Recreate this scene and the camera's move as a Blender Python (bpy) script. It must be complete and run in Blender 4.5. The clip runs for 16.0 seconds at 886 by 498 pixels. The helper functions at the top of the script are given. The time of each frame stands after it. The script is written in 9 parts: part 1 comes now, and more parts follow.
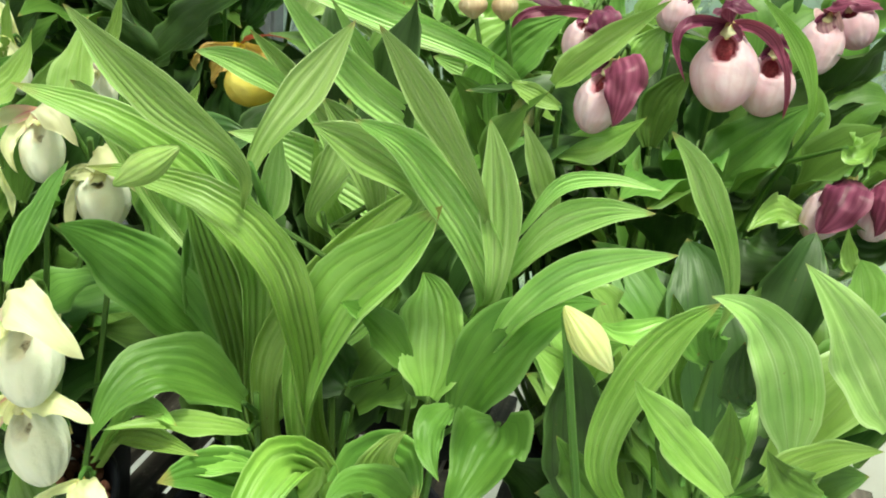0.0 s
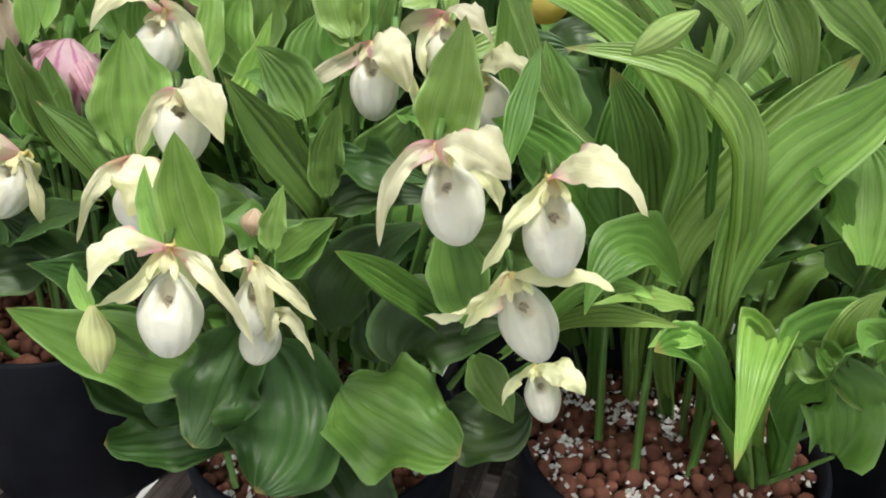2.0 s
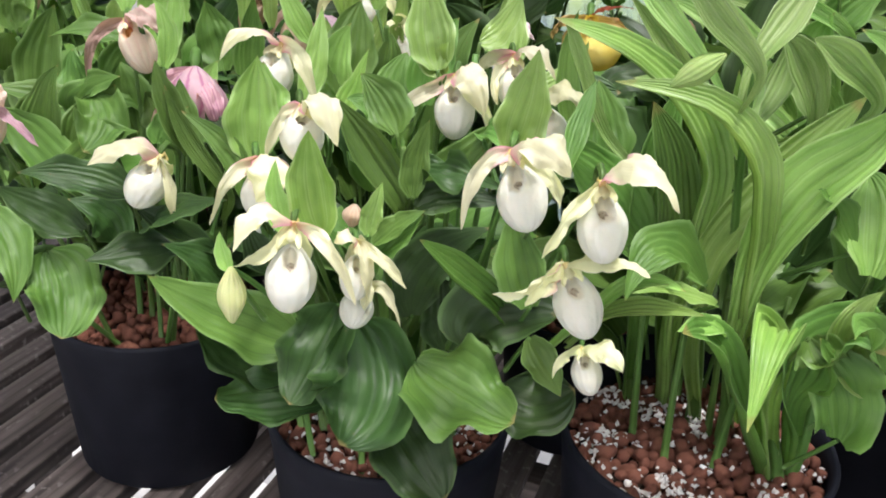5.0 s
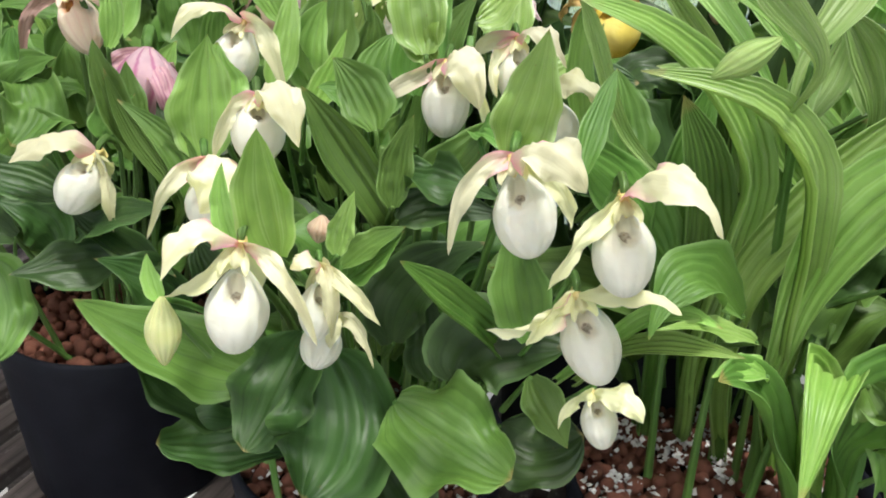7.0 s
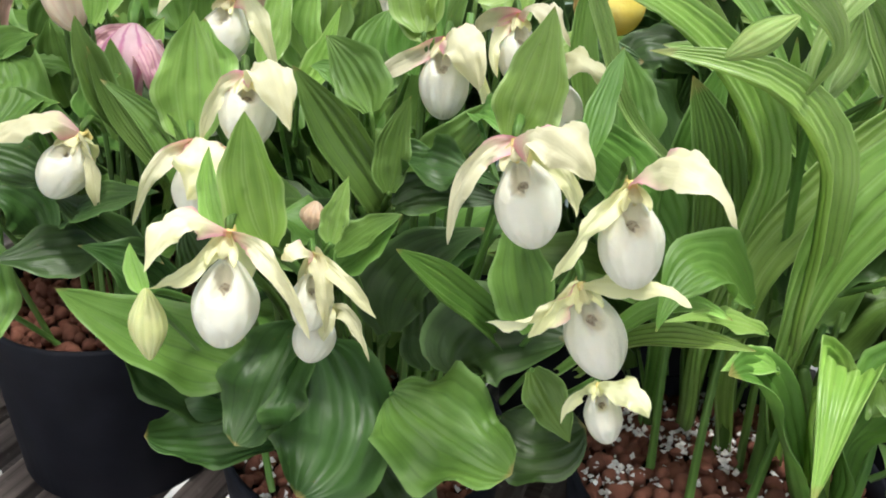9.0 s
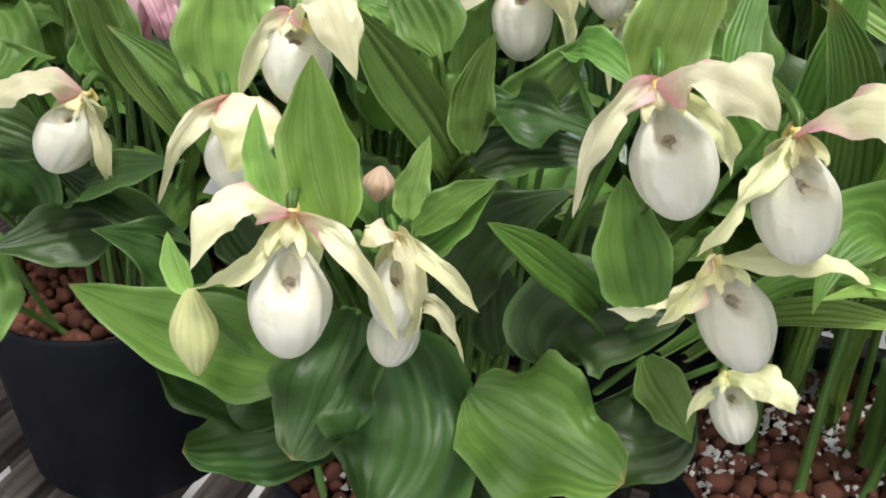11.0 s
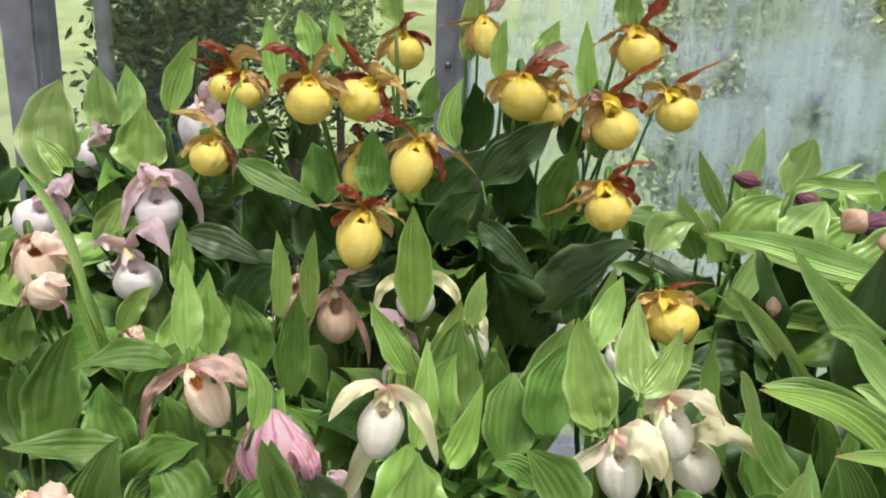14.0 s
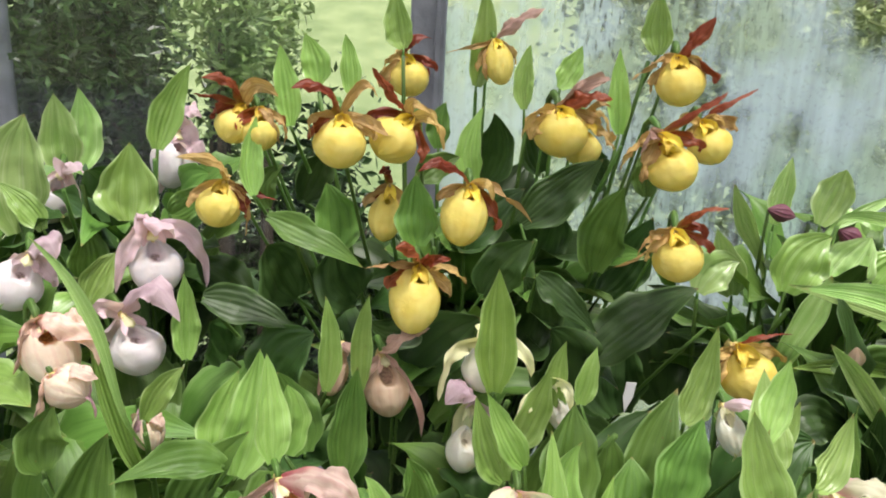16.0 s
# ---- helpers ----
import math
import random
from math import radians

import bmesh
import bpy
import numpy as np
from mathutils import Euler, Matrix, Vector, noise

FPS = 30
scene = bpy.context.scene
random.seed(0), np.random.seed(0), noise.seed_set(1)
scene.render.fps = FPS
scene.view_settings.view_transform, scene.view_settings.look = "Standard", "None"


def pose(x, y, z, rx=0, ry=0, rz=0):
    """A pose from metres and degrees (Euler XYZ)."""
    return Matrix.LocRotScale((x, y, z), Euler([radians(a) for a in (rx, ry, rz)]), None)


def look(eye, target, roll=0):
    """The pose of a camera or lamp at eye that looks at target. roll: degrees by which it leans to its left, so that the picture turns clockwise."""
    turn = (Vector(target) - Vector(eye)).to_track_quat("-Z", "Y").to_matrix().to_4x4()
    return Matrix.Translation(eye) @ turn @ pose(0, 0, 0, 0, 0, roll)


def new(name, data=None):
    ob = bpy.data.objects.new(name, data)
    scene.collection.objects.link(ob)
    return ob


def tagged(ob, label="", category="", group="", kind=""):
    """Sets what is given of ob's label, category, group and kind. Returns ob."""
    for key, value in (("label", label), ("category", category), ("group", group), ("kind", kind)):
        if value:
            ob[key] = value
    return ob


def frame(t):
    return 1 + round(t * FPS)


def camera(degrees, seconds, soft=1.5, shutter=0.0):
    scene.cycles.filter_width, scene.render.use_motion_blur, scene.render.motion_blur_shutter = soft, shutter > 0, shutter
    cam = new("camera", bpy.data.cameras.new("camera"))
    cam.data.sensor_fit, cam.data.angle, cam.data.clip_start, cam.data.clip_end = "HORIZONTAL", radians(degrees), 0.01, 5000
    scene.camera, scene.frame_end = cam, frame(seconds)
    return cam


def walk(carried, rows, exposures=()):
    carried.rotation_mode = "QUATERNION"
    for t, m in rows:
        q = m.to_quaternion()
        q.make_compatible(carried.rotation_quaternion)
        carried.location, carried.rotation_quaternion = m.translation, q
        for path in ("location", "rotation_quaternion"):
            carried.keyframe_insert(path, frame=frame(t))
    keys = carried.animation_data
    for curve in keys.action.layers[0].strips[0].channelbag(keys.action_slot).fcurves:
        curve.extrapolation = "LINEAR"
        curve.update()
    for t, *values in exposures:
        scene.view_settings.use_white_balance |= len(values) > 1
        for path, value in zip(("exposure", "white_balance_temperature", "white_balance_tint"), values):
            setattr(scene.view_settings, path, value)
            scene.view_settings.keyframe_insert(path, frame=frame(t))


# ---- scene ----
cam = camera(53.7, 16.0, soft=1.9)
PATH = [
    (0, (0.0259, 0.0322, 0.8771), (0.1127, 1.2754, 0.2387), 6.0),
    (0.5, (-0.0609, 0.0252, 0.8617), (-0.0259, 1.2649, 0.2121), 4.7),
    (1, (-0.1393, 0.0371, 0.8456), (-0.1134, 1.2628, 0.1701), 2.4),
    (1.5, (-0.1687, 0.0371, 0.8218), (-0.1239, 1.2607, 0.1435), 1.8),
    (2, (-0.1946, 0.0056, 0.8232), (-0.1477, 1.2320, 0.1491), 1.7),
    (2.5, (-0.2072, -0.0357, 0.8232), (-0.2156, 1.1963, 0.1589), 1.5),
    (3, (-0.2079, -0.0798, 0.8274), (-0.2422, 1.1697, 0.1974), 2.7),
    (3.5, (-0.2065, -0.1008, 0.8365), (-0.2730, 1.1655, 0.2436), 3.2),
    (4, (-0.2121, -0.1043, 0.8351), (-0.2674, 1.1697, 0.2576), 3.1),
    (4.5, (-0.2093, -0.1022, 0.8337), (-0.2366, 1.1711, 0.2534), 3.0),
    (5, (-0.2135, -0.0952, 0.8323), (-0.2303, 1.1718, 0.2373), 3.0),
    (5.2, (-0.2114, -0.0854, 0.8302), (-0.2247, 1.1802, 0.2324), 3.0),
    (7.5, (-0.2079, 0.0070, 0.8078), (-0.2240, 1.2614, 0.1862), 3.8),
    (8, (-0.2128, 0.0077, 0.8078), (-0.2254, 1.2579, 0.1778), 3.9),
    (8.5, (-0.2093, 0.0084, 0.8092), (-0.2170, 1.2530, 0.1687), 4.0),
    (11, (-0.2548, 0.0910, 0.7749), (-0.2415, 1.2950, 0.0602), 2.3),
    (11.5, (-0.3297, 0.0672, 0.7833), (-0.1806, 1.2292, 0.0161), 0.5),
    (11.7, (-0.3451, 0.0581, 0.8036), (-0.1246, 1.2075, 0.0350), 1.6),
    (12, (-0.3549, 0.0588, 0.8232), (-0.0966, 1.2243, 0.0924), 2.7),
    (12.5, (-0.3584, 0.0742, 0.8617), (-0.1785, 1.2845, 0.1813), 2.3),
    (12.7, (-0.3521, 0.0700, 0.8666), (-0.1939, 1.3048, 0.2268), 2.6),
    (12.9, (-0.3542, 0.0693, 0.8827), (-0.1869, 1.3251, 0.2863), 3.2),
    (13, (-0.3577, 0.0623, 0.8904), (-0.1911, 1.3279, 0.3157), 2.9),
    (13.5, (-0.3605, 0.0455, 0.9142), (-0.2128, 1.3573, 0.4473), 2.9),
    (14, (-0.4025, 0.0441, 0.9506), (-0.1946, 1.3615, 0.5257), 1.9),
    (14.5, (-0.4515, 0.0490, 0.9674), (-0.1379, 1.3482, 0.5509), 2.1),
    (15, (-0.4900, 0.0588, 0.9856), (-0.1379, 1.3433, 0.5530), 2.1),
    (15.5, (-0.5180, 0.0896, 0.9758), (-0.1526, 1.3608, 0.5173), 0.6),
    (16, (-0.5334, 0.1645, 0.9730), (-0.1330, 1.4357, 0.5432), 2.8),
]
LIGHT = [(0, 0.62, 7100, -18), (0.5, 0.24, 6500, -14), (1.0, 0.03, 6350, -6), (1.5, -0.11, 6350, 1), (2.0, 0.25, 6350, 6), (2.5, 0.35, 6250, 9), (3.5, 0.59, 6150, 14), (5.0, 0.59, 6150, 14), (7.5, 0.47, 6250, 7), (8.5, 0.47, 6250, 7), (11.0, 0.29, 6300, 10), (11.5, 0.23, 6300, 10), (12.0, 0.37, 6250, 12), (12.5, 0.45, 6400, 12), (13.0, 0.25, 6500, 12), (14.0, 0.37, 6500, 13), (16.0, 0.50, 6450, 13)]
walk(cam, [(t, look(eye, target, roll)) for t, eye, target, roll in PATH], LIGHT)

# ---- light ----
world = bpy.data.worlds.new("sky")
scene.world = world
world.use_nodes = True
wn = world.node_tree.nodes
sky = wn.new("ShaderNodeTexSky")
sky.sky_type, sky.sun_disc = "NISHITA", False
sky.sun_elevation, sky.sun_rotation = radians(58), radians(200)
sky.air_density, sky.dust_density, sky.ozone_density = 1.2, 4.0, 1.0
world.node_tree.links.new(sky.outputs[0], wn["Background"].inputs[0])
wn["Background"].inputs[1].default_value = 0.165
sun = new("sun", bpy.data.lights.new("sun", "SUN"))
sun.data.energy, sun.data.angle, sun.data.color = 3.7, radians(12), (1.0, 0.95, 0.88)
sun.matrix_world = look((0.7, -0.55, 3.4), (0, 0, 0))


# ---- materials ----
def shader(name):
    m = bpy.data.materials.new(name)
    m.use_nodes = True
    t = m.node_tree
    return m, t, t.nodes, t.links, t.nodes["Principled BSDF"]


def node(t, kind, **values):
    n = t.nodes.new(kind)
    for k, v in values.items():
        n.inputs[k.replace("_", " ")].default_value = v
    return n


def math_node(t, op, a, b=None):
    n = t.nodes.new("ShaderNodeMath")
    n.operation = op
    for i, v in enumerate((a, b)):
        if v is None:
            continue
        if isinstance(v, (int, float)):
            n.inputs[i].default_value = v
        else:
            t.links.new(v, n.inputs[i])
    return n.outputs[0]


def mix_colour(t, fac, a, b, blend="MIX"):
    n = t.nodes.new("ShaderNodeMix")
    n.data_type, n.blend_type = "RGBA", blend
    for i, v in ((0, fac), (6, a), (7, b)):
        if isinstance(v, (int, float)):
            n.inputs[i].default_value = v
        elif isinstance(v, tuple):
            n.inputs[i].default_value = (*v, 1)
        else:
            t.links.new(v, n.inputs[i])
    return n.outputs[2]


def ramp(t, fac, lo, hi):
    n = t.nodes.new("ShaderNodeMapRange")
    n.inputs[1].default_value, n.inputs[2].default_value = lo, hi
    t.links.new(fac, n.inputs[0])
    return n.outputs[0]


def noise_fac(t, scale, detail=3.0, coord="Object"):
    c = t.nodes.new("ShaderNodeTexCoord")
    n = node(t, "ShaderNodeTexNoise", Scale=scale, Detail=detail)
    t.links.new(c.outputs[coord], n.inputs["Vector"])
    return n.outputs["Fac"]


def bump(t, height, strength, distance, bsdf):
    b = node(t, "ShaderNodeBump", Strength=strength, Distance=distance)
    t.links.new(height, b.inputs["Height"])
    for s in bsdf:
        t.links.new(b.outputs[0], s.inputs["Normal"])


def blade_material(name, dark, light, edge, veins=9, through_light=0.3, rough=0.42, vein_mix=0.36, root=None, root_at=0.35, spots=None, relief=0.5, sheen_streak=0.0, worn=False, furrow_shade=0.0, spec=0.4):
    """A leaf or petal: parallel veins along the blade, a paler margin, mottling, and light that passes through."""
    m, t, n, l, p = shader(name)
    uv = n.new("ShaderNodeUVMap")
    sep = n.new("ShaderNodeSeparateXYZ")
    l.new(uv.outputs[0], sep.inputs[0])
    many = math_node(t, "FLOOR", math_node(t, "MULTIPLY", sep.outputs[0], 0.5))
    u, v = math_node(t, "SUBTRACT", sep.outputs[0], math_node(t, "MULTIPLY", many, 2.0)), sep.outputs[1]
    wob = noise_fac(t, 60)
    vv = math_node(t, "ADD", v, math_node(t, "MULTIPLY", wob, 0.03))
    s1 = math_node(t, "SINE", math_node(t, "MULTIPLY", vv, 2 * math.pi * veins))
    s2 = math_node(t, "SINE", math_node(t, "MULTIPLY", vv, 2 * math.pi * veins * 3.3))
    s3 = math_node(t, "SINE", math_node(t, "MULTIPLY", vv, 2 * math.pi * (veins * 0.57 + 0.3)))
    stripe = ramp(t, math_node(t, "ADD", math_node(t, "MULTIPLY", s3, 0.7), math_node(t, "ADD", s1, math_node(t, "MULTIPLY", s2, 0.25))), -1.5, 1.5)
    blot = ramp(t, noise_fac(t, 28, 4), 0.3, 0.7)
    f = math_node(t, "ADD", math_node(t, "MULTIPLY", stripe, vein_mix), math_node(t, "MULTIPLY", blot, 1 - vein_mix))
    col = mix_colour(t, f, dark, light)
    # Pale lines painted along the blade for the sheen on its pleats.
    if sheen_streak:
        lines = math_node(t, "MULTIPLY", ramp(t, math_node(t, "ADD", s3, math_node(t, "MULTIPLY", s2, 0.6)), 0.55, 1.5), math_node(t, "MULTIPLY", math_node(t, "ADD", blot, 0.25), sheen_streak))
        col = mix_colour(t, lines, col, edge)
    # Dark vein lines, with the shade of the pleat furrows put into the colour.
    if furrow_shade:
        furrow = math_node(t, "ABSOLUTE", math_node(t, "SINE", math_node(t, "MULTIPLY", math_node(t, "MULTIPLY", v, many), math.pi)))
        lines = math_node(t, "MULTIPLY", math_node(t, "MULTIPLY", ramp(t, furrow, 0.34, 0.02), furrow_shade), ramp(t, noise_fac(t, 34, 2), 0.2, 0.6))
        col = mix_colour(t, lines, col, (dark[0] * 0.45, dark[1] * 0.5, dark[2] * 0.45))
    info = n.new("ShaderNodeObjectInfo")
    hsv = n.new("ShaderNodeHueSaturation")
    l.new(col, hsv.inputs["Color"])
    l.new(math_node(t, "ADD", math_node(t, "MULTIPLY", info.outputs["Random"], 0.5), 0.75), hsv.inputs["Value"])
    l.new(math_node(t, "ADD", math_node(t, "MULTIPLY", info.outputs["Random"], 0.02), 0.49), hsv.inputs["Hue"])
    col = hsv.outputs[0]
    rim = math_node(t, "MULTIPLY", math_node(t, "ABSOLUTE", math_node(t, "SUBTRACT", v, 0.5)), 2.0)
    col = mix_colour(t, math_node(t, "MULTIPLY", ramp(t, rim, 0.86, 1.0), 0.6), col, edge)
    if root:
        patch = math_node(t, "ADD", u, math_node(t, "MULTIPLY", noise_fac(t, 90, 3), 0.35))
        patch = math_node(t, "SUBTRACT", patch, math_node(t, "MULTIPLY", math_node(t, "POWER", rim, 3.0), 0.22))
        col = mix_colour(t, ramp(t, patch, root_at + 0.3, root_at), col, root)
    if spots:
        col = mix_colour(t, math_node(t, "MULTIPLY", ramp(t, noise_fac(t, 55, 5), 0.62, 0.72), 0.7), col, spots)
    if worn:
        flecks = math_node(t, "MULTIPLY", ramp(t, noise_fac(t, 330, 2), 0.71, 0.76), ramp(t, noise_fac(t, 17, 2), 0.45, 0.6))
        col = mix_colour(t, math_node(t, "MULTIPLY", flecks, 0.6), col, (0.16, 0.10, 0.03))
        dry = math_node(t, "MULTIPLY", ramp(t, math_node(t, "ADD", u, math_node(t, "MULTIPLY", noise_fac(t, 120, 2), 0.08)), 1.0, 1.035), 0.7)
        col = mix_colour(t, dry, col, (0.30, 0.22, 0.08))
    l.new(col, p.inputs["Base Color"])
    p.inputs["Roughness"].default_value = rough
    p.inputs["Specular IOR Level"].default_value = spec
    tr = n.new("ShaderNodeBsdfTranslucent")
    l.new(mix_colour(t, 1.0, col, (1.0, 1.0, 0.70), "MULTIPLY"), tr.inputs[0])
    mx = n.new("ShaderNodeMixShader")
    mx.inputs[0].default_value = through_light
    l.new(p.outputs[0], mx.inputs[1])
    l.new(tr.outputs[0], mx.inputs[2])
    l.new(mx.outputs[0], n["Material Output"].inputs[0])
    bump(t, math_node(t, "ADD", stripe, math_node(t, "MULTIPLY", noise_fac(t, 240, 3), 0.5)), relief, 0.0009, (p, tr))
    return m


def plain_material(name, a, b, scale=40, rough=0.6, metal=0.0, relief=0.3, distance=0.002, fine=None, spec=0.5, random_value=0.0):
    m, t, n, l, p = shader(name)
    f = ramp(t, noise_fac(t, scale, 5), 0.3, 0.7)
    col = mix_colour(t, f, a, b)
    if random_value:
        info = n.new("ShaderNodeObjectInfo")
        geo = n.new("ShaderNodeNewGeometry")
        r = math_node(t, "FRACT", math_node(t, "ADD", info.outputs["Random"], geo.outputs["Random Per Island"]))
        hsv = n.new("ShaderNodeHueSaturation")
        l.new(col, hsv.inputs["Color"])
        l.new(math_node(t, "ADD", math_node(t, "MULTIPLY", r, random_value), 1 - random_value / 2), hsv.inputs["Value"])
        col = hsv.outputs[0]
    l.new(col, p.inputs["Base Color"])
    p.inputs["Roughness"].default_value, p.inputs["Metallic"].default_value = rough, metal
    p.inputs["Specular IOR Level"].default_value = spec
    bump(t, noise_fac(t, fine or scale * 6, 4), relief, distance, (p,))
    return m


LEAF = {
    # Bright and pale also hold the light on upper leaves as raised colour.
    "bright": blade_material("lit_bright_leaf", (0.196, 0.356, 0.066), (0.352, 0.560, 0.142), (0.44, 0.60, 0.26), 6, 0.30, 0.35, 0.20, sheen_streak=0.42, relief=0.32, worn=True, furrow_shade=0.24, spec=0.62),
    "fresh": blade_material("fresh_leaf", (0.155, 0.285, 0.045), (0.285, 0.445, 0.095), (0.40, 0.54, 0.22), 5, 0.26, 0.38, 0.20, sheen_streak=0.4, relief=0.32, worn=True, furrow_shade=0.2),
    "mid": blade_material("green_leaf", (0.06882, 0.1535, 0.02418), (0.1348, 0.2558, 0.0465), (0.22, 0.36, 0.12), 6, 0.22, 0.5, 0.20, sheen_streak=0.10, relief=0.32, worn=True, furrow_shade=0.34),
    # The dark tone also holds the shade that falls on lower, inner leaves.
    "dark": blade_material("shaded_dark_leaf", (0.0215, 0.053, 0.0112), (0.0470, 0.1000, 0.0215), (0.11, 0.20, 0.06), 6, 0.16, 0.47, 0.20, sheen_streak=0.03, relief=0.32, worn=True, furrow_shade=0.44),
    "pale": blade_material("lit_pale_leaf", (0.242, 0.420, 0.105), (0.425, 0.610, 0.220), (0.60, 0.72, 0.42), 6, 0.30, 0.35, 0.20, sheen_streak=0.50, relief=0.32, worn=True, furrow_shade=0.24, spec=0.62),
}
PETAL = {
    "gold": blade_material("gold_petal", (0.66, 0.46, 0.04), (0.80, 0.62, 0.10), (0.80, 0.62, 0.10), 5, 0.3, 0.5, 0.2, relief=0.2),
    "cream": blade_material("cream_petal", (0.78, 0.74, 0.46), (0.84, 0.82, 0.62), (0.84, 0.82, 0.62), 5, 0.4, 0.5, 0.16, (0.80, 0.40, 0.50), 0.125, relief=0.22),
    "lemon": blade_material("lemon_petal", (0.74, 0.73, 0.40), (0.82, 0.81, 0.55), (0.82, 0.81, 0.56), 5, 0.4, 0.5, 0.16, relief=0.22),
    "pink": blade_material("pink_petal", (0.64, 0.42, 0.51), (0.77, 0.62, 0.68), (0.77, 0.62, 0.68), 6, 0.4, 0.5, 0.25, relief=0.22),
    "rose": blade_material("rose_petal", (0.42, 0.17, 0.26), (0.73, 0.52, 0.56), (0.72, 0.54, 0.57), 7, 0.35, 0.5, 0.55, relief=0.22),
    "peach": blade_material("peach_petal", (0.66, 0.40, 0.36), (0.80, 0.66, 0.56), (0.74, 0.50, 0.48), 5, 0.35, 0.5, 0.5, (0.50, 0.14, 0.16), 0.12, relief=0.22),
    "magenta": blade_material("magenta_petal", (0.12, 0.015, 0.055), (0.29, 0.07, 0.155), (0.36, 0.14, 0.22), 6, 0.3, 0.45, 0.7, relief=0.22),
    "brown": blade_material("mahogany_petal", (0.13, 0.022, 0.010), (0.30, 0.065, 0.022), (0.30, 0.10, 0.03), 6, 0.3, 0.45, 0.5, (0.34, 0.24, 0.05), 0.05, relief=0.22),
    "tan": blade_material("withered_petal", (0.38, 0.21, 0.07), (0.62, 0.46, 0.18), (0.40, 0.16, 0.06), 6, 0.3, 0.55, 0.5, spots=(0.25, 0.06, 0.03), relief=0.22),
    "dull": blade_material("dull_pink_petal", (0.42, 0.24, 0.20), (0.58, 0.40, 0.33), (0.5, 0.32, 0.28), 6, 0.3, 0.55, 0.5, relief=0.22),
}


def pouch_material(name, a, b, throat, veins=None, vein_mix=0.25):
    m, t, n, l, p = shader(name)
    uv = n.new("ShaderNodeUVMap")
    sep = n.new("ShaderNodeSeparateXYZ")
    l.new(uv.outputs[0], sep.inputs[0])
    f = ramp(t, noise_fac(t, 45, 4), 0.3, 0.7)
    col = mix_colour(t, f, a, b)
    wob = math_node(t, "ADD", sep.outputs[0], math_node(t, "MULTIPLY", noise_fac(t, 50), 0.05))
    rib = math_node(t, "SINE", math_node(t, "MULTIPLY", wob, 2 * math.pi * 13))
    if veins:
        col = mix_colour(t, math_node(t, "MULTIPLY", ramp(t, rib, 0.5, 1.0), vein_mix), col, veins)
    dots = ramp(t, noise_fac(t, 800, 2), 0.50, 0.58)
    # Speckled throat patch; its darker tone paints in the shade inside the mouth.
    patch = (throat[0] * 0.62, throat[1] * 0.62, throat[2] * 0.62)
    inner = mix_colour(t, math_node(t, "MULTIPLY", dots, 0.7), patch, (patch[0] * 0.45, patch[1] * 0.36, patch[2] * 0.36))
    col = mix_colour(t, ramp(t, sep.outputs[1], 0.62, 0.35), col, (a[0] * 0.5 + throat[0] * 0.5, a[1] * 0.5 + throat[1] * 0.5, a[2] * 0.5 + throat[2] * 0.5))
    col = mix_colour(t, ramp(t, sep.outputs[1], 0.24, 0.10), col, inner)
    l.new(col, p.inputs["Base Color"])
    p.inputs["Roughness"].default_value = 0.5
    p.inputs["Specular IOR Level"].default_value = 0.3
    p.inputs["Subsurface Weight"].default_value = 0.3
    p.inputs["Subsurface Radius"].default_value = (0.5, 0.4, 0.3)
    p.inputs["Subsurface Scale"].default_value = 0.006
    tr = n.new("ShaderNodeBsdfTranslucent")
    l.new(col, tr.inputs[0])
    mx = n.new("ShaderNodeMixShader")
    mx.inputs[0].default_value = 0.32
    l.new(p.outputs[0], mx.inputs[1])
    l.new(tr.outputs[0], mx.inputs[2])
    l.new(mx.outputs[0], n["Material Output"].inputs[0])
    bump(t, math_node(t, "ADD", math_node(t, "MULTIPLY", rib, 0.3), math_node(t, "MULTIPLY", noise_fac(t, 110, 4), 2.2)), 0.5, 0.0014, (p, tr))
    return m


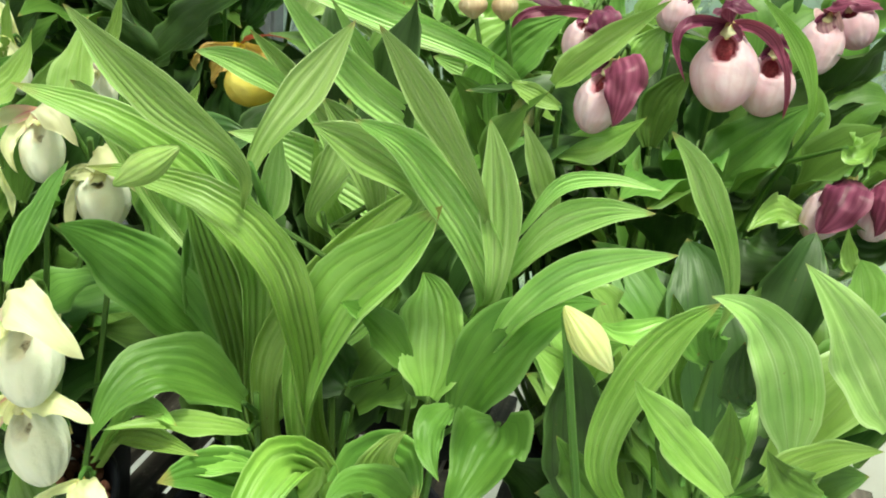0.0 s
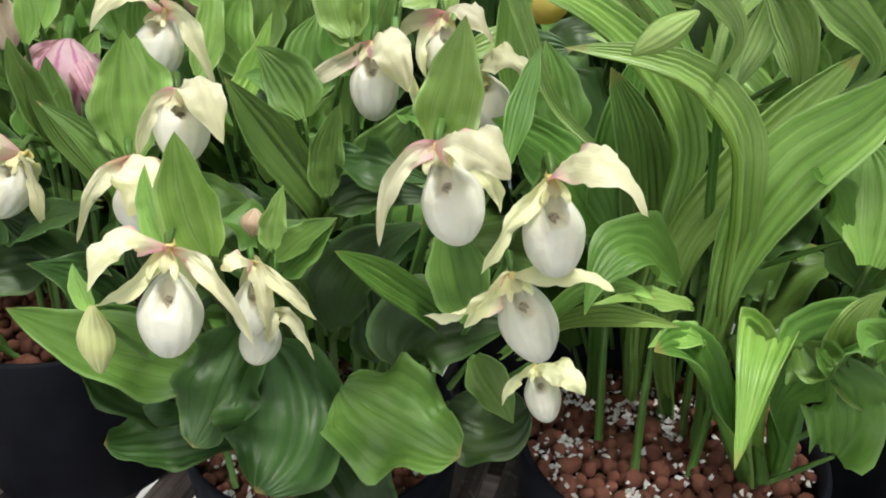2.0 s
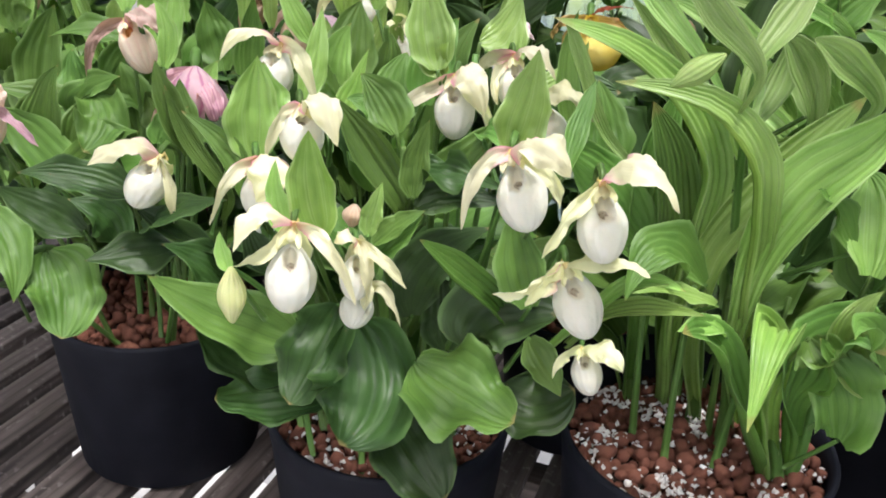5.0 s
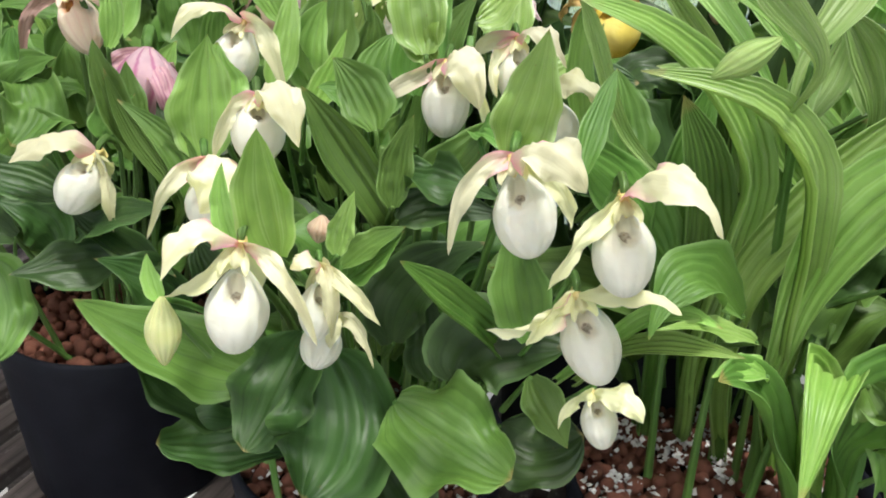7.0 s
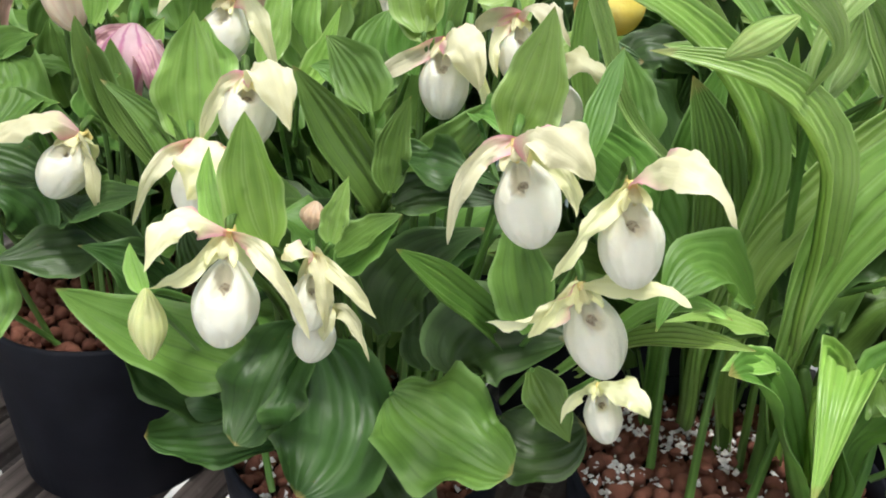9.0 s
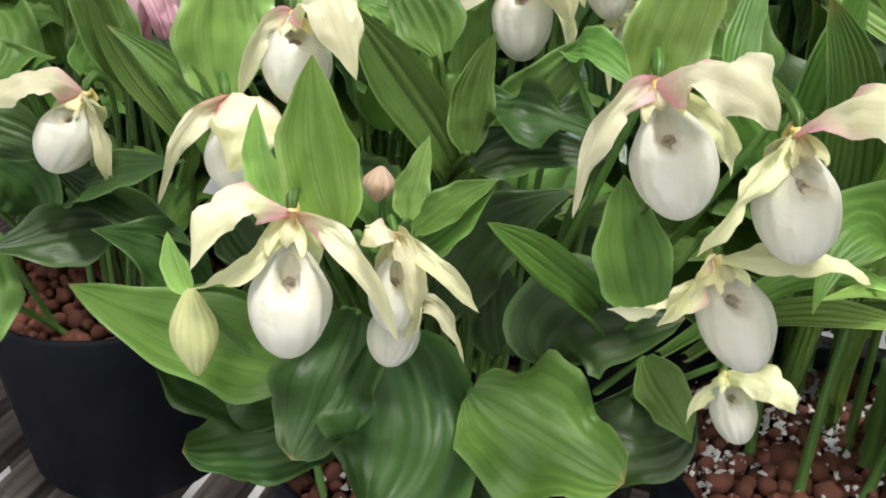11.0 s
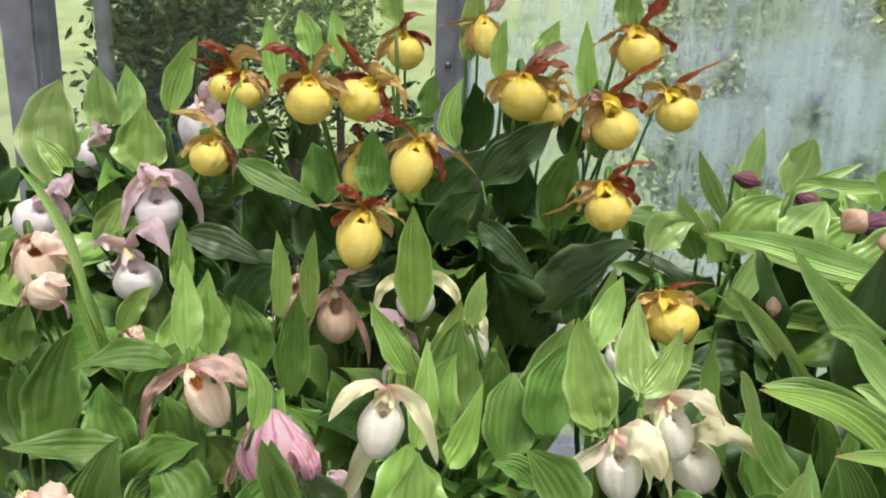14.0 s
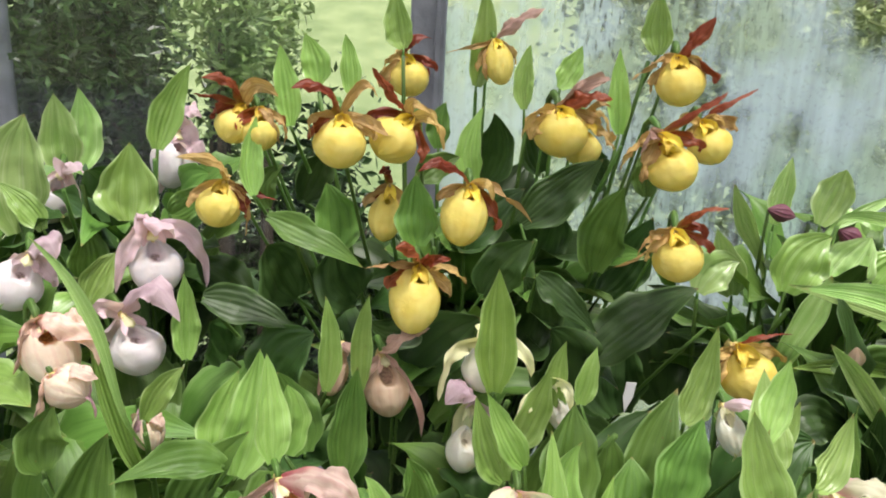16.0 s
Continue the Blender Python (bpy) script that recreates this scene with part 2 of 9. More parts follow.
POUCH = {
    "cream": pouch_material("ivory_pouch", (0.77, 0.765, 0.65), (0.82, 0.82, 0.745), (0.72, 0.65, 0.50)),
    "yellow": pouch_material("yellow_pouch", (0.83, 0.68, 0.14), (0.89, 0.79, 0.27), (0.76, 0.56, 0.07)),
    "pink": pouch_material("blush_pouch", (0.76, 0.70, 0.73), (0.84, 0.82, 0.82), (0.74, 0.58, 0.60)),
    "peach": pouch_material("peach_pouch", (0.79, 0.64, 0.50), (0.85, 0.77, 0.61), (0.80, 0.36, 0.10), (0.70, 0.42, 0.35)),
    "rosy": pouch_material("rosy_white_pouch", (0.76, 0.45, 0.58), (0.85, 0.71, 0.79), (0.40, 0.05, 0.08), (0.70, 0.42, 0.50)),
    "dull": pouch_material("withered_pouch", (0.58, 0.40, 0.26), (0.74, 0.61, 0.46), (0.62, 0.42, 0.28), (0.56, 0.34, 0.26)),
    "magenta": pouch_material("magenta_bud", (0.15, 0.04, 0.07), (0.28, 0.12, 0.16), (0.1, 0.01, 0.03), (0.36, 0.22, 0.22)),
    "purple": pouch_material("purple_pouch", (0.14, 0.05, 0.10), (0.26, 0.12, 0.18), (0.2, 0.02, 0.08), (0.4, 0.3, 0.25)),
    "rosevein": pouch_material("veined_rose_pouch", (0.60, 0.38, 0.44), (0.75, 0.57, 0.60), (0.5, 0.2, 0.25), (0.44, 0.10, 0.25), 0.75),
    "green": pouch_material("green_bud", (0.70, 0.74, 0.30), (0.82, 0.83, 0.50), (0.5, 0.5, 0.2), (0.45, 0.55, 0.15)),
    "pod": pouch_material("striped_green_bud", (0.26, 0.42, 0.10), (0.46, 0.58, 0.22), (0.3, 0.4, 0.1), (0.55, 0.64, 0.34)),
}
STEM = blade_material("green_stem", (0.065, 0.14, 0.028), (0.125, 0.235, 0.05), (0.125, 0.235, 0.05), 5, 0.15)
KNOT = plain_material("flower_column", (0.62, 0.48, 0.12), (0.66, 0.56, 0.28), 120, 0.45)
PLASTIC = plain_material("black_plastic", (0.006, 0.0068, 0.0105), (0.011, 0.012, 0.018), 30, 0.6, relief=0.15, distance=0.0006, fine=300, spec=0.14)
CLAY = plain_material("baked_clay", (0.115, 0.045, 0.030), (0.23, 0.095, 0.062), 110, 0.85, relief=0.6, distance=0.0012, fine=700, spec=0.2, random_value=0.6)
PERLITE = plain_material("white_perlite", (0.55, 0.53, 0.50), (0.78, 0.77, 0.74), 300, 0.9, relief=0.7, distance=0.001, spec=0.2, random_value=0.3)
SOIL = plain_material("dark_soil", (0.012, 0.009, 0.007), (0.04, 0.025, 0.018), 90, 0.95, relief=0.9, distance=0.004, spec=0.1)
TAG = plain_material("white_plastic_tag", (0.72, 0.73, 0.74), (0.80, 0.80, 0.80), 60, 0.4, relief=0.05)
LAWN = plain_material("lawn", (0.15, 0.205, 0.085), (0.27, 0.33, 0.155), 2.2, 0.9, relief=0.25, distance=0.01, fine=40, spec=0.1)
FLOOR = plain_material("concrete_floor", (0.44, 0.43, 0.42), (0.58, 0.57, 0.56), 6, 0.85, relief=0.4, distance=0.004)
PAINT = plain_material("weathered_blue_grey_paint", (0.095, 0.105, 0.125), (0.19, 0.205, 0.24), 22, 0.6, relief=0.5, distance=0.002)
BARK = plain_material("bark", (0.05, 0.035, 0.025), (0.11, 0.085, 0.06), 30, 0.9, relief=0.9, distance=0.01)
SHRUB = plain_material("shrub_leaf", (0.006, 0.018, 0.005), (0.055, 0.115, 0.028), 16, 0.38, relief=0.1, random_value=1.5)
LIGHT_LEAF = plain_material("light_green_leaf", (0.10, 0.19, 0.05), (0.30, 0.41, 0.14), 6, 0.5, relief=0.1, random_value=0.8)
HEDGE = plain_material("hedge_leaf", (0.13, 0.19, 0.06), (0.30, 0.36, 0.14), 3, 0.6, relief=0.1, random_value=0.7)
WHITEWASH = plain_material("whitewashed_wall", (0.62, 0.62, 0.61), (0.82, 0.82, 0.80), 8, 0.85, relief=0.4, distance=0.003)
STEEL = plain_material("dark_bolt", (0.12, 0.12, 0.13), (0.2, 0.2, 0.21), 60, 0.4, 0.9)


def timber():
    m, t, n, l, p = shader("weathered_timber")
    c = n.new("ShaderNodeTexCoord")
    mp = n.new("ShaderNodeMapping")
    mp.inputs["Scale"].default_value = (3.0, 60.0, 60.0)
    l.new(c.outputs["Object"], mp.inputs["Vector"])
    g = node(t, "ShaderNodeTexNoise", Scale=1.6, Detail=6.0)
    l.new(mp.outputs[0], g.inputs["Vector"])
    col = mix_colour(t, ramp(t, g.outputs["Fac"], 0.32, 0.66), (0.030, 0.023, 0.020), (0.135, 0.112, 0.100))
    col = mix_colour(t, math_node(t, "MULTIPLY", ramp(t, noise_fac(t, 9, 5), 0.5, 0.68), 0.55), col, (0.025, 0.018, 0.015))
    dust = math_node(t, "MULTIPLY", ramp(t, noise_fac(t, 130, 4), 0.58, 0.68), ramp(t, noise_fac(t, 14, 3), 0.40, 0.60))
    col = mix_colour(t, math_node(t, "MULTIPLY", dust, 0.6), col, (0.26, 0.235, 0.22))
    info = n.new("ShaderNodeObjectInfo")
    hsv = n.new("ShaderNodeHueSaturation")
    l.new(col, hsv.inputs["Color"])
    l.new(math_node(t, "ADD", math_node(t, "MULTIPLY", info.outputs["Random"], 0.6), 0.7), hsv.inputs["Value"])
    l.new(hsv.outputs[0], p.inputs["Base Color"])
    p.inputs["Roughness"].default_value = 0.8
    bump(t, g.outputs["Fac"], 0.6, 0.002, (p,))
    return m


TIMBER = timber()


def dirty_glass(name, film, lo, hi, cover):
    """Glass under a film of dried algae and condensation, with runs down it."""
    m, t, n, l, p = shader(name)
    c = n.new("ShaderNodeTexCoord")
    mp = n.new("ShaderNodeMapping")
    mp.inputs["Scale"].default_value = (16.0, 1.0, 1.6)
    l.new(c.outputs["Object"], mp.inputs["Vector"])
    runs = node(t, "ShaderNodeTexNoise", Scale=2.2, Detail=6.0)
    l.new(mp.outputs[0], runs.inputs["Vector"])
    patch = noise_fac(t, 5.0, 6)
    specks = ramp(t, noise_fac(t, 140, 3), 0.56, 0.66)
    f = math_node(t, "ADD", math_node(t, "MULTIPLY", runs.outputs["Fac"], 0.5), math_node(t, "MULTIPLY", patch, 0.5))
    f = ramp(t, f, lo, hi)
    blots = math_node(t, "MULTIPLY", ramp(t, noise_fac(t, 9, 7), 0.50, 0.64), 0.5)
    f = math_node(t, "MULTIPLY", math_node(t, "SUBTRACT", f, math_node(t, "ADD", blots, math_node(t, "MULTIPLY", specks, 0.15))), cover)
    clear = n.new("ShaderNodeBsdfTransparent")
    gloss = node(t, "ShaderNodeBsdfGlossy", Roughness=0.08)
    fr = node(t, "ShaderNodeFresnel", IOR=1.45)
    pane = n.new("ShaderNodeMixShader")
    l.new(fr.outputs[0], pane.inputs[0])
    l.new(clear.outputs[0], pane.inputs[1])
    l.new(gloss.outputs[0], pane.inputs[2])
    dirt = n.new("ShaderNodeMixShader")
    dirt.inputs[0].default_value = 0.55
    d1 = n.new("ShaderNodeBsdfDiffuse")
    d2 = n.new("ShaderNodeBsdfTranslucent")
    col = mix_colour(t, ramp(t, noise_fac(t, 4, 5), 0.52, 0.72), film, (film[0] * 0.86, film[1] * 0.98, film[2] * 0.76))
    algae = math_node(t, "MULTIPLY", ramp(t, noise_fac(t, 8, 9), 0.46, 0.58), ramp(t, noise_fac(t, 2.6, 3), 0.38, 0.52))
    col = mix_colour(t, math_node(t, "MULTIPLY", algae, 0.6), col, (0.50, 0.61, 0.36))
    mp2 = n.new("ShaderNodeMapping")
    mp2.inputs["Scale"].default_value = (90.0, 1.0, 28.0)
    l.new(c.outputs["Object"], mp2.inputs["Vector"])
    drips = node(t, "ShaderNodeTexNoise", Scale=1.6, Detail=4.0)
    l.new(mp2.outputs[0], drips.inputs["Vector"])
    grime = math_node(t, "MULTIPLY", ramp(t, drips.outputs["Fac"], 0.52, 0.64), ramp(t, noise_fac(t, 2.1, 5), 0.42, 0.54))
    col = mix_colour(t, math_node(t, "MULTIPLY", grime, 0.85), col, (0.13, 0.14, 0.15))
    l.new(col, d1.inputs[0])
    l.new(col, d2.inputs[0])
    l.new(d1.outputs[0], dirt.inputs[1])
    l.new(d2.outputs[0], dirt.inputs[2])
    mx = n.new("ShaderNodeMixShader")
    l.new(f, mx.inputs[0])
    l.new(pane.outputs[0], mx.inputs[1])
    l.new(dirt.outputs[0], mx.inputs[2])
    l.new(mx.outputs[0], n["Material Output"].inputs[0])
    return m


CLEARER = dirty_glass("glass_with_light_film", (0.60, 0.68, 0.68), 0.48, 0.8, 0.05)
MISTED = dirty_glass("glass_with_heavy_film", (0.74, 0.86, 0.88), 0.27, 0.62, 0.66)


# ---- building blocks ----
def mesh_of(name, verts, faces, material, uvs=None, smooth=True):
    me = bpy.data.meshes.new(name)
    me.from_pydata(verts, [], faces)
    if uvs is not None:
        layer = me.uv_layers.new(name="UVMap")
        idx = np.empty(len(me.loops), dtype=np.int32)
        me.loops.foreach_get("vertex_index", idx)
        layer.data.foreach_set("uv", np.asarray(uvs, dtype=np.float32)[idx].ravel())
    me.polygons.foreach_set("use_smooth", [smooth] * len(me.polygons))
    me.materials.append(material)
    me.update()
    return me


def origin(ob):
    p = Vector((0, 0, 0))
    while ob:
        p, ob = p + ob.location, ob.parent
    return p


def piece(name, verts, faces, material, parent=None, label="", uvs=None, smooth=True, at=None):
    """One mesh under parent, from points in the world's metres; its own origin is its parent's, or the place given."""
    base = origin(parent) if at is None else Vector(at)
    b = np.array(base)
    ob = new(name, mesh_of(name, (np.asarray(verts) - b).tolist(), faces, material, uvs, smooth))
    ob.parent = parent
    ob.location = base - origin(parent) if parent else base
    return tagged(ob, label)


def box(name, lo, hi, material, parent=None, label="", bevel=0.003, at=None):
    bm = bmesh.new()
    bmesh.ops.create_cube(bm, size=1.0)
    c, s = (Vector(lo) + Vector(hi)) / 2, Vector(hi) - Vector(lo)
    for v in bm.verts:
        v.co = Vector((c.x + v.co.x * s.x, c.y + v.co.y * s.y, c.z + v.co.z * s.z))
    if bevel:
        bmesh.ops.bevel(bm, geom=bm.edges[:], offset=bevel, segments=2, profile=0.6, affect="EDGES")
    bm.verts.ensure_lookup_table()
    vs, fs = [tuple(v.co) for v in bm.verts], [[v.index for v in f.verts] for f in bm.faces]
    bm.free()
    return piece(name, vs, fs, material, parent, label, smooth=False, at=at)


def grid_faces(r, c, closed=False):
    out = []
    for i in range(r - 1):
        for j in range(c - (0 if closed else 1)):
            k = (j + 1) % c
            out.append((i * c + j, i * c + k, (i + 1) * c + k, (i + 1) * c + j))
    return out


def unit(a):
    return a / max(1e-9, float(np.linalg.norm(a)))


def bezier(b, m, t, u):
    """The curve from b to t that passes m half way."""
    b, m, t = (np.array(x, dtype=float) for x in (b, m, t))
    k = 2 * m - (b + t) / 2
    u = u[:, None]
    return (1 - u) ** 2 * b + 2 * u * (1 - u) * k + u * u * t, 2 * (1 - u) * (k - b) + 2 * u * (t - k)


SHAPES = {"heart": (0.32, 1.05, 0.3), "leaf": (0.62, 1.05, 0.34), "lance": (0.7, 1.3, 0.30), "broad": (0.5, 0.6, 0.22), "petal": (0.45, 0.8, 0.35), "hood": (0.55, 0.72, 0.34), "strap": (0.3, 0.7, 0.55)}


def blade(name, parent, b, m, t, width, face, material, fold=0.3, wave=0.0, shape="leaf", pleat=0.03, twist=0.0, label="", rows=16, cols=12, ribs=0, crumple=0.12):
    """A leaf or petal along a curve: channelled, pleated along its veins, with a waved margin and a bent tip."""
    u = np.linspace(0, 1, rows)
    mid, tan = bezier(b, m, t, u)
    p, q, root = SHAPES[shape]
    prof = u ** p * (1 - u) ** q
    prof = prof / prof.max()
    prof = np.maximum(prof, root * np.clip(1 - u * 2.2, 0, 1) ** 1.5)
    rnd = random.random() * 6.28
    twist += 0.35 * math.sin(rnd * 5)
    size = float(np.linalg.norm(np.diff(mid, axis=0), axis=1).sum())
    bent = size * 0.05 * math.sin(rnd * 7)
    beat, lean = 8 + 6 * math.sin(rnd * 9) ** 2, 0.12 * math.sin(rnd * 11)
    v = np.linspace(-1, 1, cols + 1)
    verts, uvs = [], []
    face = np.array(face, dtype=float)
    depth = [0.35 + 0.9 * abs(math.sin(rnd * 13 + 2.3 * k)) for k in range(12)]
    for i in range(rows):
        tg = unit(tan[i])
        side = unit(np.cross(tg, face))
        nrm = np.cross(side, tg)
        a = twist * (u[i] - 0.2)
        side, nrm = side * math.cos(a) + nrm * math.sin(a), nrm * math.cos(a) - side * math.sin(a)
        h = width / 2 * prof[i]
        middle = mid[i] + nrm * bent * max(0.0, (u[i] - 0.65) / 0.35) ** 2
        tight = 1 + 0.9 * max(0.0, 0.35 - u[i]) / 0.35
        for j, x in enumerate(v):
            lift = fold * tight * h * (abs(x) ** 1.4 - 0.35)
            lift += pleat * h * (((abs(math.sin(ribs * math.pi * (x + 1) / 2)) + 1e-9) ** 0.6 - 0.75) * (1.15 - 0.45 * abs(x)) * depth[round(ribs * (x + 1) / 2)] if ribs else (1 if j % 2 else -1))
            lift += wave * h * math.sin(rnd + u[i] * beat + (2.1 if x > 0 else 0)) * abs(x) ** 2.2
            lift += wave * 0.3 * h * math.sin(rnd * 2 + u[i] * beat * 2.3 + (1.1 if x > 0 else 0)) * abs(x) ** 4
            q = Vector((u[i] * size / width * 2.2 + rnd, x * 1.3 + rnd * 3, rnd))
            lift += crumple * h * noise.noise(q * 1.4) + crumple * 0.5 * h * noise.noise(q * 4.0)
            squeeze = (1 - 0.12 * fold * abs(x)) * (1 + lean * x)
            jig = 1 + 0.06 * math.sin(rnd * 3 + u[i] * 17 + (1.3 if x > 0 else 0)) * abs(x)
            verts.append(middle + side * (x * h * squeeze * jig) + nrm * lift)
            uvs.append((u[i] * 0.999 + 2 * ribs, (x + 1) / 2))
    return piece(name, verts, grid_faces(rows, cols + 1), material, parent, label, uvs)


def tube(name, parent, points, radii, material, sides=8, label="", at=None):
    pts = np.array(points, dtype=float)
    verts, uvs = [], []
    for i, p in enumerate(pts):
        tg = unit(pts[min(i + 1, len(pts) - 1)] - pts[max(i - 1, 0)])
        ref = np.array((1.0, 0, 0)) if abs(tg[0]) < 0.8 else np.array((0, 1.0, 0))
        a = unit(np.cross(tg, ref))
        b = np.cross(tg, a)
        for k in range(sides):
            w = 2 * math.pi * k / sides
            verts.append(p + (a * math.cos(w) + b * math.sin(w)) * radii[i])
            uvs.append((i / len(pts), k / sides))
    f = grid_faces(len(pts), sides, True)
    f.append(tuple(range(sides)))
    f.append(tuple(range((len(pts) - 1) * sides, len(pts) * sides)))
    return piece(name, verts, f, material, parent, label, uvs, at=at)


def stalk(plant, b, m, t, r=0.0021, name="stem"):
    pts, _ = bezier(b, m, t, np.linspace(0, 1, 10))
    return tube(name, plant, pts, [r * (1.25 - 0.45 * i / 9) for i in range(10)], STEM)


def arching(plant, points, widths, wraps, face, kind="bright", wave=0.05, rows=28):
    """A long leaf that sheathes its stem: rolled into a tube at its foot, opening into a pleated, channelled blade that arches over."""
    pts = np.array(points, dtype=float)
    step = np.concatenate(([0.0], np.cumsum(np.linalg.norm(np.diff(pts, axis=0), axis=1))))
    step = step / step[-1]
    slope = np.gradient(pts, step, axis=0)
    u = np.linspace(0, 1, rows)
    k = np.clip(np.searchsorted(step, u, side="right") - 1, 0, len(pts) - 2)
    gap = (step[k + 1] - step[k])[:, None]
    q = ((u - step[k]) / (step[k + 1] - step[k]))[:, None]
    mid = (2 * q ** 3 - 3 * q ** 2 + 1) * pts[k] + (q ** 3 - 2 * q ** 2 + q) * gap * slope[k] + (3 * q ** 2 - 2 * q ** 3) * pts[k + 1] + (q ** 3 - q ** 2) * gap * slope[k + 1]
    tan = np.gradient(mid, axis=0)
    soft = np.array((1.0, 2.0, 3.0, 2.0, 1.0)) / 9
    half = np.convolve(np.pad(np.interp(u, step, widths), 2, mode="edge"), soft, mode="valid") / 2
    half[-3:] = np.minimum(half[-3:], half[-4] * np.array((0.75, 0.45, 0.02)))
    turn = np.interp(u, step, wraps)
    rnd = random.random() * 6.28
    ribs = random.choice((6, 7, 8, 9))
    cols = ribs * 4
    v = np.linspace(-1, 1, cols + 1)
    verts, uvs = [], []
    face = np.array(face, dtype=float)
    depth = [0.4 + 0.9 * abs(math.sin(rnd * 13 + 2.3 * k)) for k in range(12)]
    for i in range(rows):
        tg = unit(tan[i])
        side = unit(np.cross(tg, face))
        nrm = np.cross(side, tg)
        a = turn[i]
        r = half[i] / a
        blade_part = max(0.0, 1 - a / 1.6)
        for x in v:
            lift = r * (1 - math.cos(a * x)) - r * 0.5 * (1 - math.cos(a))
            lift += half[i] * 0.15 * ((abs(math.sin(ribs * math.pi * (x + 1) / 2)) + 1e-9) ** 0.6 - 0.75) * (1.1 - 0.4 * abs(x)) * depth[round(ribs * (x + 1) / 2)]
            lift += half[i] * blade_part * wave * math.sin(rnd + u[i] * 13 + (2.1 if x > 0 else 0)) * abs(x) ** 2 * 3
            lift += half[i] * 0.10 * noise.noise(Vector((u[i] * 5 + rnd, x * 1.3, rnd)))
            verts.append(mid[i] + side * (r * math.sin(a * x)) + nrm * lift)
            uvs.append((u[i] * 0.999 + 2 * ribs, (x + 1) / 2))
    return piece("leaf", verts, grid_faces(rows, cols + 1), LEAF[kind], plant, "", uvs)


def leaf(plant, b, m, t, width, face, kind="mid", shape="leaf", fold=0.3, wave=0.12, root=None, fine=True):
    lance = shape == "lance"
    if lance and root is not None and fine:
        b, m, t, r = (np.array(q, dtype=float) for q in (b, m, t, root))
        top = 2 * m - (b + t) / 2
        foot = 0.6 if r[2] < 0.63 else 0.15
        return arching(plant, [r, b * 0.85 + r * 0.15, b * 0.25 + top * 0.5 + t * 0.25, b * 0.06 + top * 0.38 + t * 0.56, t], [width * foot, width * (0.22 + 1.05 * foot), width * 1.04, width * 0.62, width * 0.02], [2.4, 1.6, 1.1 + fold * 0.5, 1.15, 1.0], face, kind, wave * 0.4)
    ribs = random.choice((5, 6, 6, 7, 8))
    rows, cols = (20, ribs * 4) if fine else (11, ribs * 2)
    pleat = (0.14 if lance else 0.06 if shape == "broad" else 0.07) * (1.0 if fine else 0.6)
    ob = blade("leaf", plant, b, m, t, width, face, LEAF[kind], fold * (1.2 if lance else 1.0), wave * (1.35 if fine else 2.0) + 0.04, shape, pleat, rows=rows, cols=cols, ribs=ribs, crumple=0.12)
    if root is not None:
        b, r = np.array(b), np.array(root)
        stalk(plant, r, b * 0.5 + r * 0.5, b, 0.0017, "sheath")
    return ob


def smooth(lo, hi, x):
    k = min(1.0, max(0.0, (x - lo) / (hi - lo)))
    return k * k * (3 - 2 * k)


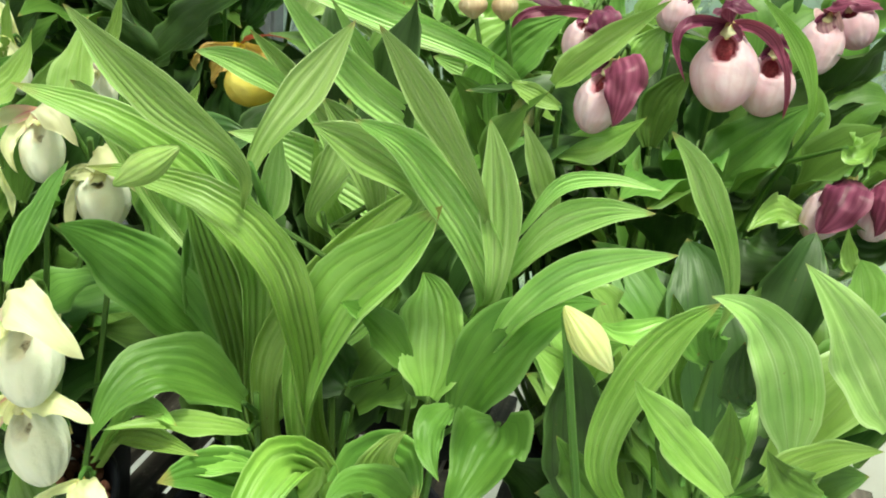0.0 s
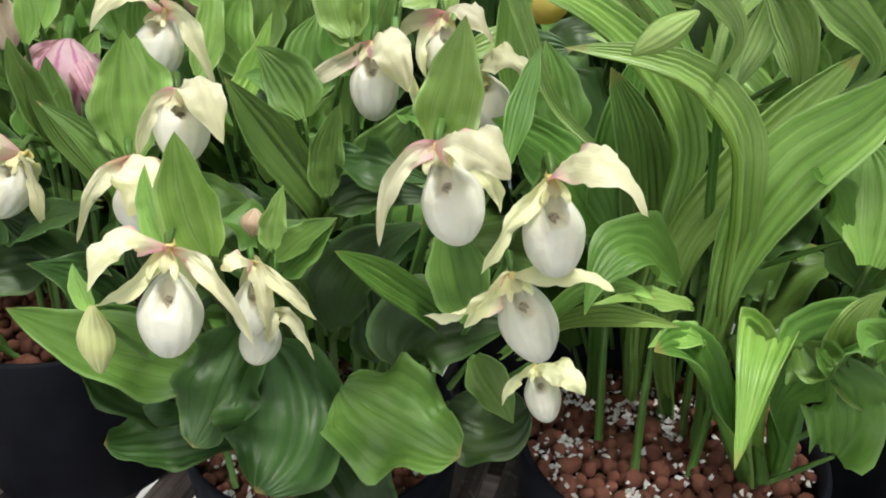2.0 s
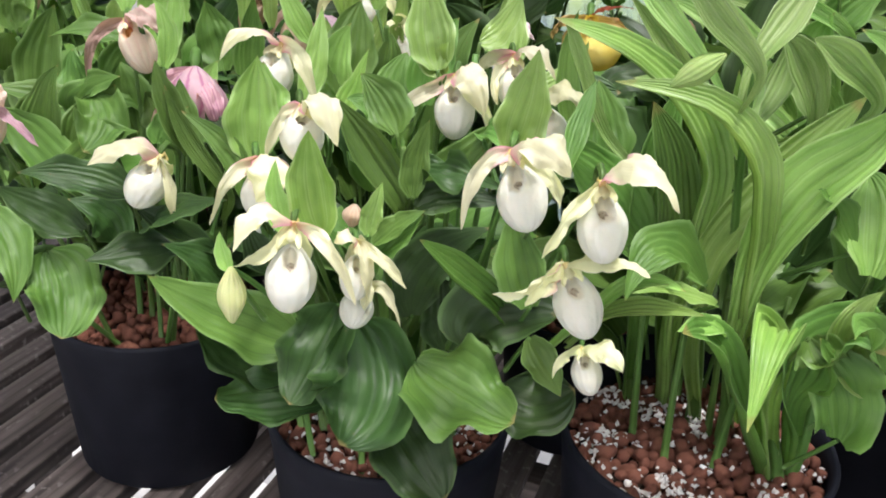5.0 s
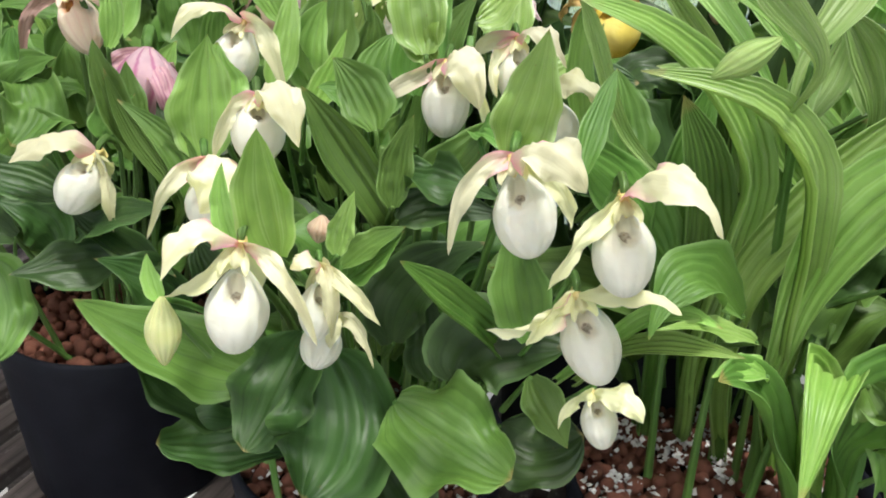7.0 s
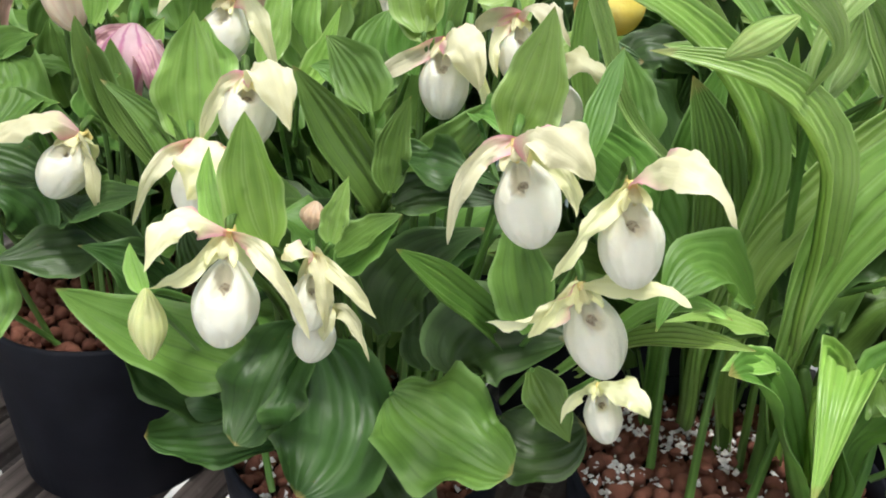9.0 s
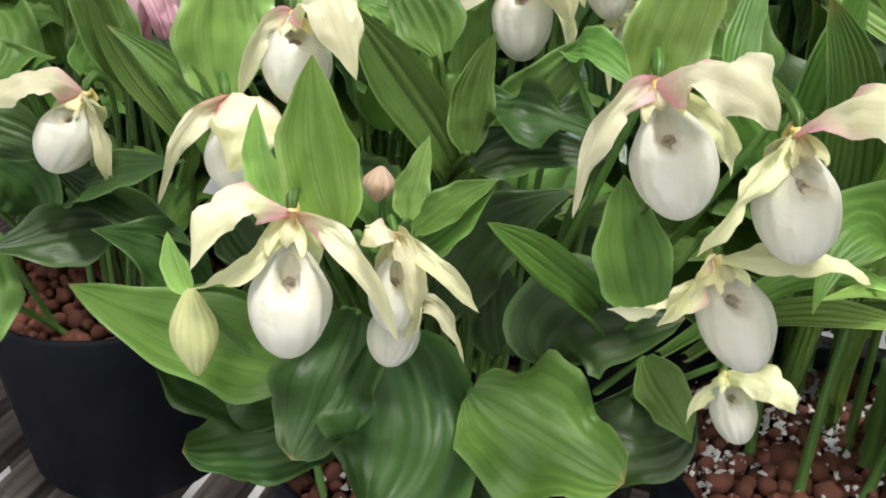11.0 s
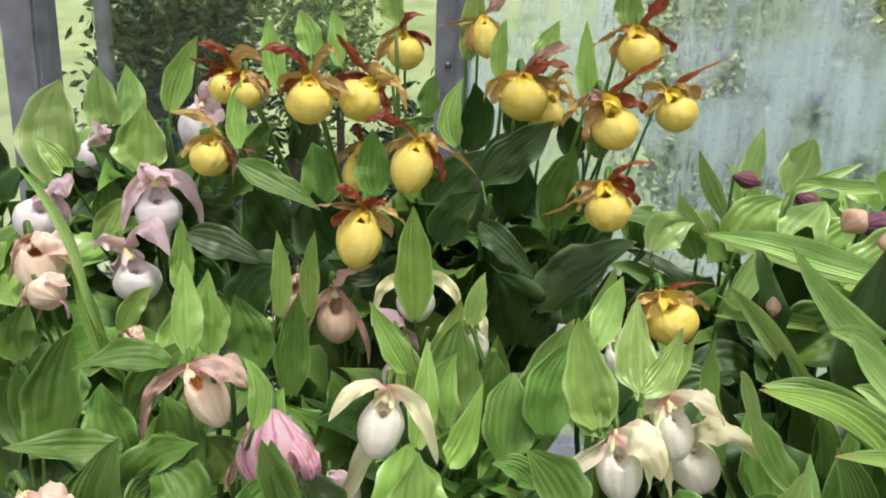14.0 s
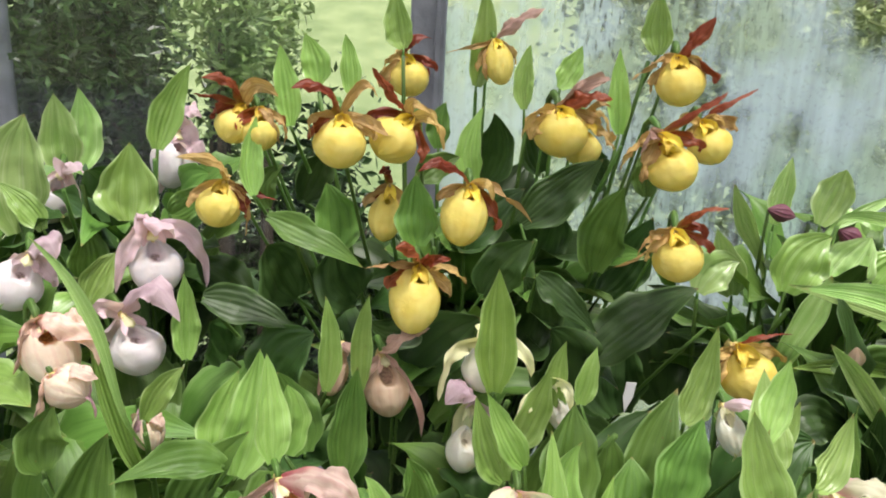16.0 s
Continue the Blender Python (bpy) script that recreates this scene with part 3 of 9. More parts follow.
def pouch_mesh(parent, centre, down, front, width, length, kind, name="pouch", bud=False):
    """A slipper-shaped lip: an egg with its toe pushed forwards, ribbed from the top, and a mouth folded in at its upper front."""
    c, dn = np.array(centre, dtype=float), unit(np.array(down, dtype=float))
    fr = np.array(front, dtype=float)
    fr = unit(fr - dn * fr.dot(dn))
    sd = np.cross(dn, fr)
    golden = kind == "yellow"
    rows, n, verts, uvs = (16, 20, [], []) if bud else (34, 40, [], [])
    seed = centre[0] * 90 + centre[2] * 70
    for i in range(rows):
        th = math.pi * (0.012 + 0.976 * i / (rows - 1))
        h, r = math.cos(th), math.sin(th)
        for k in range(n):
            w = 2 * math.pi * k / n
            if bud:
                point = 1.0 - 0.38 * smooth(0.1, 1.0, abs(h))
                x, y, z, v = r * point * math.cos(w), r * point * math.sin(w), h * 1.06, 0.6
                x, y = x * (1 + 0.05 * math.cos(6 * w)), y * (1 + 0.05 * math.cos(6 * w))
            else:
                neck = 1.04 - (0.16 if golden else 0.30) * smooth(0.05, 1.0, h) - 0.06 * smooth(0.3, 1.0, -h)
                rib = 1 + 0.018 * math.cos(13 * w + 0.6 * math.sin(3 * h)) * r + 0.022 * math.sin(3 * w + seed) + 0.018 * math.sin(5 * w + h * 4 + seed * 0.7)
                x, y, z = r * math.cos(w) * neck * rib, r * math.sin(w) * neck * rib * 1.12, h
                y -= 0.03 * math.exp(-(x / 0.07) ** 2) * smooth(-0.2, -0.8, h)
                v = 0.7
                wide, tall = (0.42, 0.40) if kind in ("peach", "rosy", "dull") else (0.33, 0.36)
                if math.sin(w) > 0:
                    m = math.hypot(x / (0.30 if golden else wide), (h - (0.68 if golden else 0.53)) / (0.26 if golden else tall))
                    stained = kind in ("peach", "rosy", "dull")
                    m *= 1 + 0.06 * math.sin(2 * w + seed)
                    deep = smooth(1.02, 0.84, m)
                    y += 0.07 * math.exp(-((m - 1.12) / 0.10) ** 2)
                    y = y * (1 - deep) + (0.15 if golden else 0.34 if stained else 0.12) * r * deep
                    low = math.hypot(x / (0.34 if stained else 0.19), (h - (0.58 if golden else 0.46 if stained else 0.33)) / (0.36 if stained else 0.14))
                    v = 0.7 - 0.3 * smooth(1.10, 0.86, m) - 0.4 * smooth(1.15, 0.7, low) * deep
                y += 0.16 * (-h) + (0.05 if golden else 0.0)
            verts.append(c + sd * x * width / 2 + fr * y * width / 2 + (-dn) * z * length / 2)
            uvs.append((k / n, v))
    caps = [tuple(range(n)), tuple(range((rows - 1) * n, rows * n))]
    return piece(name, verts, grid_faces(rows, n, True) + caps, POUCH[kind], parent, "", uvs)


def flower(plant, knot, centre, front, width, length, kind, petal, *strips, label=""):
    """A slipper flower: the column, its pouch, and its hood and petals as strips (mid, tip, width, kind)."""
    k, c = np.array(knot, dtype=float), np.array(centre, dtype=float)
    f = unit(np.array(front, dtype=float))
    root = k - f * width * 0.25 + np.array((0, 0, -0.004))
    col = tube("flower", plant, [root, (root + k) / 2 + np.array((0, 0, 0.003)), k, k * 0.72 + c * 0.28 + f * width * 0.2], [width * 0.06, width * 0.08, width * 0.085, width * 0.03], KNOT, 8, label, at=tuple(k))
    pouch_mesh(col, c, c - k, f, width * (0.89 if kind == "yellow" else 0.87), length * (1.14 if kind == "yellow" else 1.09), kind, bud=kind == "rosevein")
    bend = [k - f * width * 0.7 + np.array((0, 0, -0.10 * width)), k - f * width * 0.58 + np.array((0, 0, 0.12 * width)), k - f * width * 0.34 + np.array((0, 0, 0.25 * width)), k - f * width * 0.1 + np.array((0, 0, 0.16 * width)), k]
    tube("ovary", col, bend, [width * q for q in (0.045, 0.06, 0.075, 0.07, 0.05)], STEM, 8)
    back = c + (c - k) * 0.35 - f * width * 0.55
    blade("sepal", col, k, (k + back) / 2 - f * width * 0.3, back, width * 0.55, f, PETAL["lemon"] if kind == "cream" else PETAL[strips[0][3]], 0.3, 0.3, "petal", 0.02, rows=10, cols=8)
    lobe = k * 0.72 + c * 0.28 + f * width * 0.26
    blade("staminode", col, k, (k + lobe) / 2 + f * width * 0.12, lobe, width * 0.2, f, PETAL["gold"] if kind == "yellow" else PETAL["lemon"], -0.5, 0.0, "petal", 0.0, rows=8, cols=6)
    sd = unit(np.cross(c - k, f))
    if kind == "yellow":
        for q in (-1, 1):
            tip = k + (c - k) * random.uniform(0.7, 1.3) + sd * q * width * random.uniform(0.5, 0.72) + f * width * 0.1
            blade("petal", col, k, (k + tip) / 2 + sd * q * width * 0.2 + f * width * 0.12, tip, width * random.uniform(0.2, 0.34), f, PETAL[random.choice(("tan", "tan", "brown"))], 0.5, 1.0, "strap", 0.05, random.uniform(-1.5, 1.5), rows=16, cols=10, crumple=0.5)
        for q in (-1, 1):
            tip = k + (c - k) * 0.42 + sd * q * width * 0.16 + f * width * 0.42
            blade("staminode", col, k, (k + tip) / 2 + f * width * 0.12 + np.array((0, 0, width * 0.06)), tip, width * 0.2, f, PETAL["gold"], 0.6, 0.5, "petal", 0.05, rows=9, cols=8, crumple=0.4)
    elif not kind == "rosevein":
        for q in (-1, 1):
            tip = k + (c - k) * 0.36 + sd * q * width * 0.17 + f * width * 0.34
            blade("staminode", col, k, (k + tip) / 2 + sd * q * width * 0.06 + f * width * 0.1, tip, width * 0.15, f, PETAL["lemon" if kind == "cream" else strips[0][3]], 0.5, 0.3, "petal", 0.04, rows=9, cols=8, crumple=0.3)
    for i, s in enumerate(strips):
        m, t, w, which = s[:4]
        tw = s[4] if len(s) > 4 else 0.0
        hood = i == 0
        blade("hood" if hood else "petal", col, k, m, t, w * (0.9 if hood else 1.0), f * 0.8 + np.array((0, 0, 0.9)) if hood else f, PETAL["tan" if kind == "yellow" and which == "brown" and i % 3 == 1 else which], -0.4 if hood else 0.45, 0.45 if hood else 0.7, "hood" if hood else "strap", 0.03, tw, rows=22, cols=15, ribs=3, crumple=0.26 if kind in ("cream", "pink", "rosy") else 0.5)
    return col


def pebble_meshes():
    """A few lumpy pebbles of one size, whose meshes all the pebbles share."""
    rng = random.Random(31)
    bm = bmesh.new()
    bmesh.ops.create_icosphere(bm, subdivisions=2, radius=1.0)
    ico = np.array([v.co[:] for v in bm.verts])
    fs = [[v.index for v in f.verts] for f in bm.faces]
    bm.free()
    out = []
    for _ in range(8):
        k = rng.random() * 10
        lump = 1 + 0.08 * np.sin(ico[:, :1] * 3 + k) * np.cos(ico[:, 1:2] * 4 + k) + 0.05 * np.sin(ico[:, 2:] * 5 + k)
        out.append(mesh_of("clay_pebble", (ico * np.array((1, 0.82 + 0.2 * rng.random(), 0.72 + 0.25 * rng.random())) * lump).tolist(), fs, CLAY))
    return out


PEBBLES = pebble_meshes()


def clump(ob, centre, count, radius, spread, size, seed):
    """Pebbles strewn over the growing medium of a pot."""
    rng = random.Random(seed)
    placed = []
    tries = 0
    while len(placed) < count and tries < count * 30:
        tries += 1
        a, r = rng.random() * 6.283, radius * math.sqrt(rng.random())
        s = size * (0.62 + 0.7 * rng.random())
        x, y = r * math.cos(a), r * math.sin(a)
        z = spread * rng.random()
        if r + s * 0.6 > radius or any((x - q[0]) ** 2 + (y - q[1]) ** 2 + (z - q[2]) ** 2 < (0.8 * (s + q[3])) ** 2 for q in placed[-300:]):
            continue
        placed.append((x, y, z, s))
    at = origin(ob)
    for x, y, z, s in placed:
        p = new("clay_pebble", PEBBLES[rng.randrange(8)])
        p.parent, p.scale = ob, (s, s, s)
        p.location = Vector((x, y, z)) + Vector(centre) - at
        p.rotation_euler = (rng.random() * 6, rng.random() * 6, rng.random() * 6)


def bits(centre, count, radius, height, size, seed, hole=0.0):
    """Many small angular crumbs, as one list of points and faces."""
    rng = random.Random(seed)
    verts, faces = [], []
    spots = [(rng.random() * 6.283, radius * math.sqrt(rng.random())) for _ in range(14)]
    for _ in range(count):
        a, r = rng.random() * 6.283, radius * math.sqrt(hole + (1 - hole) * rng.random())
        if rng.random() < 0.72:
            q = spots[rng.randrange(14)]
            a, r = q[0] + rng.gauss(0, 0.11), min(radius, abs(q[1] + rng.gauss(0, 0.009)))
        c = np.array(centre) + np.array((r * math.cos(a), r * math.sin(a), height * rng.random()))
        s = size * (0.5 + rng.random())
        pts = [c + s * (np.array(d) * (0.55 + 0.6 * rng.random()) + np.array((rng.uniform(-0.4, 0.4), rng.uniform(-0.4, 0.4), rng.uniform(-0.4, 0.4)))) for d in ((1, 0, 0), (-1, 0, 0), (0, 1, 0), (0, -1, 0), (0, 0, 1), (0, 0, -1))]
        n = len(verts)
        verts.extend(pts)
        faces.extend([(n + i, n + j, n + k) for i, j, k in ((0, 2, 4), (2, 1, 4), (1, 3, 4), (3, 0, 4), (2, 0, 5), (1, 2, 5), (3, 1, 5), (0, 3, 5))])
    return verts, faces


def potted(name, x, y, foot, rim, top, bottom, label, pebbles=0, crumbs=0, group=""):
    """A black pot of growing medium; the plant's shoots hang under the returned thing."""
    ob = tagged(new(name), label, "potted plant", group)
    ob.location = (x, y, foot)
    n = 48
    prof = [(bottom - 0.006, foot), (bottom, foot + 0.006), (bottom + (top - bottom) * 0.86, rim - 0.028), (top - 0.002, rim - 0.026), (top + 0.001, rim - 0.004), (top - 0.001, rim), (top - 0.004, rim - 0.001), (top - 0.006, rim - 0.02), (bottom - 0.004, foot + 0.02)]
    verts = [(x + r * math.cos(2 * math.pi * k / n), y + r * math.sin(2 * math.pi * k / n), z) for r, z in prof for k in range(n)]
    f = grid_faces(len(prof), n, True) + [tuple(reversed(range(n)))]
    piece("pot", verts, f, PLASTIC, ob, "black plastic pot")
    soil = rim - 0.022
    vs = [(x + (top - 0.007) * r * math.cos(2 * math.pi * k / n), y + (top - 0.007) * r * math.sin(2 * math.pi * k / n), soil - 0.004 * r) for r in (0.02, 0.5, 1.0) for k in range(n)]
    piece("soil", vs, grid_faces(3, n, True) + [tuple(range(n))], SOIL, ob)
    if pebbles:
        clump(ob, (x, y, soil - 0.001), min(pebbles, 400), top - 0.006, 0.012, 0.0069, int(abs(x * 1000)) + 3)
    if crumbs:
        v, fc = bits((x, y, soil + 0.004), crumbs, top - 0.01, 0.011, 0.0021, int(abs(y * 1000)) + 5)
        tagged(piece("perlite", v, fc, PERLITE, ob, "white perlite crumbs", smooth=False), kind="stuff")
    return ob


def undergrowth(plant, x, y, spread, low, high, count, length, width, kinds, seed, back=0.0, lean=0.5, shape="leaf"):
    """More leaves of a plant, on short sheaths about its middle, pointing outwards and up; back: keeps them to the far side."""
    rng = random.Random(seed)
    for _ in range(count):
        a = rng.uniform(0, 2 * math.pi)
        out = np.array((math.cos(a), math.sin(a), 0.0))
        if out[1] < back - 1:
            out[1] = -out[1]
        z = rng.uniform(low, high)
        b = np.array((x, y, z)) + out * spread * rng.uniform(0.1, 0.9) * np.array((1, 1, 0))
        ln = length * rng.uniform(0.75, 1.25)
        e = rng.uniform(0.5, 1.3) * lean
        m = b + out * ln * 0.42 * (1.2 - e) + np.array((0, 0, ln * 0.42 * e + 0.01))
        t = b + out * ln * (1.2 - e) + np.array((0, 0, ln * (e * 0.9 - 0.12)))
        face = unit(np.array((-out[0] * e, -out[1] * e - 0.4, 1.2 - e * 0.5)))
        leaf(plant, b, m, t, width * rng.uniform(0.8, 1.2), face, rng.choice(kinds), shape, 0.3, 0.2, b * np.array((0.75, 0.75, 1)) + np.array((x * 0.25, y * 0.25, -0.045)), False)


# ---- the place ----
ALONG, ACROSS = Vector((0.944, -0.33, 0)), Vector((0.33, 0.944, 0))   # along the glass wall, and out through it
TURNED = math.degrees(math.atan2(-0.33, 0.944))
POST = Vector((-0.182, 1.397, 0))
GROUND, BENCH = -0.55, 0.196


def wall_box(name, s0, s1, d0, d1, z0, z1, material, parent=None, label="", bevel=0.003):
    """A box in the wall's own directions: along it, out through it, up."""
    ob = box(name, (s0, d0, z0), (s1, d1, z1), material, None, label, bevel)
    ob.location, ob.rotation_euler = POST, (0, 0, radians(TURNED))
    if parent:
        ob.parent = parent
    return ob


lawn_steps = ((-60, -0.06), (5.0, -0.06), (7.0, 0.10), (10.0, 0.75), (15.0, 2.1), (60, 4.0))
verts = []
for d, rise in lawn_steps:
    for s in (-60, -20, 0, 20, 60):
        p = POST + ALONG * s + ACROSS * d
        verts.append((p.x, p.y, GROUND + rise))
lawn = piece("ground", verts, grid_faces(len(lawn_steps), 5), LAWN)
tagged(lawn, "green lawn outside the glass", "lawn", kind="structure")
slab = wall_box("floor", -4.0, 4.0, -4.0, 0.06, GROUND - 0.05, GROUND, FLOOR, None, "pale concrete floor under the bench", 0)
tagged(slab, category="floor", kind="structure")
low = wall_box("wall_north", -4.0, 4.0, -0.04, 0.05, GROUND, 0.14, WHITEWASH, None, "low whitewashed wall under the glass")
tagged(low, category="wall", kind="structure")

# glazing bars and panes
window = tagged(new("window_1"), "weathered glasshouse window with blue-grey glazing bars and streaked panes", "window", kind="structure")
BARS = ((-4.0, 0.022), (-3.52, 0.022), (-2.96, 0.022), (-2.4, 0.022), (-1.84, 0.022), (-1.28, 0.022), (-0.722, 0.034), (0.0, 0.0245), (0.80, 0.022), (1.44, 0.022), (2.08, 0.022), (2.72, 0.022), (3.36, 0.022), (4.0, 0.022))
for s, half in BARS:
    deep = min(0.03, half * 1.6)
    bar = wall_box("glazing_bar", s - half, s + half, -deep, deep, 0.18, 1.7, PAINT, window, "", 0.005)
    if half > 0.01:
        wall_box("bead", s + half - 0.014, s + half - 0.005, -0.035, -0.0305, 0.18, 1.7, PAINT, window, "", 0.002)
wall_box("bottom_rail", -4.0, 4.0, -0.035, 0.035, 0.14, 0.18, PAINT, window)
wall_box("top_rail", -4.0, 4.0, -0.035, 0.035, 1.7, 1.76, PAINT, window)
for (s0, h0), (s1, h1) in zip(BARS, BARS[1:]):
    s0, s1, glass = s0 + h0, s1 - h1, CLEARER if s1 < 0.1 else MISTED
    pane = wall_box("pane", s0, s1, -0.002, 0.002, 0.18, 1.7, glass, window, "", 0)
    pane.visible_shadow = False
bolt_at = POST - ALONG * 0.003 + Vector((0, 0, 0.815)) - ACROSS * 0.034
bm = bmesh.new()
bmesh.ops.create_uvsphere(bm, u_segments=16, v_segments=8, radius=0.005)
bolt = piece("bolt", [tuple(v.co + bolt_at) for v in bm.verts], [[v.index for v in f.verts] for f in bm.faces], STEEL, window, "dark round bolt head")
bm.free()


# the other sides of the glasshouse, and its roof
def glazed_side(number, name, direction, s0, s1, d0, d1, along_s):
    """A low wall with a glazed frame on it, along one of the wall's two directions."""
    w = wall_box("wall_" + direction, s0, s1, d0, d1, GROUND, 0.14, WHITEWASH, None, "low whitewashed wall under the glass")
    tagged(w, category="wall", kind="structure")
    win = tagged(new("window_" + str(number)), name, "window", kind="structure")
    lo, hi = (s0, s1) if along_s else (d0, d1)
    sm, dm = (s0 + s1) / 2, (d0 + d1) / 2

    def run(label, a, b, half, z0, z1, material, bevel):
        if along_s:
            return wall_box(label, a, b, dm - half, dm + half, z0, z1, material, win, "", bevel)
        return wall_box(label, sm - half, sm + half, a, b, z0, z1, material, win, "", bevel)

    n = round((hi - lo) / 0.6)
    step = (hi - lo) / n
    for k in range(n + 1):
        c = lo + step * k
        run("glazing_bar", c - 0.02, c + 0.02, 0.03, 0.18, 1.7, PAINT, 0.004)
        if k < n:
            run("pane", c + 0.021, c + step - 0.021, 0.002, 0.18, 1.7, CLEARER, 0).visible_shadow = False
    run("bottom_rail", lo, hi, 0.035, 0.14, 0.179, PAINT, 0.003)
    run("top_rail", lo, hi, 0.035, 1.701, 1.76, PAINT, 0.003)


glazed_side(2, "glasshouse window along the back, in blue-grey bars", "south", -4.0, 4.0, -4.05, -3.95, True)
glazed_side(3, "glasshouse end window in blue-grey bars", "west", -4.05, -3.95, -3.9, -0.06, False)
glazed_side(4, "glasshouse end window in blue-grey bars", "east", 3.95, 4.05, -3.9, -0.06, False)


def roof(name, thick, spans, material, label):
    """Both slopes of the roof as one mesh of sloping strips: from s0 to s1, eaves to ridge."""
    verts, faces = [], []
    for s0, s1 in spans:
        for d0, d1 in ((0.04, -2.0), (-4.04, -2.0)):
            n = len(verts)
            for lift in (0.0, thick):
                for q, d, z in ((s0, d0, 1.77), (s1, d0, 1.77), (s1, d1, 2.75), (s0, d1, 2.75)):
                    p = POST + ALONG * q + ACROSS * d
                    verts.append((p.x, p.y, z + lift))
            faces.extend([tuple(n + k for k in f) for f in ((0, 3, 2, 1), (4, 5, 6, 7), (0, 1, 5, 4), (1, 2, 6, 5), (2, 3, 7, 6), (3, 0, 4, 7))])
    return tagged(piece(name, verts, faces, material, None, label, smooth=False), category="roof", kind="structure")


roof("ceiling", 0.05, [(-4.05 + 0.9 * k, -4.01 + 0.9 * k) for k in range(10)], PAINT, "blue-grey rafters of the glasshouse roof")
roof("ceiling", 0.004, [(-4.008 + 0.9 * k, -3.152 + 0.9 * k) for k in range(9)], CLEARER, "glass panes of the glasshouse roof").visible_shadow = False


def foliage(name, centre, size, count, leaf_size, material, label, seed, shell=0.35):
    """A shrub: a forked trunk, and a crown of many small folded leaves with gaps."""
    rng = random.Random(seed)
    ob = tagged(new(name), label, "shrub")
    ob.location = (centre[0], centre[1], GROUND - 0.06)
    c = np.array(centre, dtype=float)
    foot = np.array((centre[0], centre[1], GROUND - 0.06))
    for k in range(5):
        a = k * 1.26 + rng.random()
        tip = c + np.array((math.cos(a) * size[0] * 0.5, math.sin(a) * size[1] * 0.5, size[2] * (0.1 + 0.5 * rng.random())))
        pts, _ = bezier(foot, (foot + tip) / 2 + np.array((0.04 * math.cos(a), 0.04 * math.sin(a), 0.1)), tip, np.linspace(0, 1, 8))
        tube("branch", ob, pts, [0.02 * (1 - i / 9) + 0.003 for i in range(8)], BARK, 6)
    heads = [np.array((rng.gauss(0, 0.45), rng.gauss(0, 0.45), rng.gauss(0, 0.45))) for _ in range(26)]
    verts, faces = [], []
    for _ in range(count):
        h = heads[rng.randrange(len(heads))]
        p = c + (h + np.array((rng.gauss(0, shell), rng.gauss(0, shell), rng.gauss(0, shell))) * 0.6) * np.array(size)
        if p[2] < GROUND + 0.02:
            continue
        e = np.array(Euler((rng.random() * 6, rng.random() * 6, rng.random() * 6)).to_matrix())
        s = leaf_size * (0.6 + 0.8 * rng.random())
        n = len(verts)
        verts.extend((p + e @ (np.array(q) * s)).tolist() for q in ((0, -1, 0), (0.42, -0.1, 0.14), (0, 1.1, 0), (-0.42, -0.1, 0.14), (0, -0.1, 0)))
        faces.extend([(n, n + 1, n + 4), (n + 1, n + 2, n + 4), (n + 2, n + 3, n + 4), (n + 3, n, n + 4)])
    tagged(piece("crown", verts, faces, material, ob, smooth=False), kind="stuff")
    return ob


def outside(s, d, z):
    p = POST + ALONG * s + ACROSS * d
    return (p.x, p.y, z)


foliage("shrub", outside(-0.922, 0.891, 0.474), (0.199, 0.221, 0.781), 37500, 0.0169, SHRUB, "dense dark green shrub outside the glass", 11, 0.5)
foliage("shrub", outside(-0.354, 1.090, -0.023), (0.284, 0.195, 0.454), 15000, 0.0213, SHRUB, "low dark green shrub outside the glass", 15, 0.5)
foliage("shrub", outside(-0.50, 0.811, 0.72), (0.115, 0.160, 0.300), 4200, 0.0135, LIGHT_LEAF, "loose light green shrub outside the glass", 12)
foliage("shrub", outside(0.848, 1.041, 0.623), (0.480, 0.300, 0.400), 16000, 0.0180, HEDGE, "yellow-green shrub outside the misted glass", 13)
foliage("shrub", outside(2.089, 1.516, -0.264), (0.568, 0.455, 0.568), 3250, 0.0375, HEDGE, "yellow-green shrub outside the misted glass", 14)
prop = outside(1.046, 1.276, 0)
trunk = tube("garden_post", None, [(prop[0] + 0.05 * k, prop[1], GROUND - 0.06 + 0.55 * k) for k in range(6)], [0.040 - 0.001 * k for k in range(6)], BARK, 12, "dark wooden garden post outside the misted glass", at=(prop[0], prop[1], GROUND - 0.06))
tagged(trunk, category="post")
prop = outside(-0.958, 0.608, 0)
stake = tube("garden_post", None, [(prop[0], prop[1], GROUND - 0.06 + 0.5 * k) for k in range(6)], [0.021 - 0.0005 * k for k in range(6)], PAINT, 12, "thin grey wooden garden post beside the dark shrub", at=(prop[0], prop[1], GROUND - 0.06))
tagged(stake, category="post")

# slatted bench
bench = tagged(new("bench"), "weathered grey timber bench of spaced slats", "bench")
bench.location = (0, 0, GROUND)


def bench_box(name, s0, s1, d0, d1, z0, z1, share=None):
    """A timber in the bench's own directions, its length along local x."""
    c = ALONG * (s0 + s1) / 2 + ACROSS * (d0 + d1) / 2 + Vector((0, 0, (z0 + z1) / 2 - GROUND))
    long_across = (d1 - d0) > (s1 - s0)
    if share is None:
        ln, wd, ht = (d1 - d0, s1 - s0, z1 - z0) if long_across else (s1 - s0, d1 - d0, z1 - z0)
        tmp = box("tmp", (-ln / 2, -wd / 2, -ht / 2), (ln / 2, wd / 2, ht / 2), TIMBER, None, "", 0.003)
        share = tmp.data
        bpy.data.objects.remove(tmp)
    ob = new(name, share)
    ob.parent, ob.location = bench, c
    ob.rotation_euler = (0, 0, radians(TURNED + (90 if long_across else 0)))
    return ob


slat = None
rng = random.Random(5)
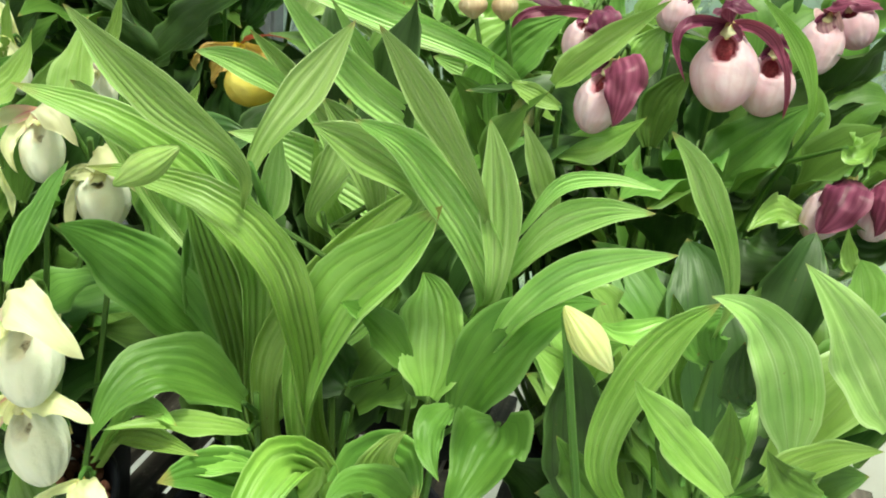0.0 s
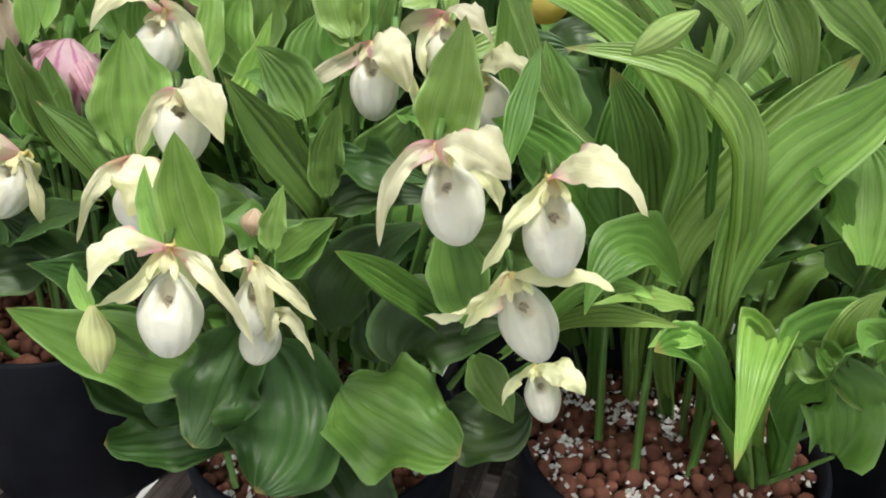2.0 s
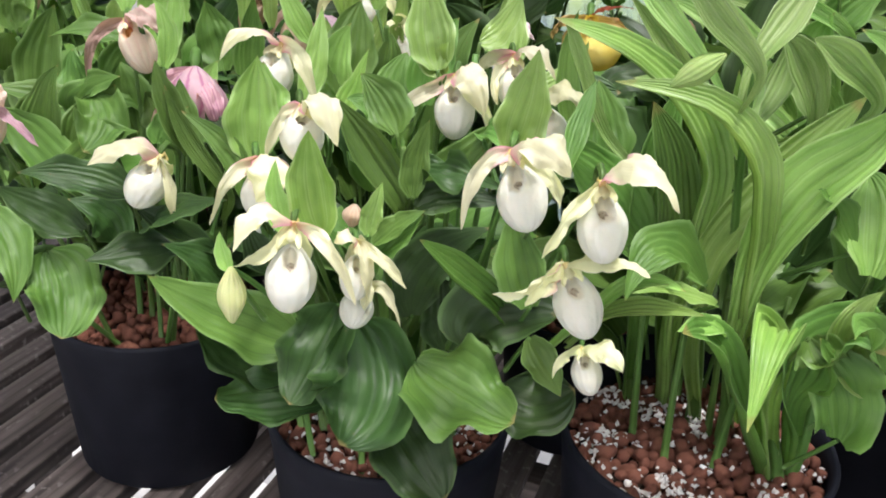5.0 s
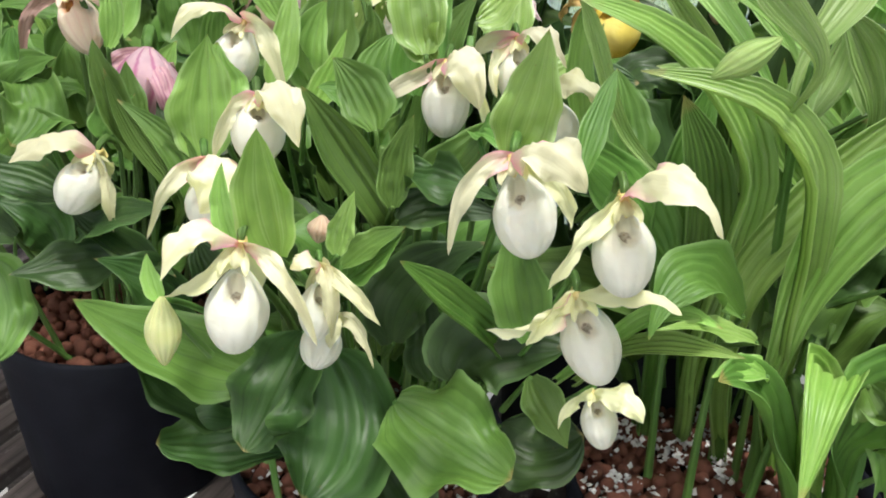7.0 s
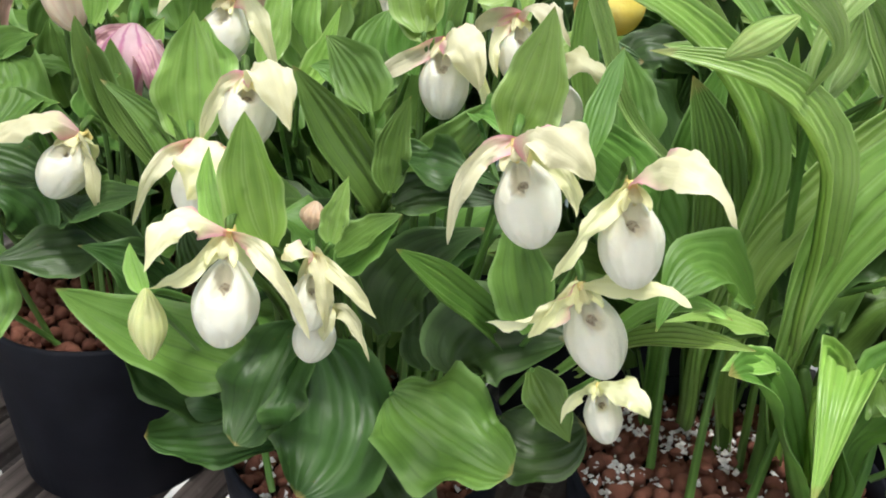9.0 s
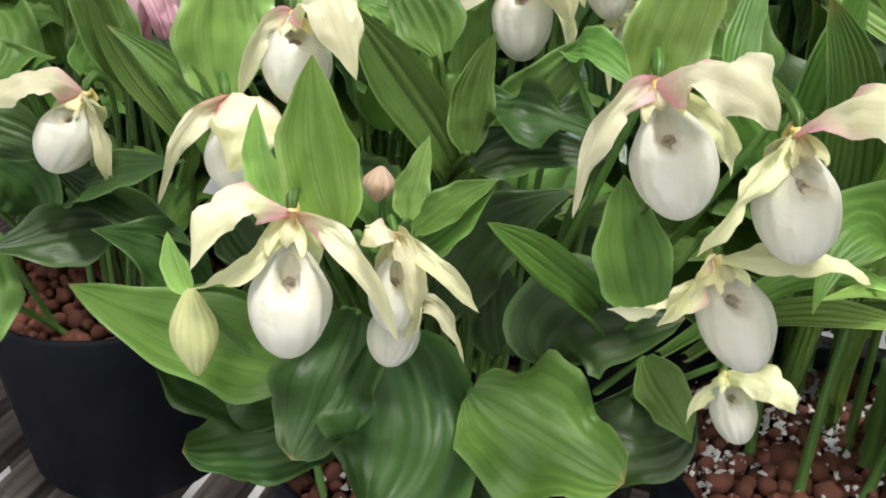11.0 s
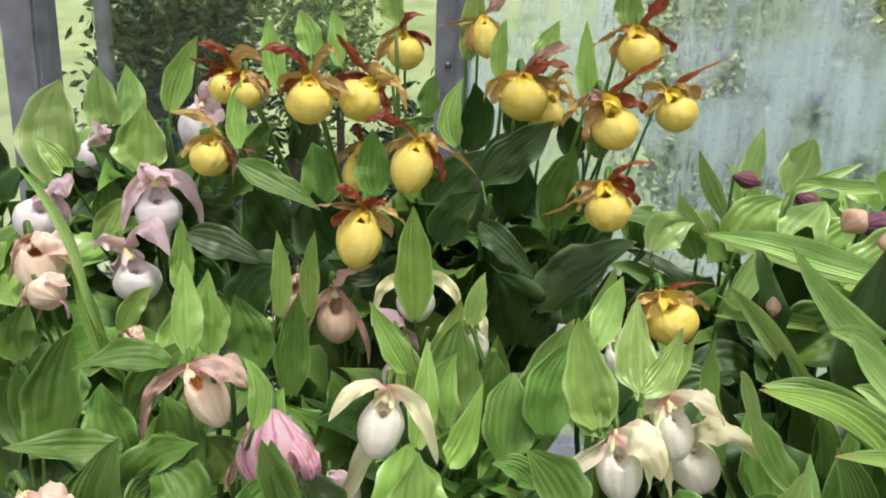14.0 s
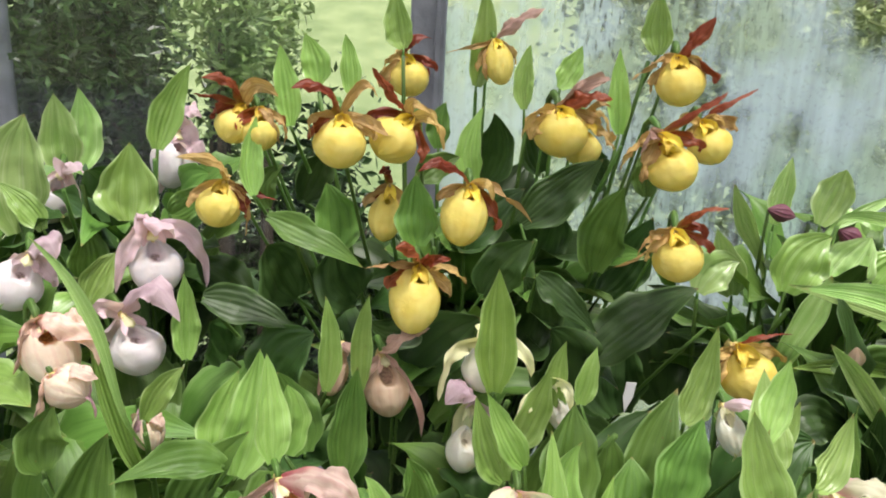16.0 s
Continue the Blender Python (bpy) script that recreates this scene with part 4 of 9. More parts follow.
for i in range(46):
    s = -1.50 + 0.0546 * i
    ob = bench_box("slat", s - 0.0178, s + 0.0178, 0.06, 0.97, BENCH - 0.02, BENCH, slat)
    slat = ob.data
    ob.location += Vector((0, 0, -0.0015 * rng.random())) + ALONG * rng.uniform(-0.003, 0.003)
for d in (0.10, 0.36, 0.64, 0.93):
    bench_box("bearer", -1.53, 0.98, d - 0.02, d + 0.02, BENCH - 0.085, BENCH - 0.0215)
for s in (-1.4, -0.2, 0.9):
    for d in (0.10, 0.92):
        c = ALONG * s + ACROSS * d
        leg = box("leg", (c.x - 0.03, c.y - 0.03, GROUND), (c.x + 0.03, c.y + 0.03, BENCH - 0.086), TIMBER, bench)

# ---- pots ----
ROW = "potted slipper orchids on the bench"


def pot(x, y, rim, top, bottom, label, pebbles, crumbs=0):
    return potted("potted_orchid", x, y, BENCH, rim, top, bottom, label, pebbles, crumbs, ROW)


front = pot(-0.259, 0.510, 0.406, 0.101, 0.083, "ivory slipper orchids with broad green leaves in a black pot", 330, 420)
left = pot(-0.523, 0.714, 0.380, 0.111, 0.097, "fading pink slipper orchids in a black pot of clay pebbles", 400)
right = pot(-0.015, 0.471, 0.422, 0.105, 0.087, "tall slipper orchid with long pleated leaves in a wide black pot", 400, 1100)
second = pot(-0.294, 0.721, 0.364, 0.084, 0.070, "ivory slipper orchids behind the front pot", 60)
rosy = pot(-0.560, 0.938, 0.364, 0.091, 0.077, "withering peach slipper orchids in a black pot", 60)
ivory = pot(-0.364, 0.910, 0.364, 0.084, 0.070, "small white slipper orchid with upright leaves in a black pot", 50)
golden = pot(-0.210, 1.029, 0.364, 0.091, 0.077, "tall yellow slipper orchids with mahogany petals in a black pot", 60)
blush = pot(-0.560, 1.162, 0.364, 0.091, 0.077, "pale pink slipper orchids with broad bracts in a black pot", 50)
corner = pot(0.231, 0.420, 0.378, 0.091, 0.077, "pleated slipper orchid with one cream bud in a black pot", 120, 120)
purple = pot(0.252, 0.686, 0.364, 0.091, 0.077, "dark magenta and white slipper orchids in a black pot", 60)
rear = pot(0.084, 0.889, 0.364, 0.091, 0.077, "slipper orchid with pale pleated leaves and purple buds by the glass", 50)
middle = pot(-0.070, 0.784, 0.364, 0.084, 0.070, "slipper orchid with upright green leaves in a black pot", 50)


# ---- plants ----
# front pot: ivory slipper orchids
stalk(front, (-0.2852, 0.4893, 0.3885), (-0.3002, 0.476, 0.4973), (-0.3124, 0.378, 0.6062), 0.0026)
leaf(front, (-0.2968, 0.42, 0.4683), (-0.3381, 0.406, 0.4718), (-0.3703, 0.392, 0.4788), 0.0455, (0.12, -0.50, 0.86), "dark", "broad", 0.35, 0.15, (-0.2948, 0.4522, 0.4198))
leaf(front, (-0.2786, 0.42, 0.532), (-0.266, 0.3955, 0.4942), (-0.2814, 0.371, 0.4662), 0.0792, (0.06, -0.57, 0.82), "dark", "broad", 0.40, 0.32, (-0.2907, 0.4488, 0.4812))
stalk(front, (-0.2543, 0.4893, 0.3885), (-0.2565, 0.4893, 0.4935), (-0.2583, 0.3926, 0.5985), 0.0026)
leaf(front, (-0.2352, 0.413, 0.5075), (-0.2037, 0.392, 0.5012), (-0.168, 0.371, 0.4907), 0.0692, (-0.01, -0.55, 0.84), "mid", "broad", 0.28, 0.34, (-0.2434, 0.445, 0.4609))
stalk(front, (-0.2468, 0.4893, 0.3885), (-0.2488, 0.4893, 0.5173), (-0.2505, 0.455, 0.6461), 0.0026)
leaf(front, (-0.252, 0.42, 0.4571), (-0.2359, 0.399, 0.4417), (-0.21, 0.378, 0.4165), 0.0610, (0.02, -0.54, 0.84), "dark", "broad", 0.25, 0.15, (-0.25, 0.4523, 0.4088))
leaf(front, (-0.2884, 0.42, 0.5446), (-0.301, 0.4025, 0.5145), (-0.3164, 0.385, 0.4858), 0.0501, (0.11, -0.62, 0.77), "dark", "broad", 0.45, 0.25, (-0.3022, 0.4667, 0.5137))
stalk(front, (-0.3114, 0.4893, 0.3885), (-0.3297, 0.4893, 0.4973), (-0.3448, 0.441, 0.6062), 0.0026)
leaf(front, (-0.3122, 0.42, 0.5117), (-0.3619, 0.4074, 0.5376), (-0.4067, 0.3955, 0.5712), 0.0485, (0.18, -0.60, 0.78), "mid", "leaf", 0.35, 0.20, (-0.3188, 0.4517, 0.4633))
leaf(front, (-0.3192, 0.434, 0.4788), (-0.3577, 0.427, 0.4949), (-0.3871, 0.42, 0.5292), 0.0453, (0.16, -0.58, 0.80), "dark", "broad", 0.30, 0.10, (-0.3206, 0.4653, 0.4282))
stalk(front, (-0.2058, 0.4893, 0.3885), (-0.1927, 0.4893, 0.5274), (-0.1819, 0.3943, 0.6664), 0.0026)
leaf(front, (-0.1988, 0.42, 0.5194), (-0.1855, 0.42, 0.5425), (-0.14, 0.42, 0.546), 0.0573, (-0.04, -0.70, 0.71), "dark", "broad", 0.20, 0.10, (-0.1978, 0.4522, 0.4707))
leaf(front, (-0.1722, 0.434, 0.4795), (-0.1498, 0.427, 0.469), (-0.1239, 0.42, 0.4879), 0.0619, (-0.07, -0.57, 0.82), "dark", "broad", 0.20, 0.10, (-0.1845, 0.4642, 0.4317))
leaf(front, (-0.1722, 0.42, 0.5467), (-0.2072, 0.406, 0.5817), (-0.2345, 0.392, 0.609), 0.0313, (-0.01, -0.58, 0.81), "mid", "lance", 0.90, 0.50, (-0.1813, 0.4508, 0.4978))
leaf(front, (-0.161, 0.399, 0.5397), (-0.1498, 0.3885, 0.5257), (-0.1386, 0.378, 0.5096), 0.0245, (-0.09, -0.71, 0.70), "mid", "leaf", 0.30, 0.10, (-0.1719, 0.4304, 0.4939))
stalk(front, (-0.269, 0.4893, 0.3885), (-0.2769, 0.4664, 0.5019), (-0.2833, 0.3684, 0.6153), 0.0026)
leaf(front, (-0.2891, 0.3605, 0.6223), (-0.294, 0.3556, 0.6559), (-0.294, 0.35, 0.6902), 0.0291, (0.16, -0.92, 0.36), "fresh", "leaf", 0.35, 0.10, (-0.2822, 0.394, 0.5926))
leaf(front, (-0.1855, 0.378, 0.6734), (-0.1792, 0.3773, 0.7), (-0.1729, 0.3766, 0.7329), 0.0311, (-0.07, -0.96, 0.27), "bright", "leaf", 0.30, 0.10, (-0.1838, 0.4209, 0.6386))
stalk(front, (-0.3296, 0.4893, 0.3885), (-0.344, 0.4893, 0.505), (-0.3558, 0.462, 0.6216), 0.0026)
leaf(front, (-0.3514, 0.462, 0.6286), (-0.35, 0.462, 0.6643), (-0.3465, 0.462, 0.7007), 0.0394, (0.23, -0.93, 0.28), "bright", "leaf", 0.30, 0.10, (-0.3536, 0.4696, 0.5983))
stalk(front, (-0.2346, 0.4997, 0.3885), (-0.232, 0.4982, 0.5351), (-0.2298, 0.497, 0.6818), 0.0026)
leaf(front, (-0.231, 0.497, 0.6888), (-0.2366, 0.5075, 0.7168), (-0.2443, 0.518, 0.7539), 0.0349, (0.04, -0.98, 0.19), "bright", "leaf", 0.30, 0.10, (-0.2301, 0.4972, 0.6598))
leaf(front, (-0.266, 0.392, 0.6097), (-0.2632, 0.392, 0.6258), (-0.2576, 0.392, 0.6447), 0.0144, (0.09, -0.92, 0.39), "bright", "leaf", 0.30, 0.10, (-0.2812, 0.4112, 0.5756))
leaf(front, (-0.2618, 0.3885, 0.5971), (-0.2485, 0.3878, 0.6111), (-0.2317, 0.3871, 0.6279), 0.0206, (0.06, -0.78, 0.62), "mid", "leaf", 0.40, 0.10, (-0.2578, 0.4318, 0.567))
leaf(front, (-0.2443, 0.448, 0.6048), (-0.2723, 0.455, 0.6426), (-0.2968, 0.462, 0.6755), 0.0353, (0.09, -0.87, 0.49), "mid", "lance", 0.30, 0.15, (-0.2496, 0.4781, 0.5753))
leaf(front, (-0.2422, 0.434, 0.6195), (-0.2415, 0.4375, 0.644), (-0.2331, 0.441, 0.6706), 0.0201, (0.05, -0.87, 0.49), "mid", "leaf", 0.30, 0.10, (-0.2498, 0.4747, 0.5881))
leaf(front, (-0.2373, 0.455, 0.6132), (-0.2107, 0.4585, 0.6398), (-0.189, 0.462, 0.6657), 0.0250, (-0.00, -0.79, 0.61), "mid", "leaf", 0.30, 0.10, (-0.2497, 0.4764, 0.5817))
leaf(front, (-0.1498, 0.392, 0.658), (-0.1414, 0.413, 0.6832), (-0.1323, 0.434, 0.7042), 0.0141, (-0.13, -0.95, 0.28), "mid", "leaf", 0.30, 0.10, (-0.1692, 0.4146, 0.6046))
leaf(front, (-0.1617, 0.406, 0.5586), (-0.1701, 0.413, 0.5894), (-0.1778, 0.42, 0.6195), 0.0346, (-0.07, -0.82, 0.57), "mid", "leaf", 0.20, 0.10, (-0.1732, 0.437, 0.512))
leaf(front, (-0.3374, 0.336, 0.6083), (-0.3402, 0.336, 0.6202), (-0.3416, 0.336, 0.6321), 0.0096, (0.26, -0.87, 0.43), "bright", "leaf", 0.30, 0.00, (-0.3259, 0.3668, 0.5612))
leaf(front, (-0.1162, 0.42, 0.5537), (-0.0959, 0.399, 0.5852), (-0.0714, 0.378, 0.5908), 0.0184, (-0.14, -0.57, 0.81), "bright", "lance", 0.50, 0.50, (-0.1407, 0.4427, 0.5082))
leaf(front, (-0.1078, 0.406, 0.5621), (-0.0889, 0.3885, 0.5733), (-0.0595, 0.371, 0.5789), 0.0196, (-0.14, -0.56, 0.82), "bright", "lance", 0.50, 0.50, (-0.1318, 0.4295, 0.5173))
leaf(front, (-0.2408, 0.462, 0.5152), (-0.2317, 0.4655, 0.5551), (-0.1876, 0.469, 0.5873), 0.0444, (0.02, -0.69, 0.72), "dark", "leaf", 0.20, 0.10, (-0.2484, 0.4925, 0.4851))
stalk(front, (-0.219, 0.4941, 0.3885), (-0.212, 0.4957, 0.5446), (-0.2063, 0.497, 0.7007), 0.0026)
leaf(front, (-0.2142, 0.476, 0.4795), (-0.2177, 0.476, 0.5089), (-0.2219, 0.476, 0.546), 0.0339, (0.01, -0.78, 0.62), "dark", "leaf", 0.20, 0.10, (-0.216, 0.4947, 0.4509))
leaf(front, (-0.3367, 0.434, 0.56), (-0.3458, 0.434, 0.5761), (-0.3507, 0.434, 0.5929), 0.0233, (0.20, -0.80, 0.57), "dark", "leaf", 0.20, 0.10, (-0.3346, 0.4799, 0.53))
flower(front, (-0.3031, 0.3479, 0.6342), (-0.3038, 0.3395, 0.6048), (-0.00, -0.99, 0.15), 0.0316, 0.0361, "cream", "cream", ((-0.3178, 0.3255, 0.6482), (-0.3297, 0.322, 0.6279), 0.0142, "cream"), ((-0.3157, 0.3311, 0.623), (-0.3339, 0.3311, 0.6146), 0.0084, "lemon", 0.6), ((-0.2807, 0.3311, 0.6286), (-0.2653, 0.3311, 0.5922), 0.0090, "cream", 0.6))
stalk(front, (-0.2693, 0.504, 0.3885), (-0.2912, 0.4585, 0.5081), (-0.303, 0.3697, 0.6277))
flower(front, (-0.2688, 0.3584, 0.6209), (-0.2688, 0.35, 0.602), (0.28, -0.92, 0.26), 0.0208, 0.0247, "cream", "cream", ((-0.273, 0.3416, 0.6321), (-0.2807, 0.3416, 0.6279), 0.0111, "cream"), ((-0.2513, 0.3416, 0.6167), (-0.2387, 0.3416, 0.6006), 0.0078, "lemon", 0.6), ((-0.2618, 0.3416, 0.6146), (-0.2604, 0.3416, 0.5894), 0.0091, "lemon", 0.2))
stalk(front, (-0.2615, 0.504, 0.3885), (-0.2689, 0.4585, 0.5018), (-0.2729, 0.3719, 0.6151))
flower(front, (-0.2674, 0.3724, 0.5838), (-0.2695, 0.364, 0.5747), (0.03, -0.96, 0.27), 0.0226, 0.0246, "cream", "cream", ((-0.2625, 0.3556, 0.5894), (-0.2674, 0.3556, 0.5733), 0.0089, "lemon"), ((-0.252, 0.3556, 0.5915), (-0.2443, 0.3556, 0.5684), 0.0075, "lemon", 0.8))
flower(front, (-0.1848, 0.3619, 0.679), (-0.1778, 0.3535, 0.6559), (-0.16, -0.98, 0.12), 0.0312, 0.0362, "cream", "cream", ((-0.1708, 0.3325, 0.693), (-0.1547, 0.329, 0.6769), 0.0225, "cream"), ((-0.203, 0.3451, 0.672), (-0.21, 0.3451, 0.6377), 0.0100, "cream", 0.8), ((-0.1617, 0.3605, 0.6636), (-0.1568, 0.3605, 0.6482), 0.0094, "lemon", 0.5))
stalk(front, (-0.2415, 0.504, 0.3885), (-0.2023, 0.4585, 0.5309), (-0.1812, 0.3833, 0.6733))
flower(front, (-0.1323, 0.3689, 0.6608), (-0.1302, 0.3605, 0.6377), (0.03, -0.99, 0.13), 0.0318, 0.0383, "cream", "cream", ((-0.1183, 0.336, 0.6846), (-0.0931, 0.3325, 0.6601), 0.0214, "cream"), ((-0.1512, 0.3521, 0.6461), (-0.1624, 0.3521, 0.6174), 0.0097, "lemon", 0.7))
stalk(front, (-0.2328, 0.504, 0.3885), (-0.1679, 0.4585, 0.5217), (-0.1329, 0.391, 0.6548))
flower(front, (-0.1456, 0.3794, 0.6034), (-0.1372, 0.371, 0.5824), (0.10, -0.98, 0.16), 0.0317, 0.0407, "cream", "cream", ((-0.1232, 0.357, 0.6188), (-0.0994, 0.35, 0.6146), 0.0138, "lemon", 0.3), ((-0.1645, 0.3626, 0.595), (-0.1897, 0.3626, 0.5887), 0.0117, "cream", 0.7), ((-0.1603, 0.3626, 0.5978), (-0.1687, 0.3626, 0.5817), 0.0097, "lemon", 0.5))
stalk(front, (-0.2333, 0.504, 0.3885), (-0.1777, 0.4585, 0.4926), (-0.1478, 0.4012, 0.5967))
flower(front, (-0.1274, 0.3899, 0.5397), (-0.1239, 0.3815, 0.5271), (-0.09, -0.95, 0.29), 0.0215, 0.0274, "cream", "lemon", ((-0.1169, 0.371, 0.5502), (-0.1043, 0.3675, 0.5376), 0.0163, "lemon"), ((-0.1407, 0.3731, 0.5432), (-0.147, 0.3731, 0.5278), 0.0074, "lemon", 0.7))
stalk(front, (-0.2301, 0.504, 0.3885), (-0.1624, 0.4585, 0.4608), (-0.126, 0.4042, 0.5331))
flower(front, (-0.313, 0.43, 0.677), (-0.3117, 0.4224, 0.6617), (0.27, -0.96, 0.10), 0.0301, 0.0330, "cream", "cream", ((-0.2946, 0.4033, 0.6897), (-0.2863, 0.3969, 0.6643), 0.0222, "cream"), ((-0.3244, 0.4147, 0.6725), (-0.3321, 0.4147, 0.6452), 0.0094, "cream", 0.6))
stalk(front, (-0.3083, 0.4896, 0.3885), (-0.3146, 0.4825, 0.5296), (-0.3192, 0.4522, 0.6714))
flower(front, (-0.3416, 0.4284, 0.6419), (-0.3367, 0.42, 0.6216), (0.31, -0.94, 0.12), 0.0302, 0.0331, "cream", "cream", ((-0.3283, 0.3955, 0.6475), (-0.3339, 0.392, 0.6279), 0.0294, "cream"), ((-0.3556, 0.4116, 0.6335), (-0.3703, 0.4116, 0.6013), 0.0096, "cream", 0.7))
stalk(front, (-0.3147, 0.4551, 0.3885), (-0.3324, 0.4629, 0.5121), (-0.3482, 0.4483, 0.6364))
flower(front, (-0.219, 0.5, 0.684), (-0.218, 0.492, 0.663), (-0.15, -0.97, 0.1), 0.0310, 0.0380, "cream", "cream", ((-0.209, 0.478, 0.691), (-0.199, 0.472, 0.665), 0.0260, "cream"), ((-0.245, 0.488, 0.672), (-0.268, 0.485, 0.657), 0.0110, "cream", 0.3), ((-0.198, 0.5, 0.662), (-0.194, 0.5, 0.637), 0.0080, "lemon", 0.4))
stalk(front, (-0.226, 0.5008, 0.3885), (-0.2216, 0.5222, 0.5336), (-0.2175, 0.5208, 0.6792))
flower(front, (-0.179, 0.52, 0.696), (-0.177, 0.512, 0.676), (0.12, -0.98, 0.1), 0.0270, 0.0350, "cream", "cream", ((-0.166, 0.5, 0.705), (-0.149, 0.495, 0.687), 0.0170, "cream", 0.2), ((-0.198, 0.51, 0.693), (-0.201, 0.508, 0.676), 0.0100, "cream", 0.4), ((-0.191, 0.505, 0.684), (-0.188, 0.5, 0.665), 0.0090, "cream", 0.3))
stalk(front, (-0.2142, 0.512, 0.3885), (-0.1993, 0.5359, 0.54), (-0.1832, 0.5379, 0.692))
pouch_mesh(front, (-0.3353, 0.3307, 0.5964), (0.00, -0.11, -0.99), (0.24, -0.85, 0.47), 0.0156, 0.0324, "green", "bud", True)
stalk(front, (-0.3248, 0.448, 0.5173), (-0.3381, 0.399, 0.567), (-0.336, 0.3339, 0.6111), 0.0018)
pouch_mesh(front, (-0.2789, 0.4182, 0.6111), (-0.14, -0.24, -0.96), (0.12, -0.91, 0.39), 0.0138, 0.0146, "dull", "bud", True)
stalk(front, (-0.2741, 0.4381, 0.3885), (-0.2762, 0.4386, 0.5021), (-0.2781, 0.4218, 0.6159))
flower(front, (-0.155, 0.538, 0.654), (-0.151, 0.53, 0.64), (0.15, -0.97, 0.12), 0.0360, 0.0380, "cream", "cream", ((-0.142, 0.515, 0.676), (-0.114, 0.508, 0.652), 0.0240, "lemon", 0.2), ((-0.168, 0.525, 0.639), (-0.168, 0.52, 0.616), 0.0100, "lemon", 0.4), ((-0.166, 0.52, 0.659), (-0.178, 0.515, 0.651), 0.0100, "lemon", 0.3))
stalk(front, (-0.1856, 0.512, 0.3885), (-0.1674, 0.5456, 0.5182), (-0.1505, 0.557, 0.6486))
flower(front, (-0.179, 0.627, 0.693), (-0.1765, 0.617, 0.6772), (-0.30, -0.95, 0.10), 0.0220, 0.0318, "cream", "pink", ((-0.1723, 0.607, 0.7021), (-0.1582, 0.607, 0.6897), 0.0128, "pink"), ((-0.1782, 0.607, 0.6772), (-0.1798, 0.607, 0.6597), 0.0061, "lemon"))
stalk(front, (-0.2232, 0.5232, 0.3885), (-0.1986, 0.5914, 0.5391), (-0.1752, 0.6393, 0.6899))
leaf(front, (-0.2261, 0.497, 0.686), (-0.2373, 0.5075, 0.7084), (-0.2303, 0.518, 0.7413), 0.0272, (-0.24, -0.91, 0.33), "fresh", "leaf", 0.30, 0.10, (-0.2302, 0.4972, 0.6525))
stalk(front, (-0.2355, 0.5165, 0.3885), (-0.2322, 0.5173, 0.5572), (-0.2296, 0.518, 0.7259), 0.0026)
leaf(front, (-0.2296, 0.518, 0.7329), (-0.2205, 0.525, 0.7532), (-0.2121, 0.532, 0.7742), 0.0201, (-0.27, -0.93, 0.23), "bright", "leaf", 0.30, 0.10, (-0.23, 0.5179, 0.7006))
leaf(front, (-0.2037, 0.504, 0.7077), (-0.1883, 0.511, 0.7182), (-0.175, 0.518, 0.7448), 0.0198, (-0.33, -0.89, 0.30), "bright", "leaf", 0.30, 0.10, (-0.2071, 0.4968, 0.6773))
leaf(front, (-0.1995, 0.462, 0.6559), (-0.1911, 0.441, 0.6636), (-0.1715, 0.42, 0.6524), 0.0199, (-0.24, -0.56, 0.79), "mid", "leaf", 0.30, 0.15, (-0.1849, 0.4328, 0.6247))
leaf(front, (-0.2387, 0.448, 0.6356), (-0.2163, 0.434, 0.6384), (-0.1848, 0.42, 0.6335), 0.0262, (-0.20, -0.54, 0.81), "dark", "leaf", 0.35, 0.60, (-0.2499, 0.4709, 0.601))
leaf(front, (-0.2394, 0.434, 0.6118), (-0.217, 0.434, 0.6216), (-0.1799, 0.434, 0.6174), 0.0267, (-0.22, -0.59, 0.77), "dark", "leaf", 0.20, 0.10, (-0.2497, 0.4764, 0.5817))
leaf(front, (-0.2555, 0.462, 0.6531), (-0.266, 0.469, 0.6727), (-0.2821, 0.476, 0.6888), 0.0321, (-0.16, -0.76, 0.63), "mid", "leaf", 0.25, 0.10, (-0.2502, 0.4646, 0.6203))
leaf(front, (-0.3689, 0.462, 0.5229), (-0.3864, 0.448, 0.5558), (-0.4116, 0.434, 0.5726), 0.0380, (0.05, -0.53, 0.85), "dark", "leaf", 0.20, 0.15, (-0.3427, 0.4905, 0.4934))
leaf(front, (-0.3549, 0.448, 0.6132), (-0.3661, 0.455, 0.6363), (-0.399, 0.462, 0.6608), 0.0244, (0.03, -0.68, 0.73), "mid", "lance", 0.30, 0.10, (-0.3413, 0.4576, 0.579))
leaf(front, (-0.3122, 0.378, 0.6132), (-0.3192, 0.3794, 0.6342), (-0.3199, 0.3815, 0.6594), 0.0166, (-0.07, -0.70, 0.71), "bright", "leaf", 0.30, 0.10, (-0.3096, 0.4104, 0.579))
leaf(front, (-0.2632, 0.3885, 0.6055), (-0.2485, 0.3864, 0.6195), (-0.2324, 0.385, 0.6314), 0.0161, (-0.21, -0.63, 0.74), "mid", "leaf", 0.30, 0.10)

# second pot: ivory slippers behind
flower(second, (-0.3535, 0.5684, 0.6839), (-0.3584, 0.56, 0.6622), (-0.24, -0.96, 0.12), 0.0336, 0.0405, "cream", "cream", ((-0.3745, 0.546, 0.6979), (-0.3941, 0.539, 0.6762), 0.0117, "cream", 0.5), ((-0.336, 0.5516, 0.6783), (-0.3227, 0.5516, 0.637), 0.0137, "cream", 0.5), ((-0.3738, 0.567, 0.6265), (-0.3906, 0.56, 0.6041), 0.0158, "lemon", 0.4))
stalk(second, (-0.3164, 0.6636, 0.35), (-0.3312, 0.639, 0.5134), (-0.3478, 0.591, 0.6776))
